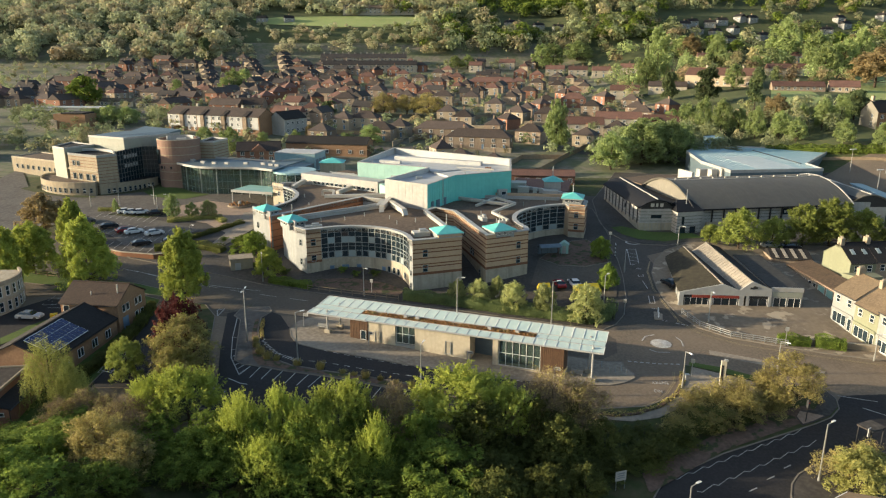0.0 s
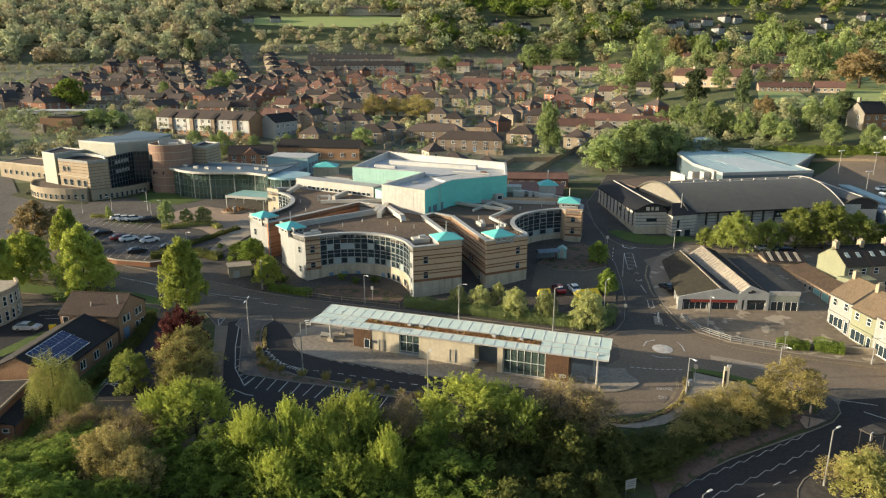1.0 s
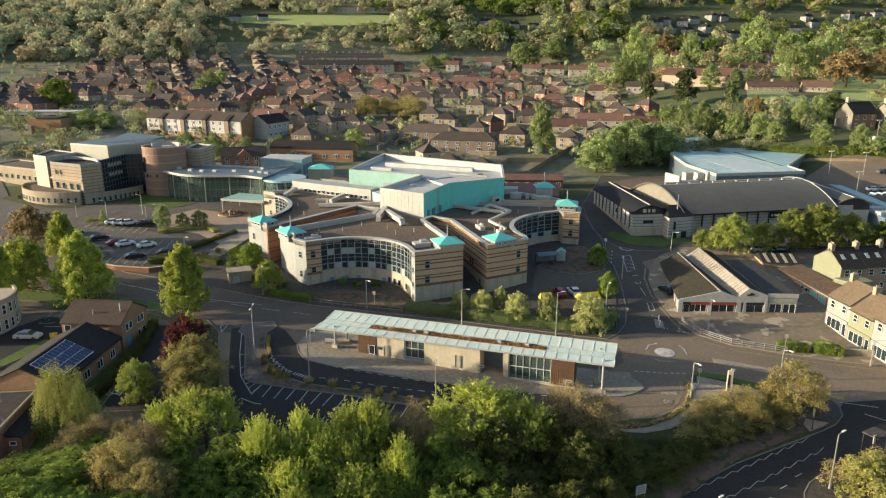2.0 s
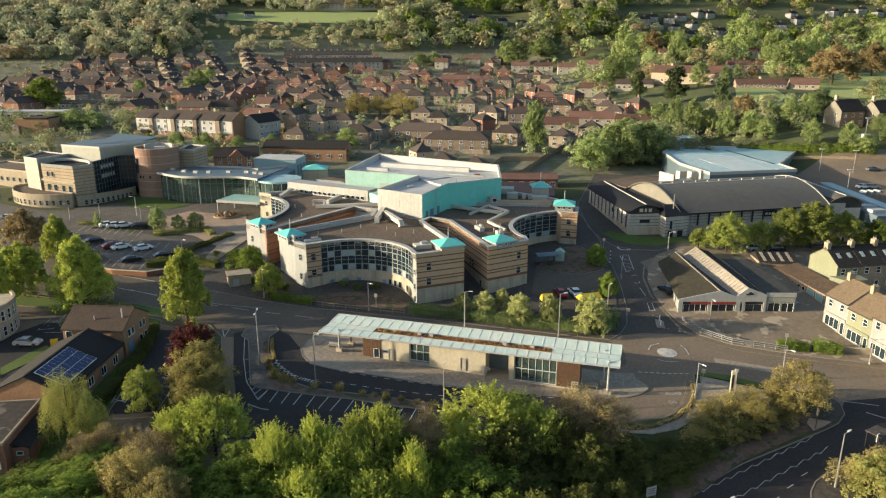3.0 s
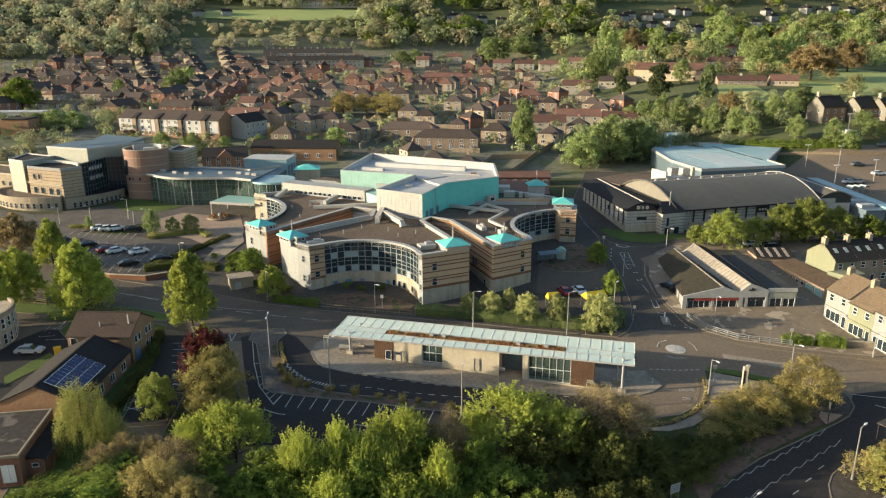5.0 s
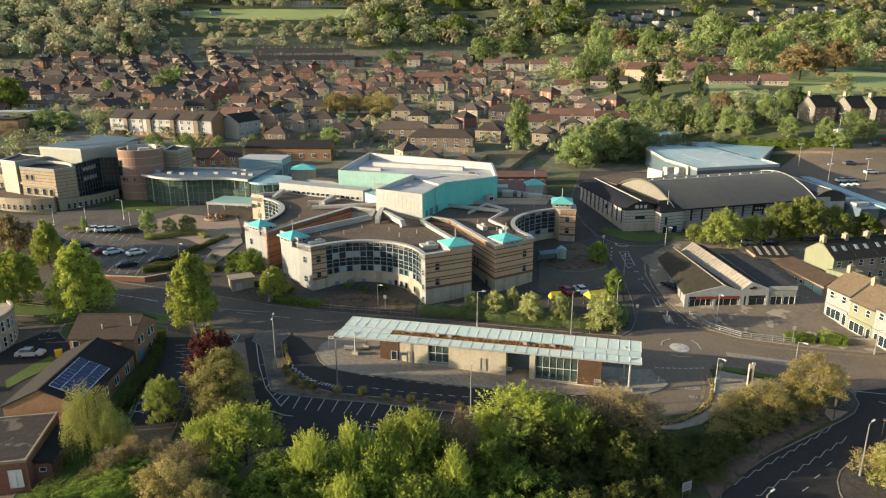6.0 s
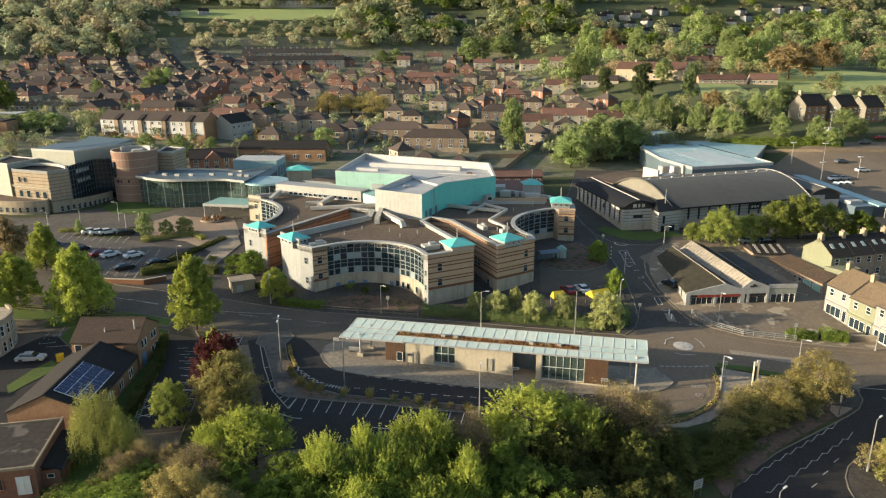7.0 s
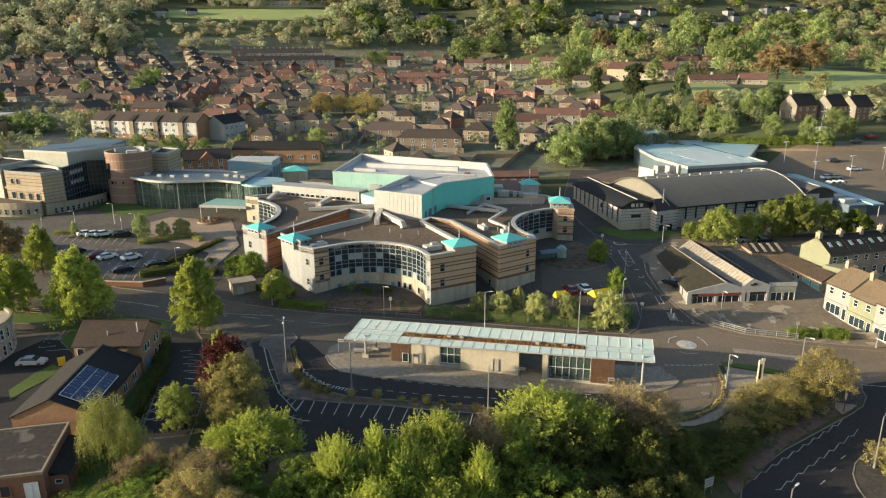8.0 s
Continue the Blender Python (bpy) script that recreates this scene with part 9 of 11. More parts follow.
for k in range(4):
    part("chimney_pot", Shape().tube((-3.6, 1.8 + k * 0.5, 9.3), (-3.6, 1.8 + k * 0.5, 9.8), 0.16, 0.13, 8), M_CREAM, ch)

# flat dark canopy on a post by the crossing
sh_ = thing("roadside_shelter", 56.6, 81.6, land(56.6, 81.6) + 0.1, "small dark flat-roofed roadside shelter", "shelter", 25)
part("roof", Shape().box(0, 0, 2.5, 2.65, 2.8, 2.2), M_PAVE_DARK, sh_)
for x in (-1.2, 1.2):
    for y in (-0.9, 0.9):
        part("post", Shape().box(x, y, 0, 2.5, 0.1, 0.1), M_BLACK, sh_)
tl = thing("traffic_signal", 55.6, 80.4, land(55.6, 80.4), "traffic signal with a white-edged backing board", "traffic signal", 30)
part("pole", Shape().tube((0, 0, 0), (0, 0, 3.0), 0.06, 0.06, 6), M_BLACK, tl)
part("backing_board", Shape().box(0, 0, 2.1, 3.3, 0.55, 0.06), M_FRAME_W, tl)
part("signal_head", Shape().box(0, -0.14, 2.2, 3.2, 0.36, 0.2), M_BLACK, tl)

# ---- houses of the town ----
def small_house(name, x, y, yaw, w, d, eave, rise, hip, wall_mat, roof_mat, label, group, far=False):
    """Detached or paired house with a hipped or gabled roof, chimneys, windows and doors; far: without chimney pots and ridge tiles."""
    h = thing(name, x, y, land(x, y) - 0.2, label, "house", yaw, group=group)
    part("wall", Shape().box(0, 0, -2.5, eave, w, d), wall_mat, h)
    o = 0.35
    z = eave - 0.12
    r = max(0.3, w / 2 - d / 2) if hip else w / 2 + 0.2
    v = [(-w / 2 - o, -d / 2 - o, z), (w / 2 + o, -d / 2 - o, z), (w / 2 + o, d / 2 + o, z), (-w / 2 - o, d / 2 + o, z), (-r, 0, eave + rise), (r, 0, eave + rise)]
    part("roof", Shape().add(v, [(3, 2, 1, 0), (0, 1, 5, 4), (2, 3, 4, 5), (1, 2, 5), (3, 0, 4)]), roof_mat, h)
    if not far:
        part("ridge", Shape().bar((-r, 0, eave + rise + 0.05), (r, 0, eave + rise + 0.05), 0.3, 0.14), roof_mat, h)
    for k in ((-0.25, 0.25) if w > 12 else (0.0,)):
        c = part("chimney", Shape().box(k * w, 0.6, eave + rise - 1.2, eave + rise + 1.1, 0.9, 0.7), M_CHIMNEY, h)
        for s in (() if far else (-0.22, 0.22)):
            part("chimney_pot", Shape().tube((k * w + s, 0.6, eave + rise + 1.1), (k * w + s, 0.6, eave + rise + 1.5), 0.13, 0.11, 6), M_TERRA, c)
    me = window_mesh(1.3, 1.2, 2, 1, bar=0.12)
    n = max(2, int(w / 4.2))
    for k in range(n):
        x0 = -w / 2 + w * (k + 0.5) / n
        window(h, x0, -d / 2 - 0.05, eave - 1.2, 0, me)
        if k % 2:
            window(h, x0, -d / 2 - 0.05, 1.1, 0, window_mesh(0.95, 2.0, 1, 1, M_FRAME_W, M_BLUE), "door")
        else:
            window(h, x0, -d / 2 - 0.05, 1.5, 0, window_mesh(1.6, 1.3, 2, 1, bar=0.12))
    for s in ((-1,) if far else (-1, 1)):
        window(h, s * (w / 2 + 0.05), -0.8, eave - 1.3, 90 * s, window_mesh(0.8, 1.0, 1, 1, bar=0.12))
    return h


PROTO = {}


def town(rows, wall_mat, roof_mat, hip, label, group, eave=4.8, rise=2.8, far=False):
    for x, y, w, d, yaw in rows:
        key = (w, d, wall_mat.name, roof_mat.name, hip)
        if key in PROTO:
            copy_thing(PROTO[key], pose(x, y, land(x, y) - 0.2, 0, 0, yaw))
        else:
            PROTO[key] = small_house("house", x, y, yaw, w, d, eave, rise, hip, wall_mat, roof_mat, label, group, far)


town(HOUSES_CREAM, M_BUFFWALL, M_TILE_BROWN, True, "buff rendered house with a hipped brown tiled roof", "hipped houses")
town(HOUSES_BROWN, M_STONEWALL, M_TILE_BROWN, True, "dark sandstone house with a hipped brown roof", "hipped houses")
town(HOUSES_RED, M_REDBRICK, M_TILE_RED, True, "red brick house with a red tiled hipped roof", "red brick houses")
town(HOUSES_PALE, M_PALEWALL, M_TILE_RED, False, "pale rendered house with a red tiled gabled roof", "pale houses")
jig = random.Random(5)
town([(x, y, 9, 8, 62 + jig.uniform(-4, 4)) for x, y in HOUSES_STEP], M_BUFFWALL, M_SLATE_TOWN, False, "stone house in a stepped row with a slate roof", "stepped rows")
town([(x, y, jig.choice((9, 16)), 8, jig.choice((-14, -8, -20))) for x, y in HOUSES_STONE], M_STONEWALL, M_TILE_BROWN, True, "dark sandstone house with a hipped brown roof", "hipped houses")
town([(x, y, jig.choice((9, 16)), 8, jig.choice((-14, 70, -20))) for x, y in HOUSES_WEST], M_REDBRICK, M_TILE_BROWN, False, "brick house with a gabled brown roof", "west houses")
town([(x, y, 9, 6.5, jig.choice((-10, 5, 20, -70))) for x, y in HOUSES_HILL], M_WHITE_RENDER, M_SLATE, False, "white rendered house on the hillside", "hillside houses", 3.4, 2.2)


fill_rnd = random.Random(17)
KNOWN = [(r[0], r[1]) for rows_ in (HOUSES_CREAM, HOUSES_BROWN, HOUSES_RED, HOUSES_PALE, HOUSES_STEP, HOUSES_STONE, HOUSES_WEST) for r in rows_]
KNOWN += [(-98, 311), (-115, 319), (-82, 305), (-68, 309), (-150, 375), (-165, 379), (-178, 382), (-64, 587), (-56, 559), (-97, 355), (-85, 587), (-40, 587), (-80, 559), (-35, 559), (-8, 344), (-20, 350), (-166, 318), (-184, 349)]
INFILL = []
for j in range(20):
    for i in range(29):
        x, y = -258 + i * 13.4 + (j % 2) * 6 + fill_rnd.uniform(-1.5, 1.5), 305 + j * 14.2 + fill_rnd.uniform(-1.5, 1.5)
        if x > 120 - 0.1 * (y - 300) or (x < -110 and y < 372) or (x > 62 and y < 330) or y > 580:
            continue
        if all(math.hypot(x - a, (y - b) * 1.1) > (12.2 if x < -40 and y > 360 else 15.0) for a, b in KNOWN + INFILL):
            INFILL.append((x, y))
INFILL = [p for p in INFILL if fill_rnd.random() < (0.62 if p[0] > -40 else 0.9)]
town([(x, y, 9.4, 7.2, fill_rnd.choice((-12, -25, 70))) for x, y in INFILL[::4]], M_STONEWALL, M_TILE_BROWN, True, "dark sandstone house with a hipped brown roof", "hipped houses", 4.4, 2.5, True)
town([(x, y, 9.8, 7.0, fill_rnd.choice((-20, -8, -65))) for x, y in INFILL[1::4]], M_REDBRICK, M_TILE_BROWN, True, "brick house with a hipped brown roof", "red brick houses", 4.4, 2.5, True)
town([(x, y, 9.0, 7.0, fill_rnd.choice((-8, -18, 66))) for x, y in INFILL[2::4]], M_BUFFWALL, M_TILE_RED, True, "buff rendered house with a hipped red roof", "hipped houses", 4.4, 2.5, True)
town([(x, y, 10.6, 6.8, fill_rnd.choice((-10, -16, 68))) for x, y in INFILL[3::4]], M_STONEWALL, M_SLATE_TOWN, False, "sooty stone house with a gabled slate roof", "slate-roofed houses", 4.6, 2.7, True)


wall_rnd = random.Random(77)
wall_mesh = Shape().box(0, 0, -0.8, 1.5, 11.0, 0.3).mesh("garden_wall", M_WALL_STONE)
cope_mesh = Shape().box(0, 0, 1.5, 1.62, 11.2, 0.42).mesh("coping", M_CREAM)
for x, y in [(r[0], r[1]) for rows_ in (HOUSES_CREAM, HOUSES_BROWN, HOUSES_PALE) for r in rows_ if r[1] < 420]:
    yaw = wall_rnd.choice((-15, -20, 70, 72))
    gx, gy = x + wall_rnd.uniform(6, 8), y - wall_rnd.uniform(6, 9)
    gw_ = new("garden_wall")
    tagged(gw_, "low stone garden wall with pale coping", "wall", "garden walls")
    gw_.matrix_basis = pose(gx, gy, land(gx, gy), 0, 0, yaw)
    new("stones", wall_mesh).parent = gw_
    new("coping", cope_mesh).parent = gw_


def long_block(name, a, b, d, eave, rise, wall_mat, roof_mat, label, storeys=2, gap=3.2, chimneys=0, category="building"):
    """A long pitched block whose ridge runs from a to b."""
    a, b = Vector(a), Vector(b)
    m, L = (a + b) / 2, (b - a).length
    yaw = math.degrees(math.atan2(b.y - a.y, b.x - a.x))
    h = pitched(name, m.x, m.y, yaw, L, d, land(m.x, m.y) - 0.5, eave, eave + rise, wall_mat, roof_mat, label, category)
    me = window_mesh(1.3, 1.4, 2, 1, bar=0.12)
    for k in range(int(L / gap)):
        x0 = -L / 2 + gap * (k + 0.6)
        for s in range(storeys):
            window(h, x0, -d / 2 - 0.05, 1.7 + s * (eave - 0.5) / storeys, 0, me)
    for k in range(chimneys):
        part("chimney", Shape().box(-L / 2 + L * (k + 0.5) / chimneys, 0.2, eave + rise - 0.8, eave + rise + 1.4, 1.0, 0.8), M_PALEWALL, h)
    return h


fl = long_block("apartment_block", (-121.3, 321.4), (-75.2, 301.1), 11, 7.6, 3.0, M_BROWNBRICK, M_TILE_BROWN, "three-storey brick flats with white panels and brown roof", 3, 3.4, 2)
for k in range(6):
    part("white_panel", Shape().box(-21.2 + k * 8.4, -5.52, 2.2, 7.5, 7.9, 0.05), M_ROOF_WHITE, fl, "white rendered panel")
for k in range(4):
    part("stair_bay", Shape().box(-16.6 + k * 11.6, -5.9, -1, 7.4, 1.9, 0.9), M_STONEWALL, fl, "brown stone stair bay")
    part("bay_roof", Shape().bar((-16.6 + k * 11.6, -6.5, 7.62), (-16.6 + k * 11.6, -2.4, 9.72), 2.1, 0.16), M_SLATE, fl, "dark slate roof of the bay")
long_block("apartment_block", (-71.6, 302.6), (-64.4, 315.0), 9, 6.6, 3.0, M_WHITE, M_SLATE, "white end wing of the flats with a dark roof", 2, 3.2, 1)
long_block("terraced_row", (-183.3, 382.4), (-164.0, 378.6), 6.4, 3.0, 1.4, M_STATION, M_TILE_TAN, "long low cream terrace", 1, 2.6, 3, "terrace")
long_block("terraced_row", (-162.4, 378.3), (-131.9, 372.2), 6.4, 3.0, 1.4, M_STATION, M_TILE_TAN, "long low cream terrace", 1, 2.6, 5, "terrace")
long_block("terraced_row", (-98.8, 586.8), (-29.3, 586.2), 9, 5.6, 3.0, M_PALEWALL, M_SLATE_TOWN, "long stone terrace with pale chimneys", 2, 3.2, 14, "terrace")
long_block("terraced_row", (-92.9, 558.8), (-20.0, 559.8), 9, 5.6, 3.0, M_PALEWALL, M_SLATE_TOWN, "long stone terrace with pale chimneys", 2, 3.2, 14, "terrace")
long_block("terraced_row", (-105.3, 355.1), (-88.9, 354.2), 8, 5.2, 2.8, M_STONEWALL, M_TILE_BROWN, "short stone terrace with brown roof", 2, 3.2, 3, "terrace")
long_block("terraced_row", (-95, 700), (5, 704), 9, 5.2, 2.8, M_PALEWALL, M_TILE_TAN, "pale terrace along the hilltop", 2, 4, 10, "terrace")
long_block("school_hall", (141, 409), (171, 384), 11, 6.0, 3.6, M_BUFFWALL, M_TILE_RED, "hall with a bright red tiled roof", 1, 4.0, 2)
long_block("bowls_pavilion", (171.5, 371.8), (196, 366), 8, 2.7, 2.2, M_STONEWALL, M_TILE_RED, "low stone pavilion with a red-brown roof beside the green", 1, 3.0, 1)
long_block("bowls_pavilion", (199, 367), (212, 362), 9, 3.0, 2.8, M_BUFFWALL, M_TILE_RED, "pavilion with a red roof beside the green", 1, 3.0, 0)
long_block("school_hall", (118, 408), (138, 402), 8, 3.6, 2.4, M_PALEWALL, M_TILE_BROWN, "low school range with a brown roof", 1, 3.0, 1)
long_block("outbuilding", (22.5, 226.5), (43.0, 224.5), 6, 3.2, 1.4, M_REDBRICK, M_TILE_RED, "long low brick outbuilding with a red-brown roof", 1, 3.4, 0)
rb = long_block("brick_lodge", (-76, 257.5), (-60.5, 260.5), 9, 4.8, 2.6, M_REDBRICK, M_TILE_BROWN, "red brick lodge with pale round windows", 2, 3.4, 0)
part("cross_gable", Shape().add([(-3.2, -5.2, 4.4), (3.2, -5.2, 4.4), (0, -5.2, 7.0), (-3.2, 0, 4.4), (3.2, 0, 4.4), (0, 0, 7.0)], [(0, 1, 2), (0, 2, 5, 3), (1, 4, 5, 2), (3, 5, 4)]), M_REDBRICK, rb)
long_block("terraced_row", (-60, 274), (-28, 268.5), 9, 4.6, 2.2, M_BROWNBRICK, M_SLATE, "long brown range with a dark grey roof", 1, 4.6, 0, "terrace")
bx = thing("metal_clad_box", -50.5, 246, 8.9, "pale blue-grey metal-clad box with roller doors", "building", -12)
part("wall", Shape().box(0, 0, -1, 5.6, 15, 10), M_ROOF_BLUE, bx)
part("roof", Shape().box(0, 0, 5.6, 5.9, 15.4, 10.4), M_ROOF_WHITE, bx)
for k in range(3):
    part("roller_door", Shape().box(7.55, -3 + k * 3, 0, 3.6, 0.1, 2.2), M_ROOF_SLATE, bx)
fb = thing("flat_white_block", -184, 349, 17, "flat-roofed white block behind bushes", "building", -4)
part("wall", Shape().box(0, 0, -2, 5.5, 34, 9), M_WHITE, fb)
part("roof", Shape().box(0, 0, 5.5, 5.8, 34.4, 9.4), M_ROOF_WHITE, fb)
part("window_strip", Shape().box(0, -4.55, 3.0, 4.2, 30, 0.1), M_GLASS, fb)
fb = thing("brick_block", -166, 318, 15, "buff brick block with a slate roof among trees", "building", -6)
part("wall", Shape().box(0, 0, -2, 7.0, 15, 9), M_BROWNBRICK, fb)
part("roof", Shape().box(1.5, 0, 7.0, 7.6, 10, 9.4), M_SLATE, fb)
part("low_wing", Shape().box(-9, -1, -2, 4.2, 6, 8), M_PALEWALL, fb)
fb = thing("flat_white_shed", -182, 262, 9.5, "long white flat-roofed shed", "building", -8)
part("wall", Shape().box(0, 0, -2, 4.5, 24, 10), M_PALEWALL, fb)
part("roof", Shape().box(0, 0, 4.5, 4.8, 24.4, 10.4), M_ROOF_WHITE, fb)


def apartment(x, y, yaw, w, label):
    """Stone flats with pale gable ends, a brown front with a gabled bay and a steep slate roof."""
    h = thing("apartment_house", x, y, land(x, y) - 2.8, label, "building", yaw, group="stone flats")
    part("wall", Shape().box(0, 0, -2, 9.0, w, 9), M_BROWNBRICK, h, "brown brick front")
    for s in (-1, 1):
        q = [(-w / 2 - 0.2, s * 4.9, 8.7), (w / 2 + 0.2, s * 4.9, 8.7), (w / 2 + 0.2, 0, 13.0), (-w / 2 - 0.2, 0, 13.0)]
        part("roof", Shape().add(q + [(i, j, k - 0.2) for i, j, k in q], [(0, 1, 2, 3), (7, 6, 5, 4), (0, 4, 5, 1), (1, 5, 6, 2), (2, 6, 7, 3), (3, 7, 4, 0)]), M_SLATE, h)
        x0, x1 = s * (w / 2 + 0.05), s * (w / 2 - 0.3)
        part("gable", Shape().add([(x0, -4.5, -2), (x0, 4.5, -2), (x0, 4.5, 8.8), (x0, 0, 12.8), (x0, -4.5, 8.8), (x1, -4.5, -2), (x1, 4.5, -2), (x1, 4.5, 8.8), (x1, 0, 12.8), (x1, -4.5, 8.8)], [(0, 1, 2, 3, 4), (9, 8, 7, 6, 5), (0, 5, 6, 1), (2, 7, 8, 3), (3, 8, 9, 4)]), M_GABLE, h, "pale stone gable")
        for z in (1.6, 4.4, 7.2):
            window(h, s * (w / 2 + 0.1), -1.8, z, 90 * s, window_mesh(0.9, 1.4, 1, 1, bar=0.12))
    for k in range(3):
        for z in (1.4, 4.2, 7.0):
            window(h, -w / 2 + w * (k + 0.5) / 3, -4.56, z, 0, window_mesh(1.2, 1.4, 2, 1, bar=0.12))
    part("chimney", Shape().box(-w / 2 + 0.6, 0, 12.2, 14.6, 0.9, 1.2), M_BUFFWALL, h)
    return h


apartment(170.6, 273.5, 10, 11, "pale stone flats with steep slate roofs")
apartment(183.6, 271.0, 10, 9, "pale stone flats with steep slate roofs")
apartment(193.2, 268.6, 10, 9.4, "pale stone flats with steep slate roofs")

# ---- trees ----
def crown_points(rs, lobes, n_clump, per, spread, shoot=0.0, hang=False):
    """Leaf places along many short shoots over some ellipsoids; returns places and outward directions."""
    lob = np.array(lobes)
    pick = rs.randint(0, len(lob), n_clump)
    d = rs.normal(size=(n_clump, 3))
    d /= np.linalg.norm(d, axis=1)[:, None]
    d[:, 2] = np.where(d[:, 2] < -0.45, -d[:, 2], d[:, 2])
    c = lob[pick, :3] + d * lob[pick, 3:6] * rs.uniform(0.45, 1.0, (n_clump, 1)) ** 0.7
    lift = np.array((0, 0, -1.6)) if hang else np.array((0, 0, 0.85))
    way = d * (0.25 if hang else 0.95) + lift + rs.normal(size=(n_clump, 3)) * 0.25
    way /= np.linalg.norm(way, axis=1)[:, None]
    u = rs.uniform(-0.25, 1, (n_clump, per, 1))
    long_ = shoot * rs.uniform(0.5, 1.4, (n_clump, 1, 1))
    p = c[:, None] + way[:, None] * u * long_ + rs.normal(size=(n_clump, per, 3)) * spread * (1.15 - 0.8 * u)
    return p.reshape(-1, 3), np.repeat(d, per, axis=0)


def leaf_blades(rs, p, out, size, flat=0.55, slim=0.5):
    """A small pointed leaf for each place, facing roughly outwards."""
    n = len(p)
    nor = out * flat + rs.normal(size=(n, 3)) * 0.6 + np.array((0, 0, 0.25))
    nor /= np.linalg.norm(nor, axis=1)[:, None]
    a = np.cross(nor, rs.normal(size=(n, 3)))
    a /= np.linalg.norm(a, axis=1)[:, None]
    b = np.cross(nor, a)
    s = size * rs.uniform(0.6, 1.4, (n, 1))
    v = np.stack([p - a * s * 0.8 + b * s * slim, p - a * s * 0.8 - b * s * slim, p + a * s * 1.2], axis=1).reshape(-1, 3)
    return v, np.arange(3 * n).reshape(-1, 3)


def fast_mesh(name, v, f, material):
    me = bpy.data.meshes.new(name)
    n, k = f.shape
    me.vertices.add(len(v))
    me.vertices.foreach_set("co", np.ascontiguousarray(v, dtype=np.float32).ravel())
    me.loops.add(n * k)
    me.loops.foreach_set("vertex_index", np.ascontiguousarray(f, dtype=np.int32).ravel())
    me.polygons.add(n)
    me.polygons.foreach_set("loop_start", np.arange(0, n * k, k, dtype=np.int32))
    me.update(calc_edges=True)
    me.materials.append(material)
    return me


def lobes_round(rs, n=13, low=0.12):
    out = [(0, 0, 0.55, 0.30, 0.30, 0.34)]
    for k in range(n):
        a = k * 2.4 + rs.uniform(-0.3, 0.3)
        z = low + 0.1 + (0.68 - low) * (k + rs.uniform(0, 0.8)) / n
        r = rs.uniform(0.24, 0.34) * (1.12 - 1.1 * max(0.0, z - 0.45) - 0.5 * max(0.0, 0.3 - z))
        out.append((r * math.cos(a), r * math.sin(a), z, rs.uniform(0.14, 0.20), rs.uniform(0.14, 0.20), rs.uniform(0.11, 0.17)))
    out.append((rs.uniform(-0.08, 0.08), rs.uniform(-0.08, 0.08), 0.84, 0.15, 0.15, 0.17))
    return out


def lobes_full(rs):
    """Dense egg-shaped crown down to the ground."""
    out = [(0, 0, 0.5, 0.26, 0.26, 0.4), (0, 0, 0.34, 0.3, 0.3, 0.26), (0, 0, 0.64, 0.22, 0.22, 0.25)]
    for k in range(20):
        a = k * 2.4 + rs.uniform(-0.3, 0.3)
        z = 0.13 + 0.72 * (k + rs.uniform(0, 0.8)) / 20
        r = 0.33 * math.sin(math.pi * min(1.0, (z + 0.10) * 0.92) ** 0.8) ** 0.7
        s = rs.uniform(0.12, 0.17)
        out.append((r * math.cos(a), r * math.sin(a), z, s, s, s * 0.85))
    out.append((0, 0, 0.9, 0.07, 0.07, 0.1))
    return out


def lobes_lime(rs):
    """Dense conical crown, widest a third of the way up, with a pointed top."""
    out = [(0, 0, 0.44, 0.24, 0.24, 0.36), (0, 0, 0.31, 0.29, 0.29, 0.23), (0, 0, 0.66, 0.14, 0.14, 0.24)]
    for k in range(26):
        a = k * 2.4 + rs.uniform(-0.3, 0.3)
        z = 0.12 + 0.76 * (k + rs.uniform(0, 0.8)) / 26
        r = 0.37 * min(1.0, (z + 0.05) / 0.27) * (1 - z) ** 0.62
        s = rs.uniform(0.11, 0.16) * (1.12 - 0.6 * z)
        out.append((r * math.cos(a), r * math.sin(a), z, s, s, s * 0.9))
    out.append((0, 0, 0.91, 0.05, 0.05, 0.09))
    return out


def lobes_spire(rs):
    """Several upright leading shoots over a broad body."""
    out = lobes_round(rs, 11, 0.06)[:-1]
    for k in range(12):
        a, r = k * 2.4 + rs.uniform(-0.4, 0.4), rs.uniform(0.04, 0.42)
        z = 0.84 - 0.85 * r + rs.uniform(-0.08, 0.06)
        s = rs.uniform(0.07, 0.115)
        out.append((r * math.cos(a), r * math.sin(a), z, s, s, rs.uniform(0.09, 0.15)))
    return out


def lobes_tall(rs):
    return [(rs.uniform(-0.1, 0.1), rs.uniform(-0.1, 0.1), z, 0.40 - 0.25 * abs(z - 0.45), 0.40 - 0.25 * abs(z - 0.45), 0.14) for z in np.linspace(0.14, 0.88, 9)]


def lobes_shrub(rs):
    out = []
    for k in range(10):
        a, r = k * 2.4, rs.uniform(0, 0.34)
        out.append((r * math.cos(a), r * math.sin(a), rs.uniform(0.25, 0.66) * (1.1 - r), rs.uniform(0.14, 0.22), rs.uniform(0.14, 0.22), rs.uniform(0.22, 0.34)))
    return out


def lobes_pine(rs):
    return [(rs.uniform(-0.16, 0.16), rs.uniform(-0.16, 0.16), z, rs.uniform(0.26, 0.38) * (1.15 - 0.5 * z), rs.uniform(0.26, 0.38) * (1.15 - 0.5 * z), 0.085) for z in np.linspace(0.22, 0.92, 11)]


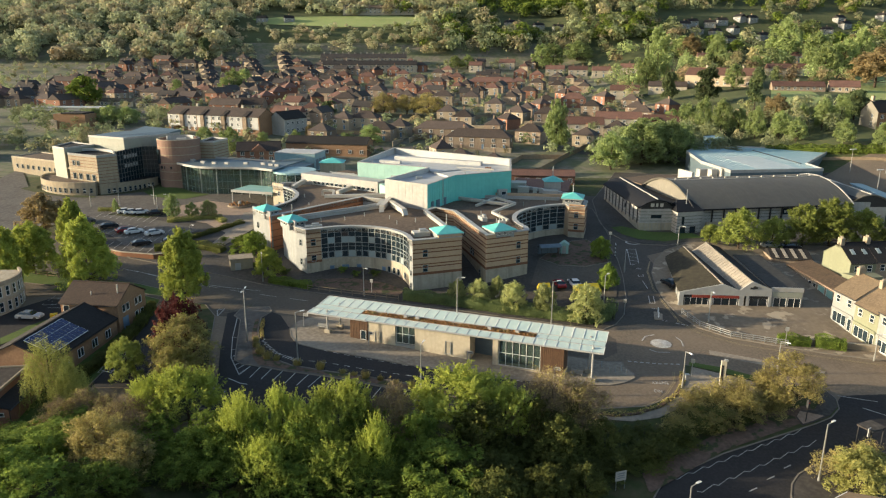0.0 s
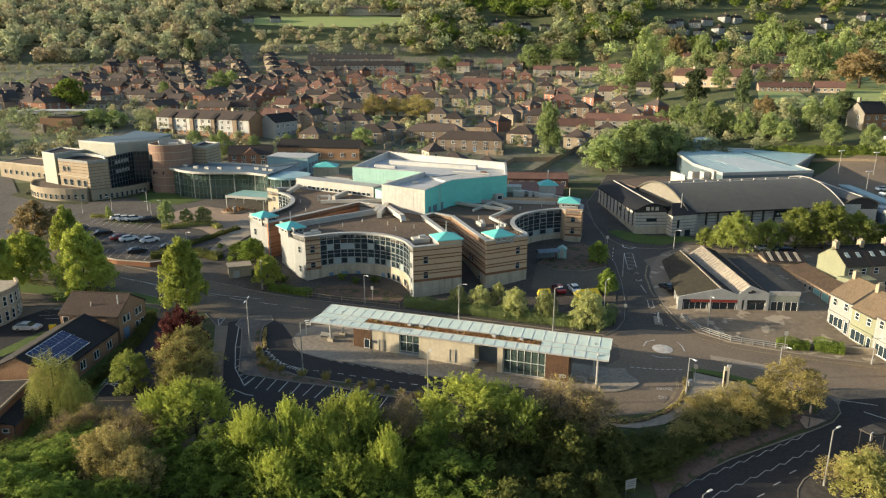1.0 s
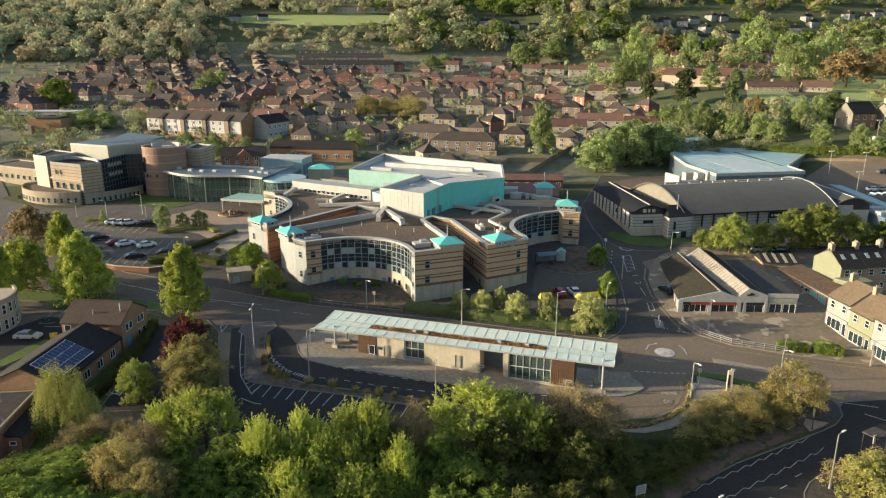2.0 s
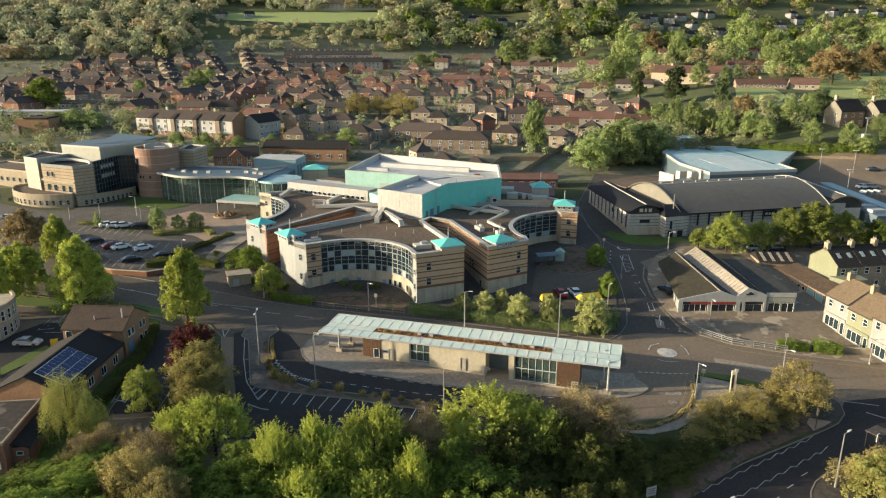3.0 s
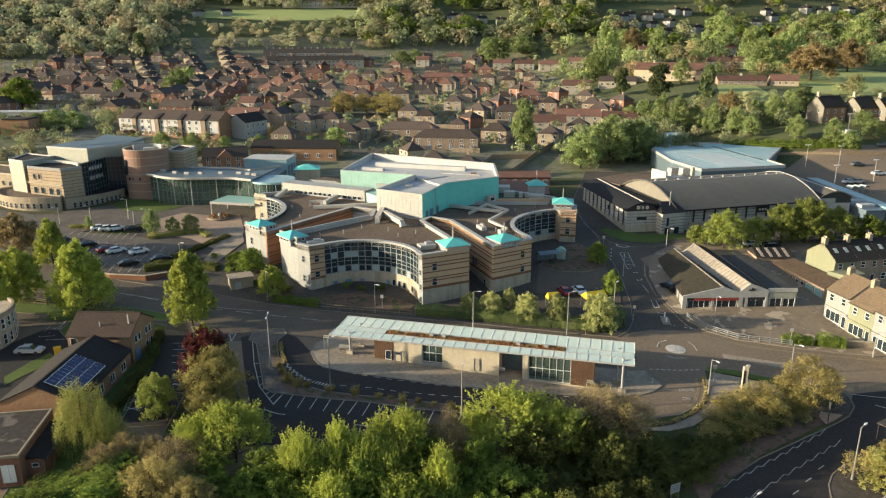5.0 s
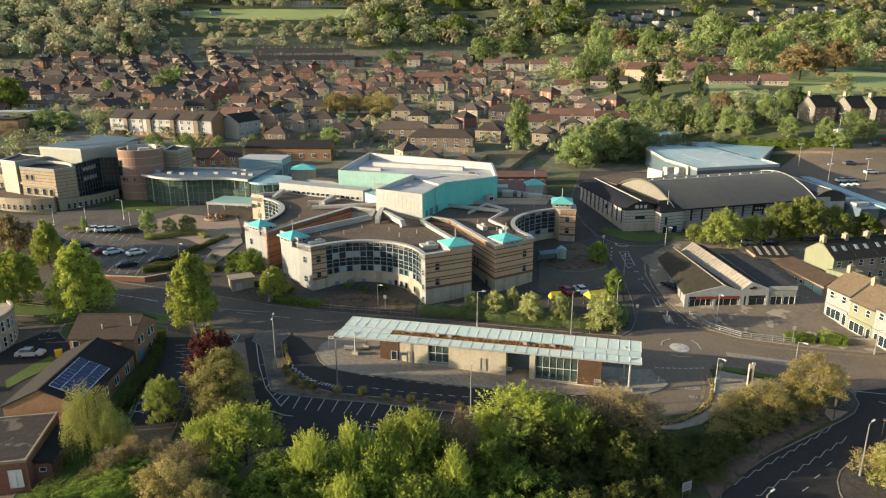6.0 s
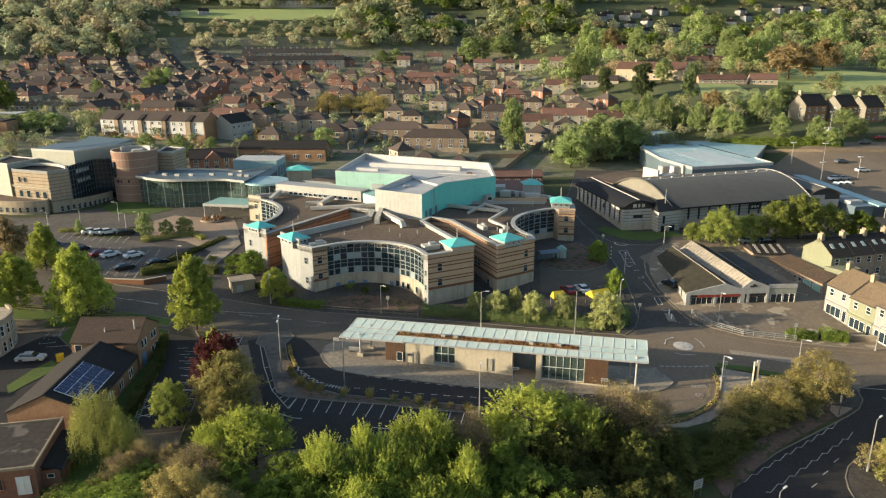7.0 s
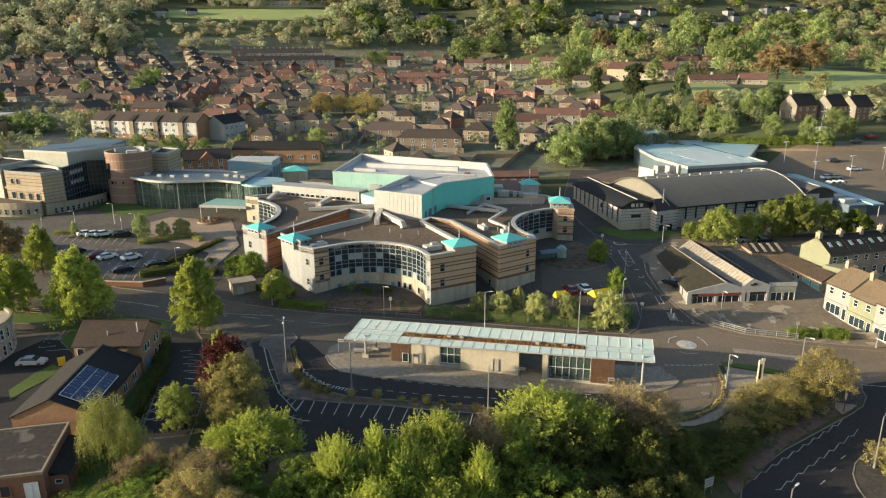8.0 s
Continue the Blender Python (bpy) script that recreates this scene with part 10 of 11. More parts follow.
def trunk_shape(rs, lobes, thick=0.025, top=0.55):
    sh = Shape()
    sh.tube((0, 0, -0.06), (0, 0, top * 0.5), thick, thick * 0.75, 8)
    sh.tube((0, 0, top * 0.5), (0.01, 0.01, top + 0.2), thick * 0.75, thick * 0.25, 7)
    for lo in lobes[1:9]:
        z = max(0.12, lo[2] * rs.uniform(0.45, 0.7))
        sh.tube((0, 0, z), (lo[0], lo[1], lo[2]), thick * 0.42, thick * 0.1, 5)
    return sh


def twig_quads(rs, lobes, n, length, width):
    """Fine bare twigs as thin blades."""
    lob = np.array(lobes)
    pick = rs.randint(0, len(lob), n)
    d = rs.normal(size=(n, 3))
    d /= np.linalg.norm(d, axis=1)[:, None]
    d[:, 2] = np.abs(d[:, 2]) * 0.9 + 0.1
    p = lob[pick, :3] + d * lob[pick, 3:6] * rs.uniform(0.2, 1.0, (n, 1))
    q = p + (d + rs.normal(size=(n, 3)) * 0.35) * length * rs.uniform(0.5, 1.3, (n, 1))
    w = np.cross(q - p, rs.normal(size=(n, 3)))
    w /= np.linalg.norm(w, axis=1)[:, None]
    v = np.stack([p - w * width, p + w * width, q + w * width * 0.3, q - w * width * 0.3], axis=1).reshape(-1, 3)
    return v, np.arange(4 * n).reshape(-1, 4)


TREE_KINDS = {}


def tree_kind(key, lobes_of, n_clump, per, spread, leaf, leaf_mat_, label, category="tree", bare=0, thick=0.025, variants=3, shoot=0.1, hang=False, slim=0.5):
    rows = []
    for k in range(variants):
        rs = np.random.RandomState(100 * len(TREE_KINDS) + k)
        lobes = lobes_of(rs)
        meshes = []
        if n_clump:
            p, d = crown_points(rs, lobes, n_clump, per, spread, shoot, hang)
            p[:, 2] = np.maximum(p[:, 2], 0.02)
            v, f = leaf_blades(rs, p, d, leaf, slim=slim)
            meshes.append(("crown", fast_mesh("crown", v, f, leaf_mat_)))
        if bare:
            v, f = twig_quads(rs, lobes, bare, 0.085, 0.0022)
            meshes.append(("twig_crown", fast_mesh("twig_crown", v, f, M_TWIG)))
        rows.append((trunk_shape(rs, lobes, thick).mesh("trunk", M_BARK), meshes))
    TREE_KINDS[key] = (rows, label, category)


PLANTED = {}


def plant(key, places, group, z_off=0.0, label=None):
    rows, lab, category = TREE_KINDS[key]
    rnd = random.Random(len(PLANTED) + 3)
    for i, (x, y, h, w) in enumerate(places):
        h = max(h, 1.2)
        k = (key, i % len(rows), label)
        yaw = rnd.uniform(0, 360)
        m = pose(x, y, land(x, y) + z_off, 0, 0, yaw)
        size = (w * 1.08, w * 1.08, h * 1.04)
        if k not in PLANTED:
            t = new("tree" if category == "tree" else "shrub")
            tagged(t, label or lab, category, group)
            t.matrix_basis = m @ Matrix.Diagonal((*size, 1))
            trunk, meshes = rows[i % len(rows)]
            new("trunk", trunk).parent = t
            for name, me in meshes:
                new(name, me).parent = t
            PLANTED[k] = (t, size)
        else:
            t, s0 = PLANTED[k]
            copy_thing(t, m @ Matrix.Diagonal((size[0] / s0[0], size[1] / s0[1], size[2] / s0[2], 1)))


tree_kind("lime", lobes_lime, 500, 38, 0.024, 0.0192, M_LEAF_LIME, "lime tree in bright new leaf", shoot=0.07, thick=0.016)
tree_kind("olive", lobes_full, 300, 40, 0.028, 0.019, M_LEAF_OLIVE, "roadside tree with olive-green leaves", shoot=0.06)
tree_kind("roadside", lobes_full, 420, 40, 0.026, 0.0165, M_LEAF_ROAD, "roadside tree in light green spring leaf", shoot=0.06)
tree_kind("hedge_tree", lobes_full, 220, 34, 0.034, 0.024, M_LEAF_PALE, "small pale yellow-green tree in the hedge", shoot=0.06)
tree_kind("near_fresh", lobes_spire, 760, 30, 0.010, 0.0132, M_LEAF_FRESH, "tree with yellow-green spring leaves", thick=0.02, variants=4, shoot=0.15, slim=0.42)
tree_kind("near_green", lobes_round, 270, 34, 0.028, 0.0185, M_LEAF_GREEN, "tree with dense dark green leaves", thick=0.02, shoot=0.06)
tree_kind("near_mid", lobes_spire, 700, 32, 0.012, 0.0138, M_LEAF_LIME, "tree with dense bright green leaves", thick=0.02, variants=3, shoot=0.12, slim=0.42)
tree_kind("ivy_tree", lobes_full, 210, 34, 0.034, 0.022, M_LEAF_IVY, "tree overgrown with dark ivy", thick=0.02, shoot=0.06)
tree_kind("green", lobes_full, 230, 30, 0.034, 0.028, M_LEAF_GREEN, "tree in full green leaf", shoot=0.05)
tree_kind("fresh", lobes_full, 230, 25, 0.034, 0.026, M_LEAF_PARK, "tree in light green new leaf", shoot=0.05)
tree_kind("poplar", lobes_tall, 190, 36, 0.036, 0.03, M_LEAF_PARK, "tall narrow poplar in bright leaf", thick=0.03, shoot=0.1)
tree_kind("copper", lobes_full, 250, 40, 0.03, 0.024, M_LEAF_COPPER, "tree with copper-brown new leaves", shoot=0.05)
tree_kind("purple", lobes_full, 260, 40, 0.03, 0.02, M_LEAF_PURPLE, "tree with dark purple leaves", shoot=0.08)
tree_kind("rust", lobes_full, 400, 40, 0.026, 0.0135, M_LEAF_RUST, "bronze-green tree with fine new leaves", shoot=0.07, bare=500)
tree_kind("under", lobes_shrub, 80, 18, 0.05, 0.031, M_LEAF_IVY, "dark green undergrowth bush", "shrub", thick=0.012, shoot=0.1)
tree_kind("pine", lobes_pine, 340, 26, 0.032, 0.028, M_LEAF_DARK, "dark spreading pine tree", thick=0.03, shoot=0.03)
tree_kind("willow", lobes_round, 480, 42, 0.012, 0.013, M_LEAF_WILLOW, "willow with hanging yellow-green shoots", thick=0.02, shoot=0.3, hang=True, slim=0.3)
tree_kind("bare", lobes_round, 170, 24, 0.03, 0.0105, M_LEAF_BROWN, "nearly bare tree with pale brown twigs", bare=5200, thick=0.018, shoot=0.12)
tree_kind("bronze", lobes_round, 300, 36, 0.034, 0.014, M_LEAF_BROWN, "bank tree with thin yellow-brown leaves", bare=900, shoot=0.08)
tree_kind("shrub", lobes_shrub, 150, 26, 0.045, 0.018, M_LEAF_BROWN, "shrub with yellow-brown leaves", "shrub", bare=500, thick=0.012, shoot=0.14)
tree_kind("bush", lobes_shrub, 80, 22, 0.05, 0.03, M_LEAF_GREEN, "rounded green garden bush", "shrub", thick=0.012)

plant("lime", [(x, y, h, w * 0.98) for x, y, h, w in TREES_LIME], "roadside limes")
plant("roadside", [(68.6, 155.0, 9.0, 9.6), (63.4, 158.6, 4.6, 5.0)], "planted trees")
plant("roadside", [(x, y + 4, h * 0.92, w * 0.9) for x, y, h, w in TREES_MID_GREEN[14:18]], "planted trees")
plant("green", [(35.1, 147.8, 5.0, 4.9), (33.3, 132.3, 5.6, 4.4)], "planted trees")
plant("fresh", TREES_MID_GREEN[3:9], "planted trees")
plant("poplar", TREES_MID_GREEN[9:10], "poplars")
plant("fresh", TREES_MID_GREEN[10:13], "planted trees")
plant("green", TREES_MID_GREEN[18:], "planted trees")
plant("fresh", TREES_PARK, "park trees")
plant("fresh", TREES_TOWN, "town trees")
plant("fresh", TREES_PARK_B, "shelter belt")
plant("copper", TREES_COPPER[1:6] + TREES_COPPER[9:], "copper trees")
plant("bronze", TREES_COPPER[6:9], "copper trees", label="tree with thin pale brown leaves")
plant("rust", [(-38.9, 95.6, 9.0, 10.6), (-38.4, 92.2, 5.8, 8.0)], "lane trees")
plant("pine", [(x, y, h, w * 0.95) for x, y, h, w in TREES_PINE[:5] + TREES_PINE[6:]], "pines")
plant("green", TREES_PINE[5:6], "planted trees")
plant("near_fresh", [(x, y, h, w * 0.84) for x, y, h, w in NEAR_A], "foreground trees")
plant("near_mid", NEAR_B[:2], "foreground trees")
plant("roadside", [(-46.6, 93.8, 6.6, 5.6)], "lane trees")
plant("near_green", NEAR_B[2:4] + NEAR_B[5:], "foreground trees")
plant("olive", [(49.8, 71.6, 6.6, 8.0)], "corner trees")
plant("shrub", [(48.4, 74.6, 5.0, 5.0), (52.4, 75.6, 5.4, 6.0)], "corner trees")
plant("near_green", [(x, y, h * 0.85, w * 0.95) for x, y, h, w in NEAR_C[:5] + NEAR_C[6:12]], "foreground trees")
plant("ivy_tree", NEAR_C[5:6] + NEAR_C[12:] + [(12.2, 80.2, 7.4, 6), (17.2, 82.6, 6.8, 5.6), (14.8, 77.6, 6.4, 7), (20.5, 79.6, 5.0, 6)], "ivy-grown trees")
plant("purple", [(-40.8, 99.6, 10.2, 8.0)], "purple trees")
plant("lime", [(-42.2, 105.4, 8.6, 4.6)], "lane trees")
plant("bare", [(x, y, h + 0.8, w * 1.1) for x, y, h, w in NEAR_BARE], "bare trees")
plant("shrub", NEAR_SHRUB[3:7] + NEAR_SHRUB[10:11] + [(31.5, 84.2, 2.2, 4.6), (34.6, 86.6, 2.6, 4.6)], "bank shrubs")
plant("rust", [(36.5, 84.0, 2.8, 4.4), (42.6, 86.4, 3.4, 4.8), (46.8, 88.6, 3.6, 4.6), (32.6, 83.4, 2.4, 4.2), (39.2, 84.6, 2.6, 4.2)], "bank shrubs", label="rusty bronze shrub on the road bank")
plant("under", [(19.5, 82.4, 2.0, 6.0), (24.9, 82.4, 1.4, 5.0)] + NEAR_SHRUB[7:10] + NEAR_SHRUB[11:], "undergrowth")
plant("bronze", TREE_SE[:1], "bank trees")
plant("willow", [(-54.2, 87.2, 10.0, 7.6), (-51.0, 86.4, 7.4, 6.0)], "willows")
plant("shrub", [(-52.5, 80.5, 2.6, 4.4), (-46, 79, 2.8, 4.4), (-42, 82, 2.6, 4.0)], "bank shrubs")
plant("under", [(-49, 82.6, 2.6, 4.6), (-46, 85, 2.4, 4.4), (-56, 79, 2.4, 4.4)], "undergrowth")
plant("bare", [(-49.6, 80.6, 4.8, 4.6), (-44.2, 82.0, 4.6, 4.2)], "bare trees")
plant("hedge_tree", HEDGE_TREES[:6], "hedge trees")

# ---- hedges ----
def hedge(pts, w, h, label, material=None, seed=1, dens=260, leaf=0.12):
    """Clipped hedge: leaves over a long rounded body."""
    rs = np.random.RandomState(seed)
    P, D = [], []
    for a, b in zip(pts, pts[1:]):
        a, b = np.array(a), np.array(b)
        L = np.linalg.norm(b - a)
        n = int(L * dens)
        t = rs.uniform(0, 1, n)
        d = (b - a) / L
        s = np.array((-d[1], d[0]))
        ang = rs.uniform(-0.15, math.pi + 0.15, n)
        ux, uz = np.cos(ang), np.maximum(np.sin(ang), 0)
        k = np.maximum(np.abs(ux), np.abs(uz)) ** 0.6
        bulge = 1 + 0.18 * np.sin(t * L * 1.3 + seed) * rs.uniform(0.5, 1, n)
        c = a + (b - a) * t[:, None] + s * (ux / k * w / 2 * bulge)[:, None]
        z = np.array([land(x, y) for x, y in c]) + 0.15 + uz / k * h * bulge + rs.normal(size=n) * 0.08
        P.append(np.column_stack([c, z]))
        D.append(np.column_stack([s[0] * ux, s[1] * ux, uz]))
    v, f = leaf_blades(rs, np.vstack(P), np.vstack(D), leaf)
    x, y = pts[0]
    hd = thing("hedge", x, y, land(x, y), label, "hedge")
    o = np.array(ORIGIN[hd.name])
    ob = new("leaves", fast_mesh("leaves", v - o, f, material or M_LEAF_GREEN))
    ob.parent = hd
    core = Shape()
    core_mat = M_EARTH if material is M_LEAF_BROWN else material or M_LEAF_GREEN
    for a, b in zip(pts, pts[1:]):
        za, zb = land(*a), land(*b)
        core.bar((*a, za + h * 0.42), (*b, zb + h * 0.42), w * 0.68, h * 0.74)
    part("core", core, core_mat, hd, world=True)


def grass_tuft(x, y, w, h, seed):
    """A clump of tall dry grass: thin blades leaning outwards from one root."""
    rs = np.random.RandomState(seed)
    n = 260
    a, r = rs.uniform(0, math.tau, n), w * 0.5 * np.sqrt(rs.uniform(0, 1, n))
    base = np.column_stack([r * np.cos(a), r * np.sin(a), np.zeros(n)])
    tip = base * rs.uniform(1.1, 2.0, (n, 1)) + rs.normal(size=(n, 3)) * 0.12
    tip[:, 2] = h * rs.uniform(0.45, 1.0, n)
    side = np.column_stack([-np.sin(a), np.cos(a), np.zeros(n)]) * rs.uniform(0.02, 0.05, (n, 1))
    v = np.stack([base - side, base + side, tip], axis=1).reshape(-1, 3)
    t = thing("grass_tuft", x, y, land(x, y) + 0.12, "tuft of dry ornamental grass in the verge", "grass", group="grass tufts")
    new("foliage", fast_mesh("foliage", v, np.arange(3 * n).reshape(-1, 3), M_LEAF_BROWN)).parent = t


hedge([(-7.5, 127.6), (2, 125.4), (12, 122.6), (22, 119.8), (27.5, 118.0), (30.5, 120.0), (32.2, 124)], 2.2, 1.9, "thick shaded hedge before the building", M_LEAF_PARK, seed=2, dens=360)
hedge([(-35.5, 135.6), (-31, 134.0), (-26.5, 132.3)], 1.6, 1.3, "low clipped hedge beside the road", seed=3)
# ivy-dark leaves here put the hedge's shade into its colour
hedge([(-54.2, 122), (-53, 112), (-53.2, 98), (-54.4, 93)], 1.8, 1.5, "hedge beside the brick wing, coloured dark for shade", M_LEAF_IVY, seed=4)
hedge([(57.5, 110.2), (62.4, 108.8)], 2.2, 1.5, "rounded clipped bush on the forecourt edge", seed=5)
hedge([(63.2, 108.9), (67.6, 107.4)], 2.6, 1.8, "rounded clipped bush on the forecourt edge", seed=6)
hedge([(-72, 176.5), (-66, 178.5), (-60, 180), (-57, 176)], 2.0, 1.1, "yellow-green shrubs on the car park island", M_LEAF_OLIVE, seed=7, dens=180)
hedge([(-95, 187.5), (-87, 187.2)], 1.6, 0.9, "low shrubs behind the parked cars", M_LEAF_OLIVE, seed=8, dens=160)
hedge([(-62, 160), (-57, 168), (-52, 176)], 1.8, 0.8, "low dark shrubs along the car park path", M_LEAF_IVY, seed=9)
hedge([(-66, 153), (-58, 156), (-50, 152)], 2.5, 1.5, "dark shrubs beside the lane", M_LEAF_IVY, seed=10)
for k, (x, y, w, h) in enumerate(((-31.2, 107.6, 0.9, 1.1), (-30.6, 105.4, 1.0, 1.2), (-29.4, 103.0, 1.3, 1.5), (-27.8, 101.3, 1.4, 1.5), (-26.2, 100.6, 1.0, 1.0), (-22.6, 99.1, 1.2, 1.1), (-18.8, 97.8, 1.2, 1.5), (-15.2, 96.8, 0.9, 0.6), (-11.6, 95.4, 1.0, 1.4), (-9.3, 94.9, 0.8, 0.9), (-4.5, 93.1, 1.1, 1.2), (-2.9, 92.6, 0.9, 0.8), (-7.0, 94.2, 0.9, 0.5), (-13.4, 96.2, 0.8, 0.5))):
    grass_tuft(x, y, w, h, 11 + k)
hedge([(-30.4, 108.6), (-31.4, 112), (-32.0, 116)], 0.5, 0.5, "dry grasses on the traffic strip", M_LEAF_BROWN, 12, 60, 0.14)
hedge([(19.5, 88.0), (24, 87.0), (27.2, 87.4), (31.2, 89.2), (34.4, 92.0), (36.4, 95.4), (37.2, 98.6)], 0.7, 0.45, "low ragged planting along the kerb", M_LEAF_BROWN, 13, 34, 0.14)
hedge([(120, 258), (140, 244), (160, 236)], 4, 2.2, "rough hedge behind the car park", seed=14, dens=80, leaf=0.3)
for k, (x, y) in enumerate(((-44, 158), (-42, 163), (-47, 150), (-52, 160), (-55, 149), (-38, 147), (-40, 143), (-33, 139.5), (-21, 140.2), (-14, 139), (-18, 138.5))):
    plant("bush", [(x, y, 1.3 + 0.2 * (k % 3), 2.6 + 0.5 * (k % 2))], "garden bushes", 0.1)

under_rnd = random.Random(31)
UNDER = []
while len(UNDER) < 120:
    x, y = under_rnd.uniform(-54, 46), under_rnd.uniform(55, 88)
    if y > 70 + (x + 50) * 0.17 or y < 55 + max(0, x - 5) * 0.68 or (x > 14 and y < 73 + (x - 18) * 0.52):
        continue
    UNDER.append((x, y, under_rnd.uniform(1.5, 3.4), under_rnd.uniform(3.0, 5.5)))
plant("under", UNDER[:92], "undergrowth")
plant("shrub", [q for q in UNDER[92:] if q[0] < -10], "undergrowth")
plant("under", [q for q in UNDER[92:] if q[0] >= -10], "undergrowth")
plant("near_green", [(-50, 66.5, 5.5, 9), (-44, 64, 4.8, 8.5), (-55, 71, 4.5, 7.5), (-38, 66, 4.5, 8), (-47.5, 72.5, 4.2, 7)], "foreground trees")
plant("near_green", [(0, 64.5, 7, 8.5)], "foreground trees")
plant("ivy_tree", [(6, 67, 6.5, 8), (12, 70, 5.5, 7), (17, 71.6, 4.4, 5.5)], "ivy-grown trees")
plant("bronze", [(-41.5, 73.5, 6.5, 7.0), (-37.0, 70.5, 5.5, 7.0)], "bank trees")
plant("shrub", [(35.6 + k * 2.9, 84.2 + k * 1.5, 2.6 + 0.5 * (k % 3), 4.6) for k in range(5)], "bank shrubs")
plant("under", [(24 + k * 2.6, 77.8 + k * 1.5, 2.4 + 0.4 * (k % 3), 4.6) for k in range(6)], "undergrowth")
plant("under", [(20 + k * 2.8, 75.6 + k * 1.5, 2.2, 4.4) for k in range(6)], "undergrowth")

# ---- far woods ----
def wood(name, places, seed, label, material, n_leaf=195):
    """Many far trees as one body of leaf clumps, each crown made of several rounded lobes."""
    rs = np.random.RandomState(seed)
    P, D, S = [], [], []
    for x, y, h, w in places:
        m = 12
        c = np.column_stack([rs.uniform(-0.27, 0.27, (m, 2)) * w, rs.uniform(0.2, 0.74, m) * h])
        c[0] = (0, 0, h * 0.72)
        r = rs.uniform(0.15, 0.26, (m, 1)) * np.array((w, w, h * 0.95))
        k = rs.randint(0, m, n_leaf)
        d = rs.normal(size=(n_leaf, 3))
        d /= np.linalg.norm(d, axis=1)[:, None]
        d[:, 2] = np.where(d[:, 2] < -0.4, -d[:, 2], d[:, 2])
        q = c[k] + d * r[k] * rs.uniform(0.85, 1.05, (n_leaf, 1))
        q[:, 2] = np.maximum(q[:, 2], 0.2)
        P.append(np.array((x, y, land(x, y))) + q)
        D.append(d)
        S.append(np.full((n_leaf, 1), w * 0.8 / math.sqrt(n_leaf)))
    v, f = leaf_blades(rs, np.vstack(P), np.vstack(D), np.vstack(S), 2.3, 0.66)
    ob = new(name, fast_mesh(name, v, f, material))
    return tagged(ob, label, "trees", kind="stuff")


def inside(poly, x, y):
    n, hit = len(poly), False
    for i in range(n):
        (x0, y0), (x1, y1) = poly[i - 1], poly[i]
        if (y0 > y) != (y1 > y) and x < x0 + (y - y0) * (x1 - x0) / (y1 - y0):
            hit = not hit
    return hit


rnd = random.Random(11)
hill, dark_hill, hazy_hill, garden = [], [], [], []
while len(hill) + len(dark_hill) + len(hazy_hill) < 2900:
    y = rnd.uniform(575, 850)
    x = rnd.uniform(-0.70 * y, 0.88 * y)
    if x < -20 and inside(PASTURE, x, y):
        continue
    if -140 < x < 60 and y < 642 and rnd.random() < 0.1:
        continue
    if -140 < x < 190 and y < 604:
        continue
    if x < -140 and y < 590:
        continue
    if x > 190 and rnd.random() < 0.3:
        continue
    if any(abs(x - a) < 13 and -16 < b - y + 16 < 30 for a, b in HOUSES_HILL):
        continue
    h = rnd.uniform(7.5, 16) * (1.0 if x < 190 else 0.9)
    if -185 < x < -25 and y < 664:
        h *= 0.42 if y > 632 else 0.6
    (hazy_hill if x < -10 - rnd.uniform(0, 60) else dark_hill if (x > 30 and y > 690) or rnd.random() < 0.25 else hill).append((x, y, h, h * rnd.uniform(0.95, 1.45)))
wood("woodland", hill, 21, "mixed spring woodland on the hillside", M_LEAF_WOOD)
# left hillside: haze is put into the leaf colour
wood("woodland", hazy_hill, 26, "grey-green hillside woodland, paled for haze", M_LEAF_HAZED)
wood("woodland", dark_hill, 22, "dark woodland on the hillside", M_LEAF_GREEN)
ALL_HOUSES = [(r[0], r[1]) for rows_ in (HOUSES_CREAM, HOUSES_BROWN, HOUSES_RED, HOUSES_PALE, HOUSES_STEP, HOUSES_STONE, HOUSES_WEST, INFILL) for r in rows_]
while len(garden) < 760:
    y = rnd.uniform(265, 590)
    x = rnd.uniform(-0.62 * y, 0.1 * y + 70)
    if any(abs(x - a) < 8 and abs(y - b) < 7 for a, b in ALL_HOUSES):
        continue
    h = rnd.uniform(1.6, 6.0)
    garden.append((x, y, h, h * rnd.uniform(0.8, 1.3)))
wood("garden_trees", garden, 23, "small garden trees between the houses", M_LEAF_WOOD, 70)
belt = []
while len(belt) < 310:
    k = rnd.random()
    if k < 0.35:
        x, y = rnd.uniform(62, 110), rnd.uniform(250, 300)
    elif k < 0.72:
        x, y = rnd.uniform(96, 250), rnd.uniform(258, 310)
        if abs(x - 172) < 20 and y < 285:
            continue
    else:
        x, y = rnd.uniform(-230, -85), rnd.uniform(275, 345)
    if any(abs(x - a) < 10 and abs(y - b) < 9 for a, b in ALL_HOUSES) or (-128 < x < -60 and 262 < y < 328):
        continue
    h = rnd.uniform(4, 9)
    belt.append((x, y, h, h * rnd.uniform(0.8, 1.2)))
wood("shelter_trees", belt, 24, "belt of green trees behind the sheds", M_LEAF_WOOD, 360)
park = []
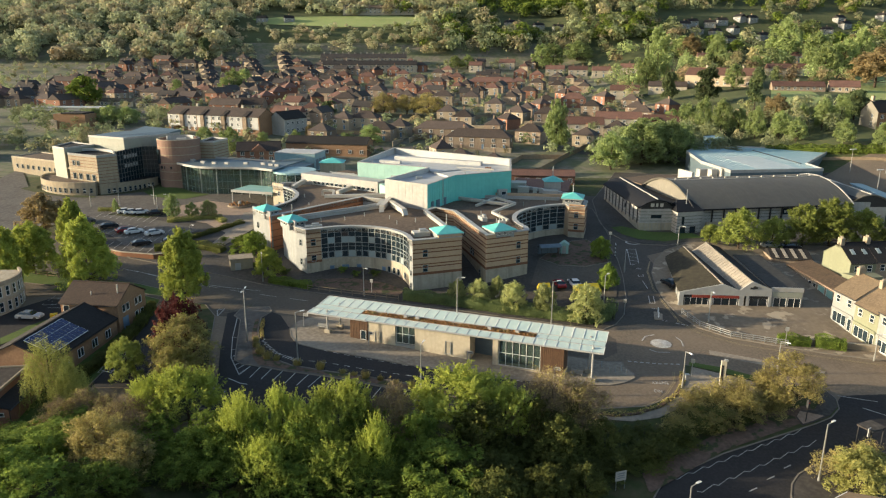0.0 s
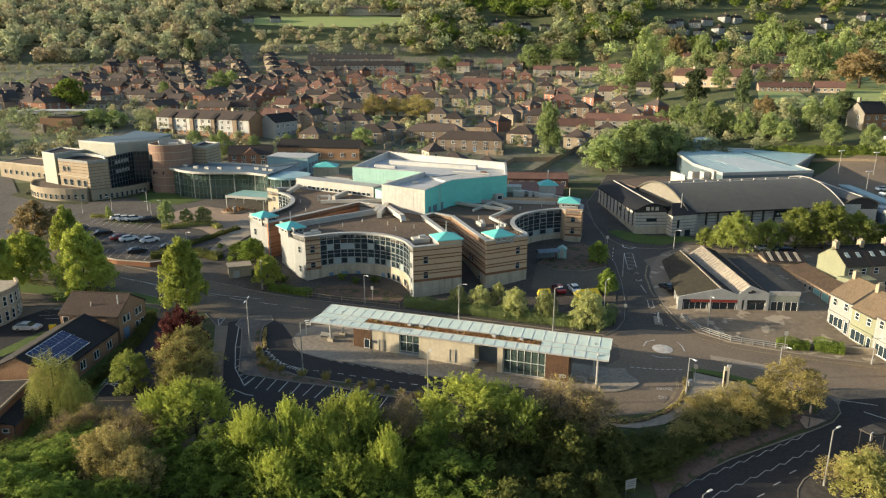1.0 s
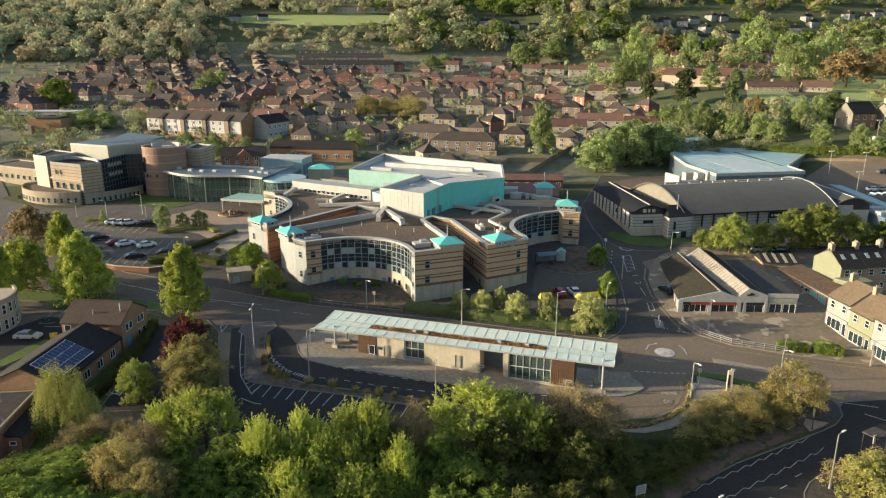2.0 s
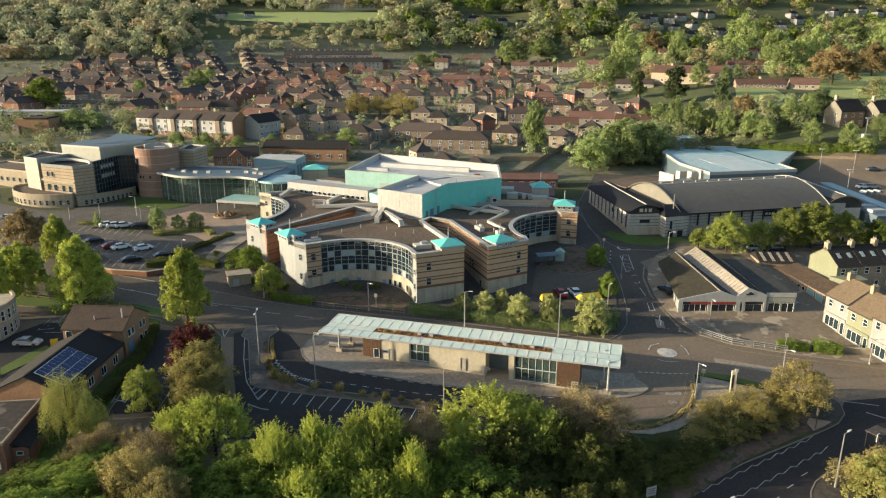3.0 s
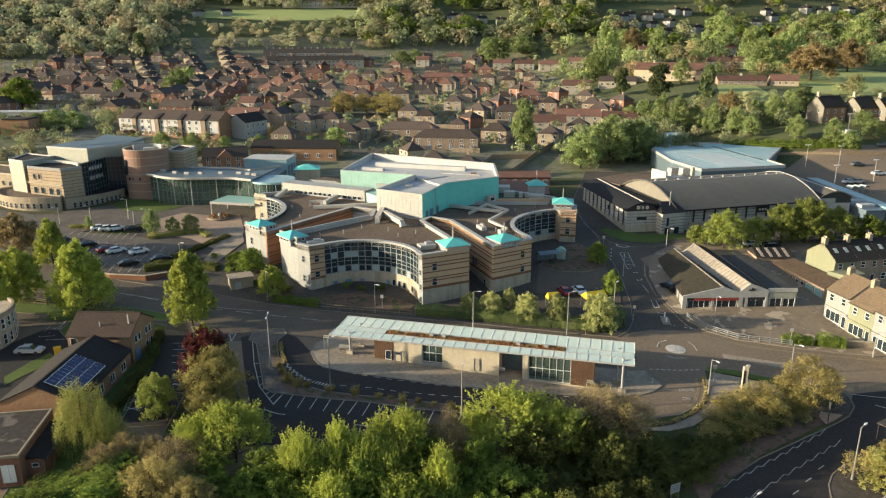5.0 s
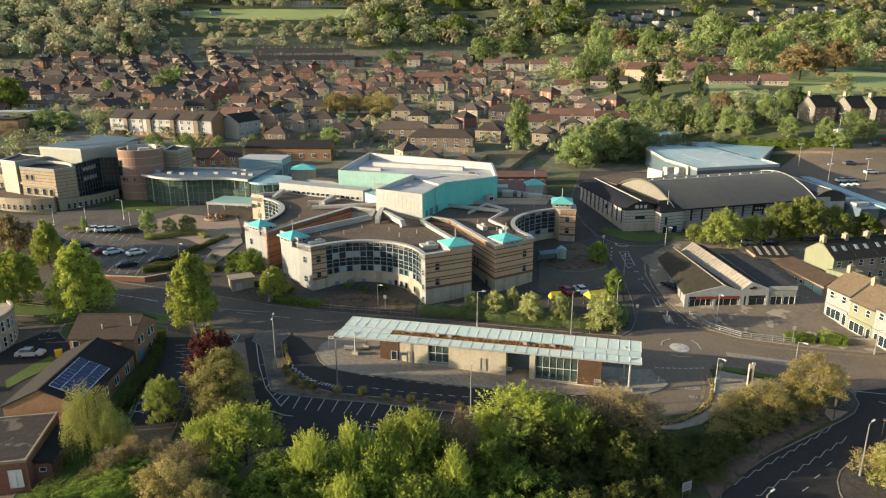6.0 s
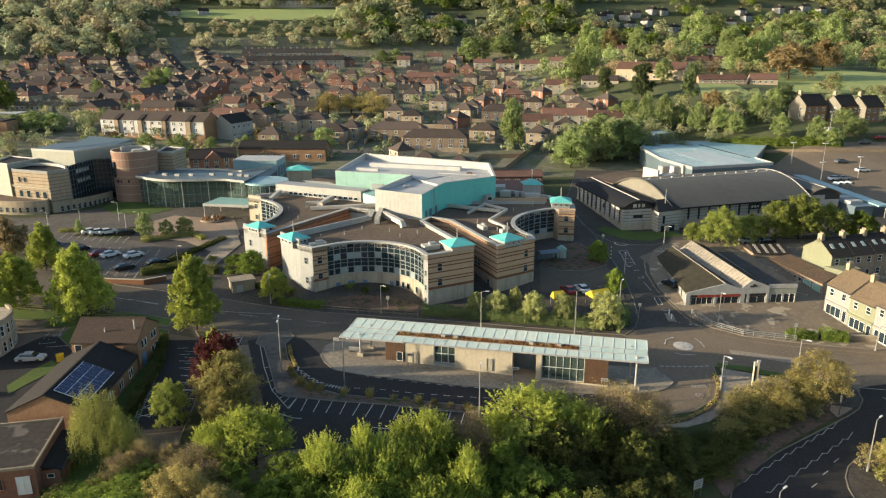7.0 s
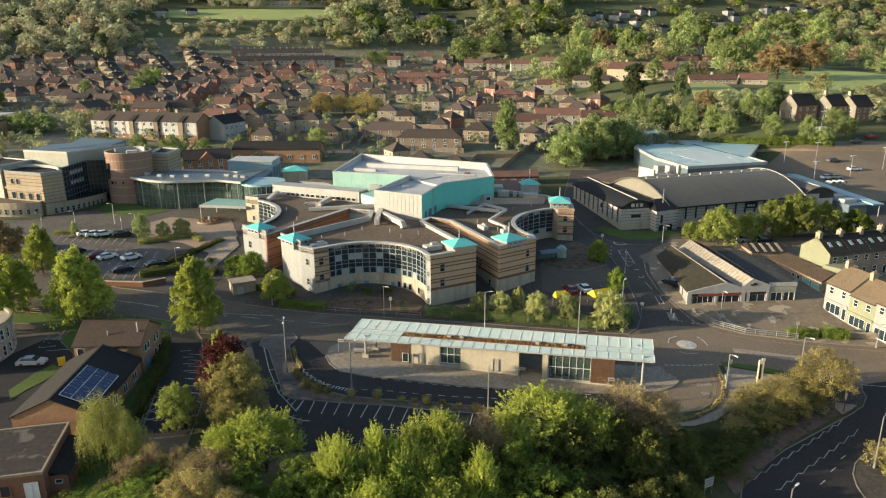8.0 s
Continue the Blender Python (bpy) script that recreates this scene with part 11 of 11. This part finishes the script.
while len(park) < 260:
    y = rnd.uniform(445, 640)
    x = rnd.uniform(115, 0.86 * y)
    if any(abs(x - a) < 11 and -18 < b - y + 18 < 30 for a, b in HOUSES_HILL + [(r[0], r[1]) for r in HOUSES_PALE]):
        continue
    h = rnd.uniform(6, 16)
    park.append((x, y, h, h * rnd.uniform(0.8, 1.2)))
GREEN_SPOTS = ([(143, 308), (170, 376), (194, 370), (180, 312)], [(205, 340), (220, 375), (250, 440), (298, 436), (316, 382), (236, 334)])
HALLS = ((156, 396), (184, 369), (206, 364), (128, 405), (145, 402), (168, 388), (172, 262), (185, 258), (195, 366))
while len(park) < 370:
    x, y = rnd.uniform(104, 330), rnd.uniform(296, 452)
    if any(inside(q, x, y) for q in GREEN_SPOTS) or any(math.hypot(x - a, y - b) < 13 for a, b in HALLS + tuple(ALL_HOUSES)) or (100 < x < 215 and 314 < y < 388):
        continue
    h = rnd.uniform(4, 12) if not (138 < x < 205 and y < 330) else rnd.uniform(2, 4)
    park.append((x, y, h, h * rnd.uniform(0.85, 1.25)))
M_LEAF_SLOPE = leaf_mat("mixed_park_leaves", (0.31, 0.37, 0.145), (0.23, 0.29, 0.118), (0.155, 0.205, 0.09), 0.4, ((0.27, 0.20, 0.115), 0.065))
wood("park_trees", park, 25, "spring trees in light green leaf on the park slope", M_LEAF_SLOPE, 340)

# rough sedum growing along the roof bed of the bus station
rs = np.random.RandomState(51)
n = 2600
s_, o_ = rs.uniform(9.9, 39.5, n), rs.uniform(1.7, 2.82, n)
spots = np.array([along(a, b) for a, b in zip(s_, o_)])
keep = np.sin(s_ * 0.9) + np.sin(s_ * 2.3 + 1) + rs.normal(size=n) * 0.6 > -1.0
pts = np.column_stack([spots, 5.38 + rs.uniform(0, 0.16, n)])[keep]
v, f = leaf_blades(rs, pts, np.tile((0.0, 0.0, 1.0), (len(pts), 1)), 0.16)
sedum = new("sedum", fast_mesh("sedum", v - np.array(ORIGIN[bs.name]), f, M_LEAF_SEDUM))
sedum.parent = bs
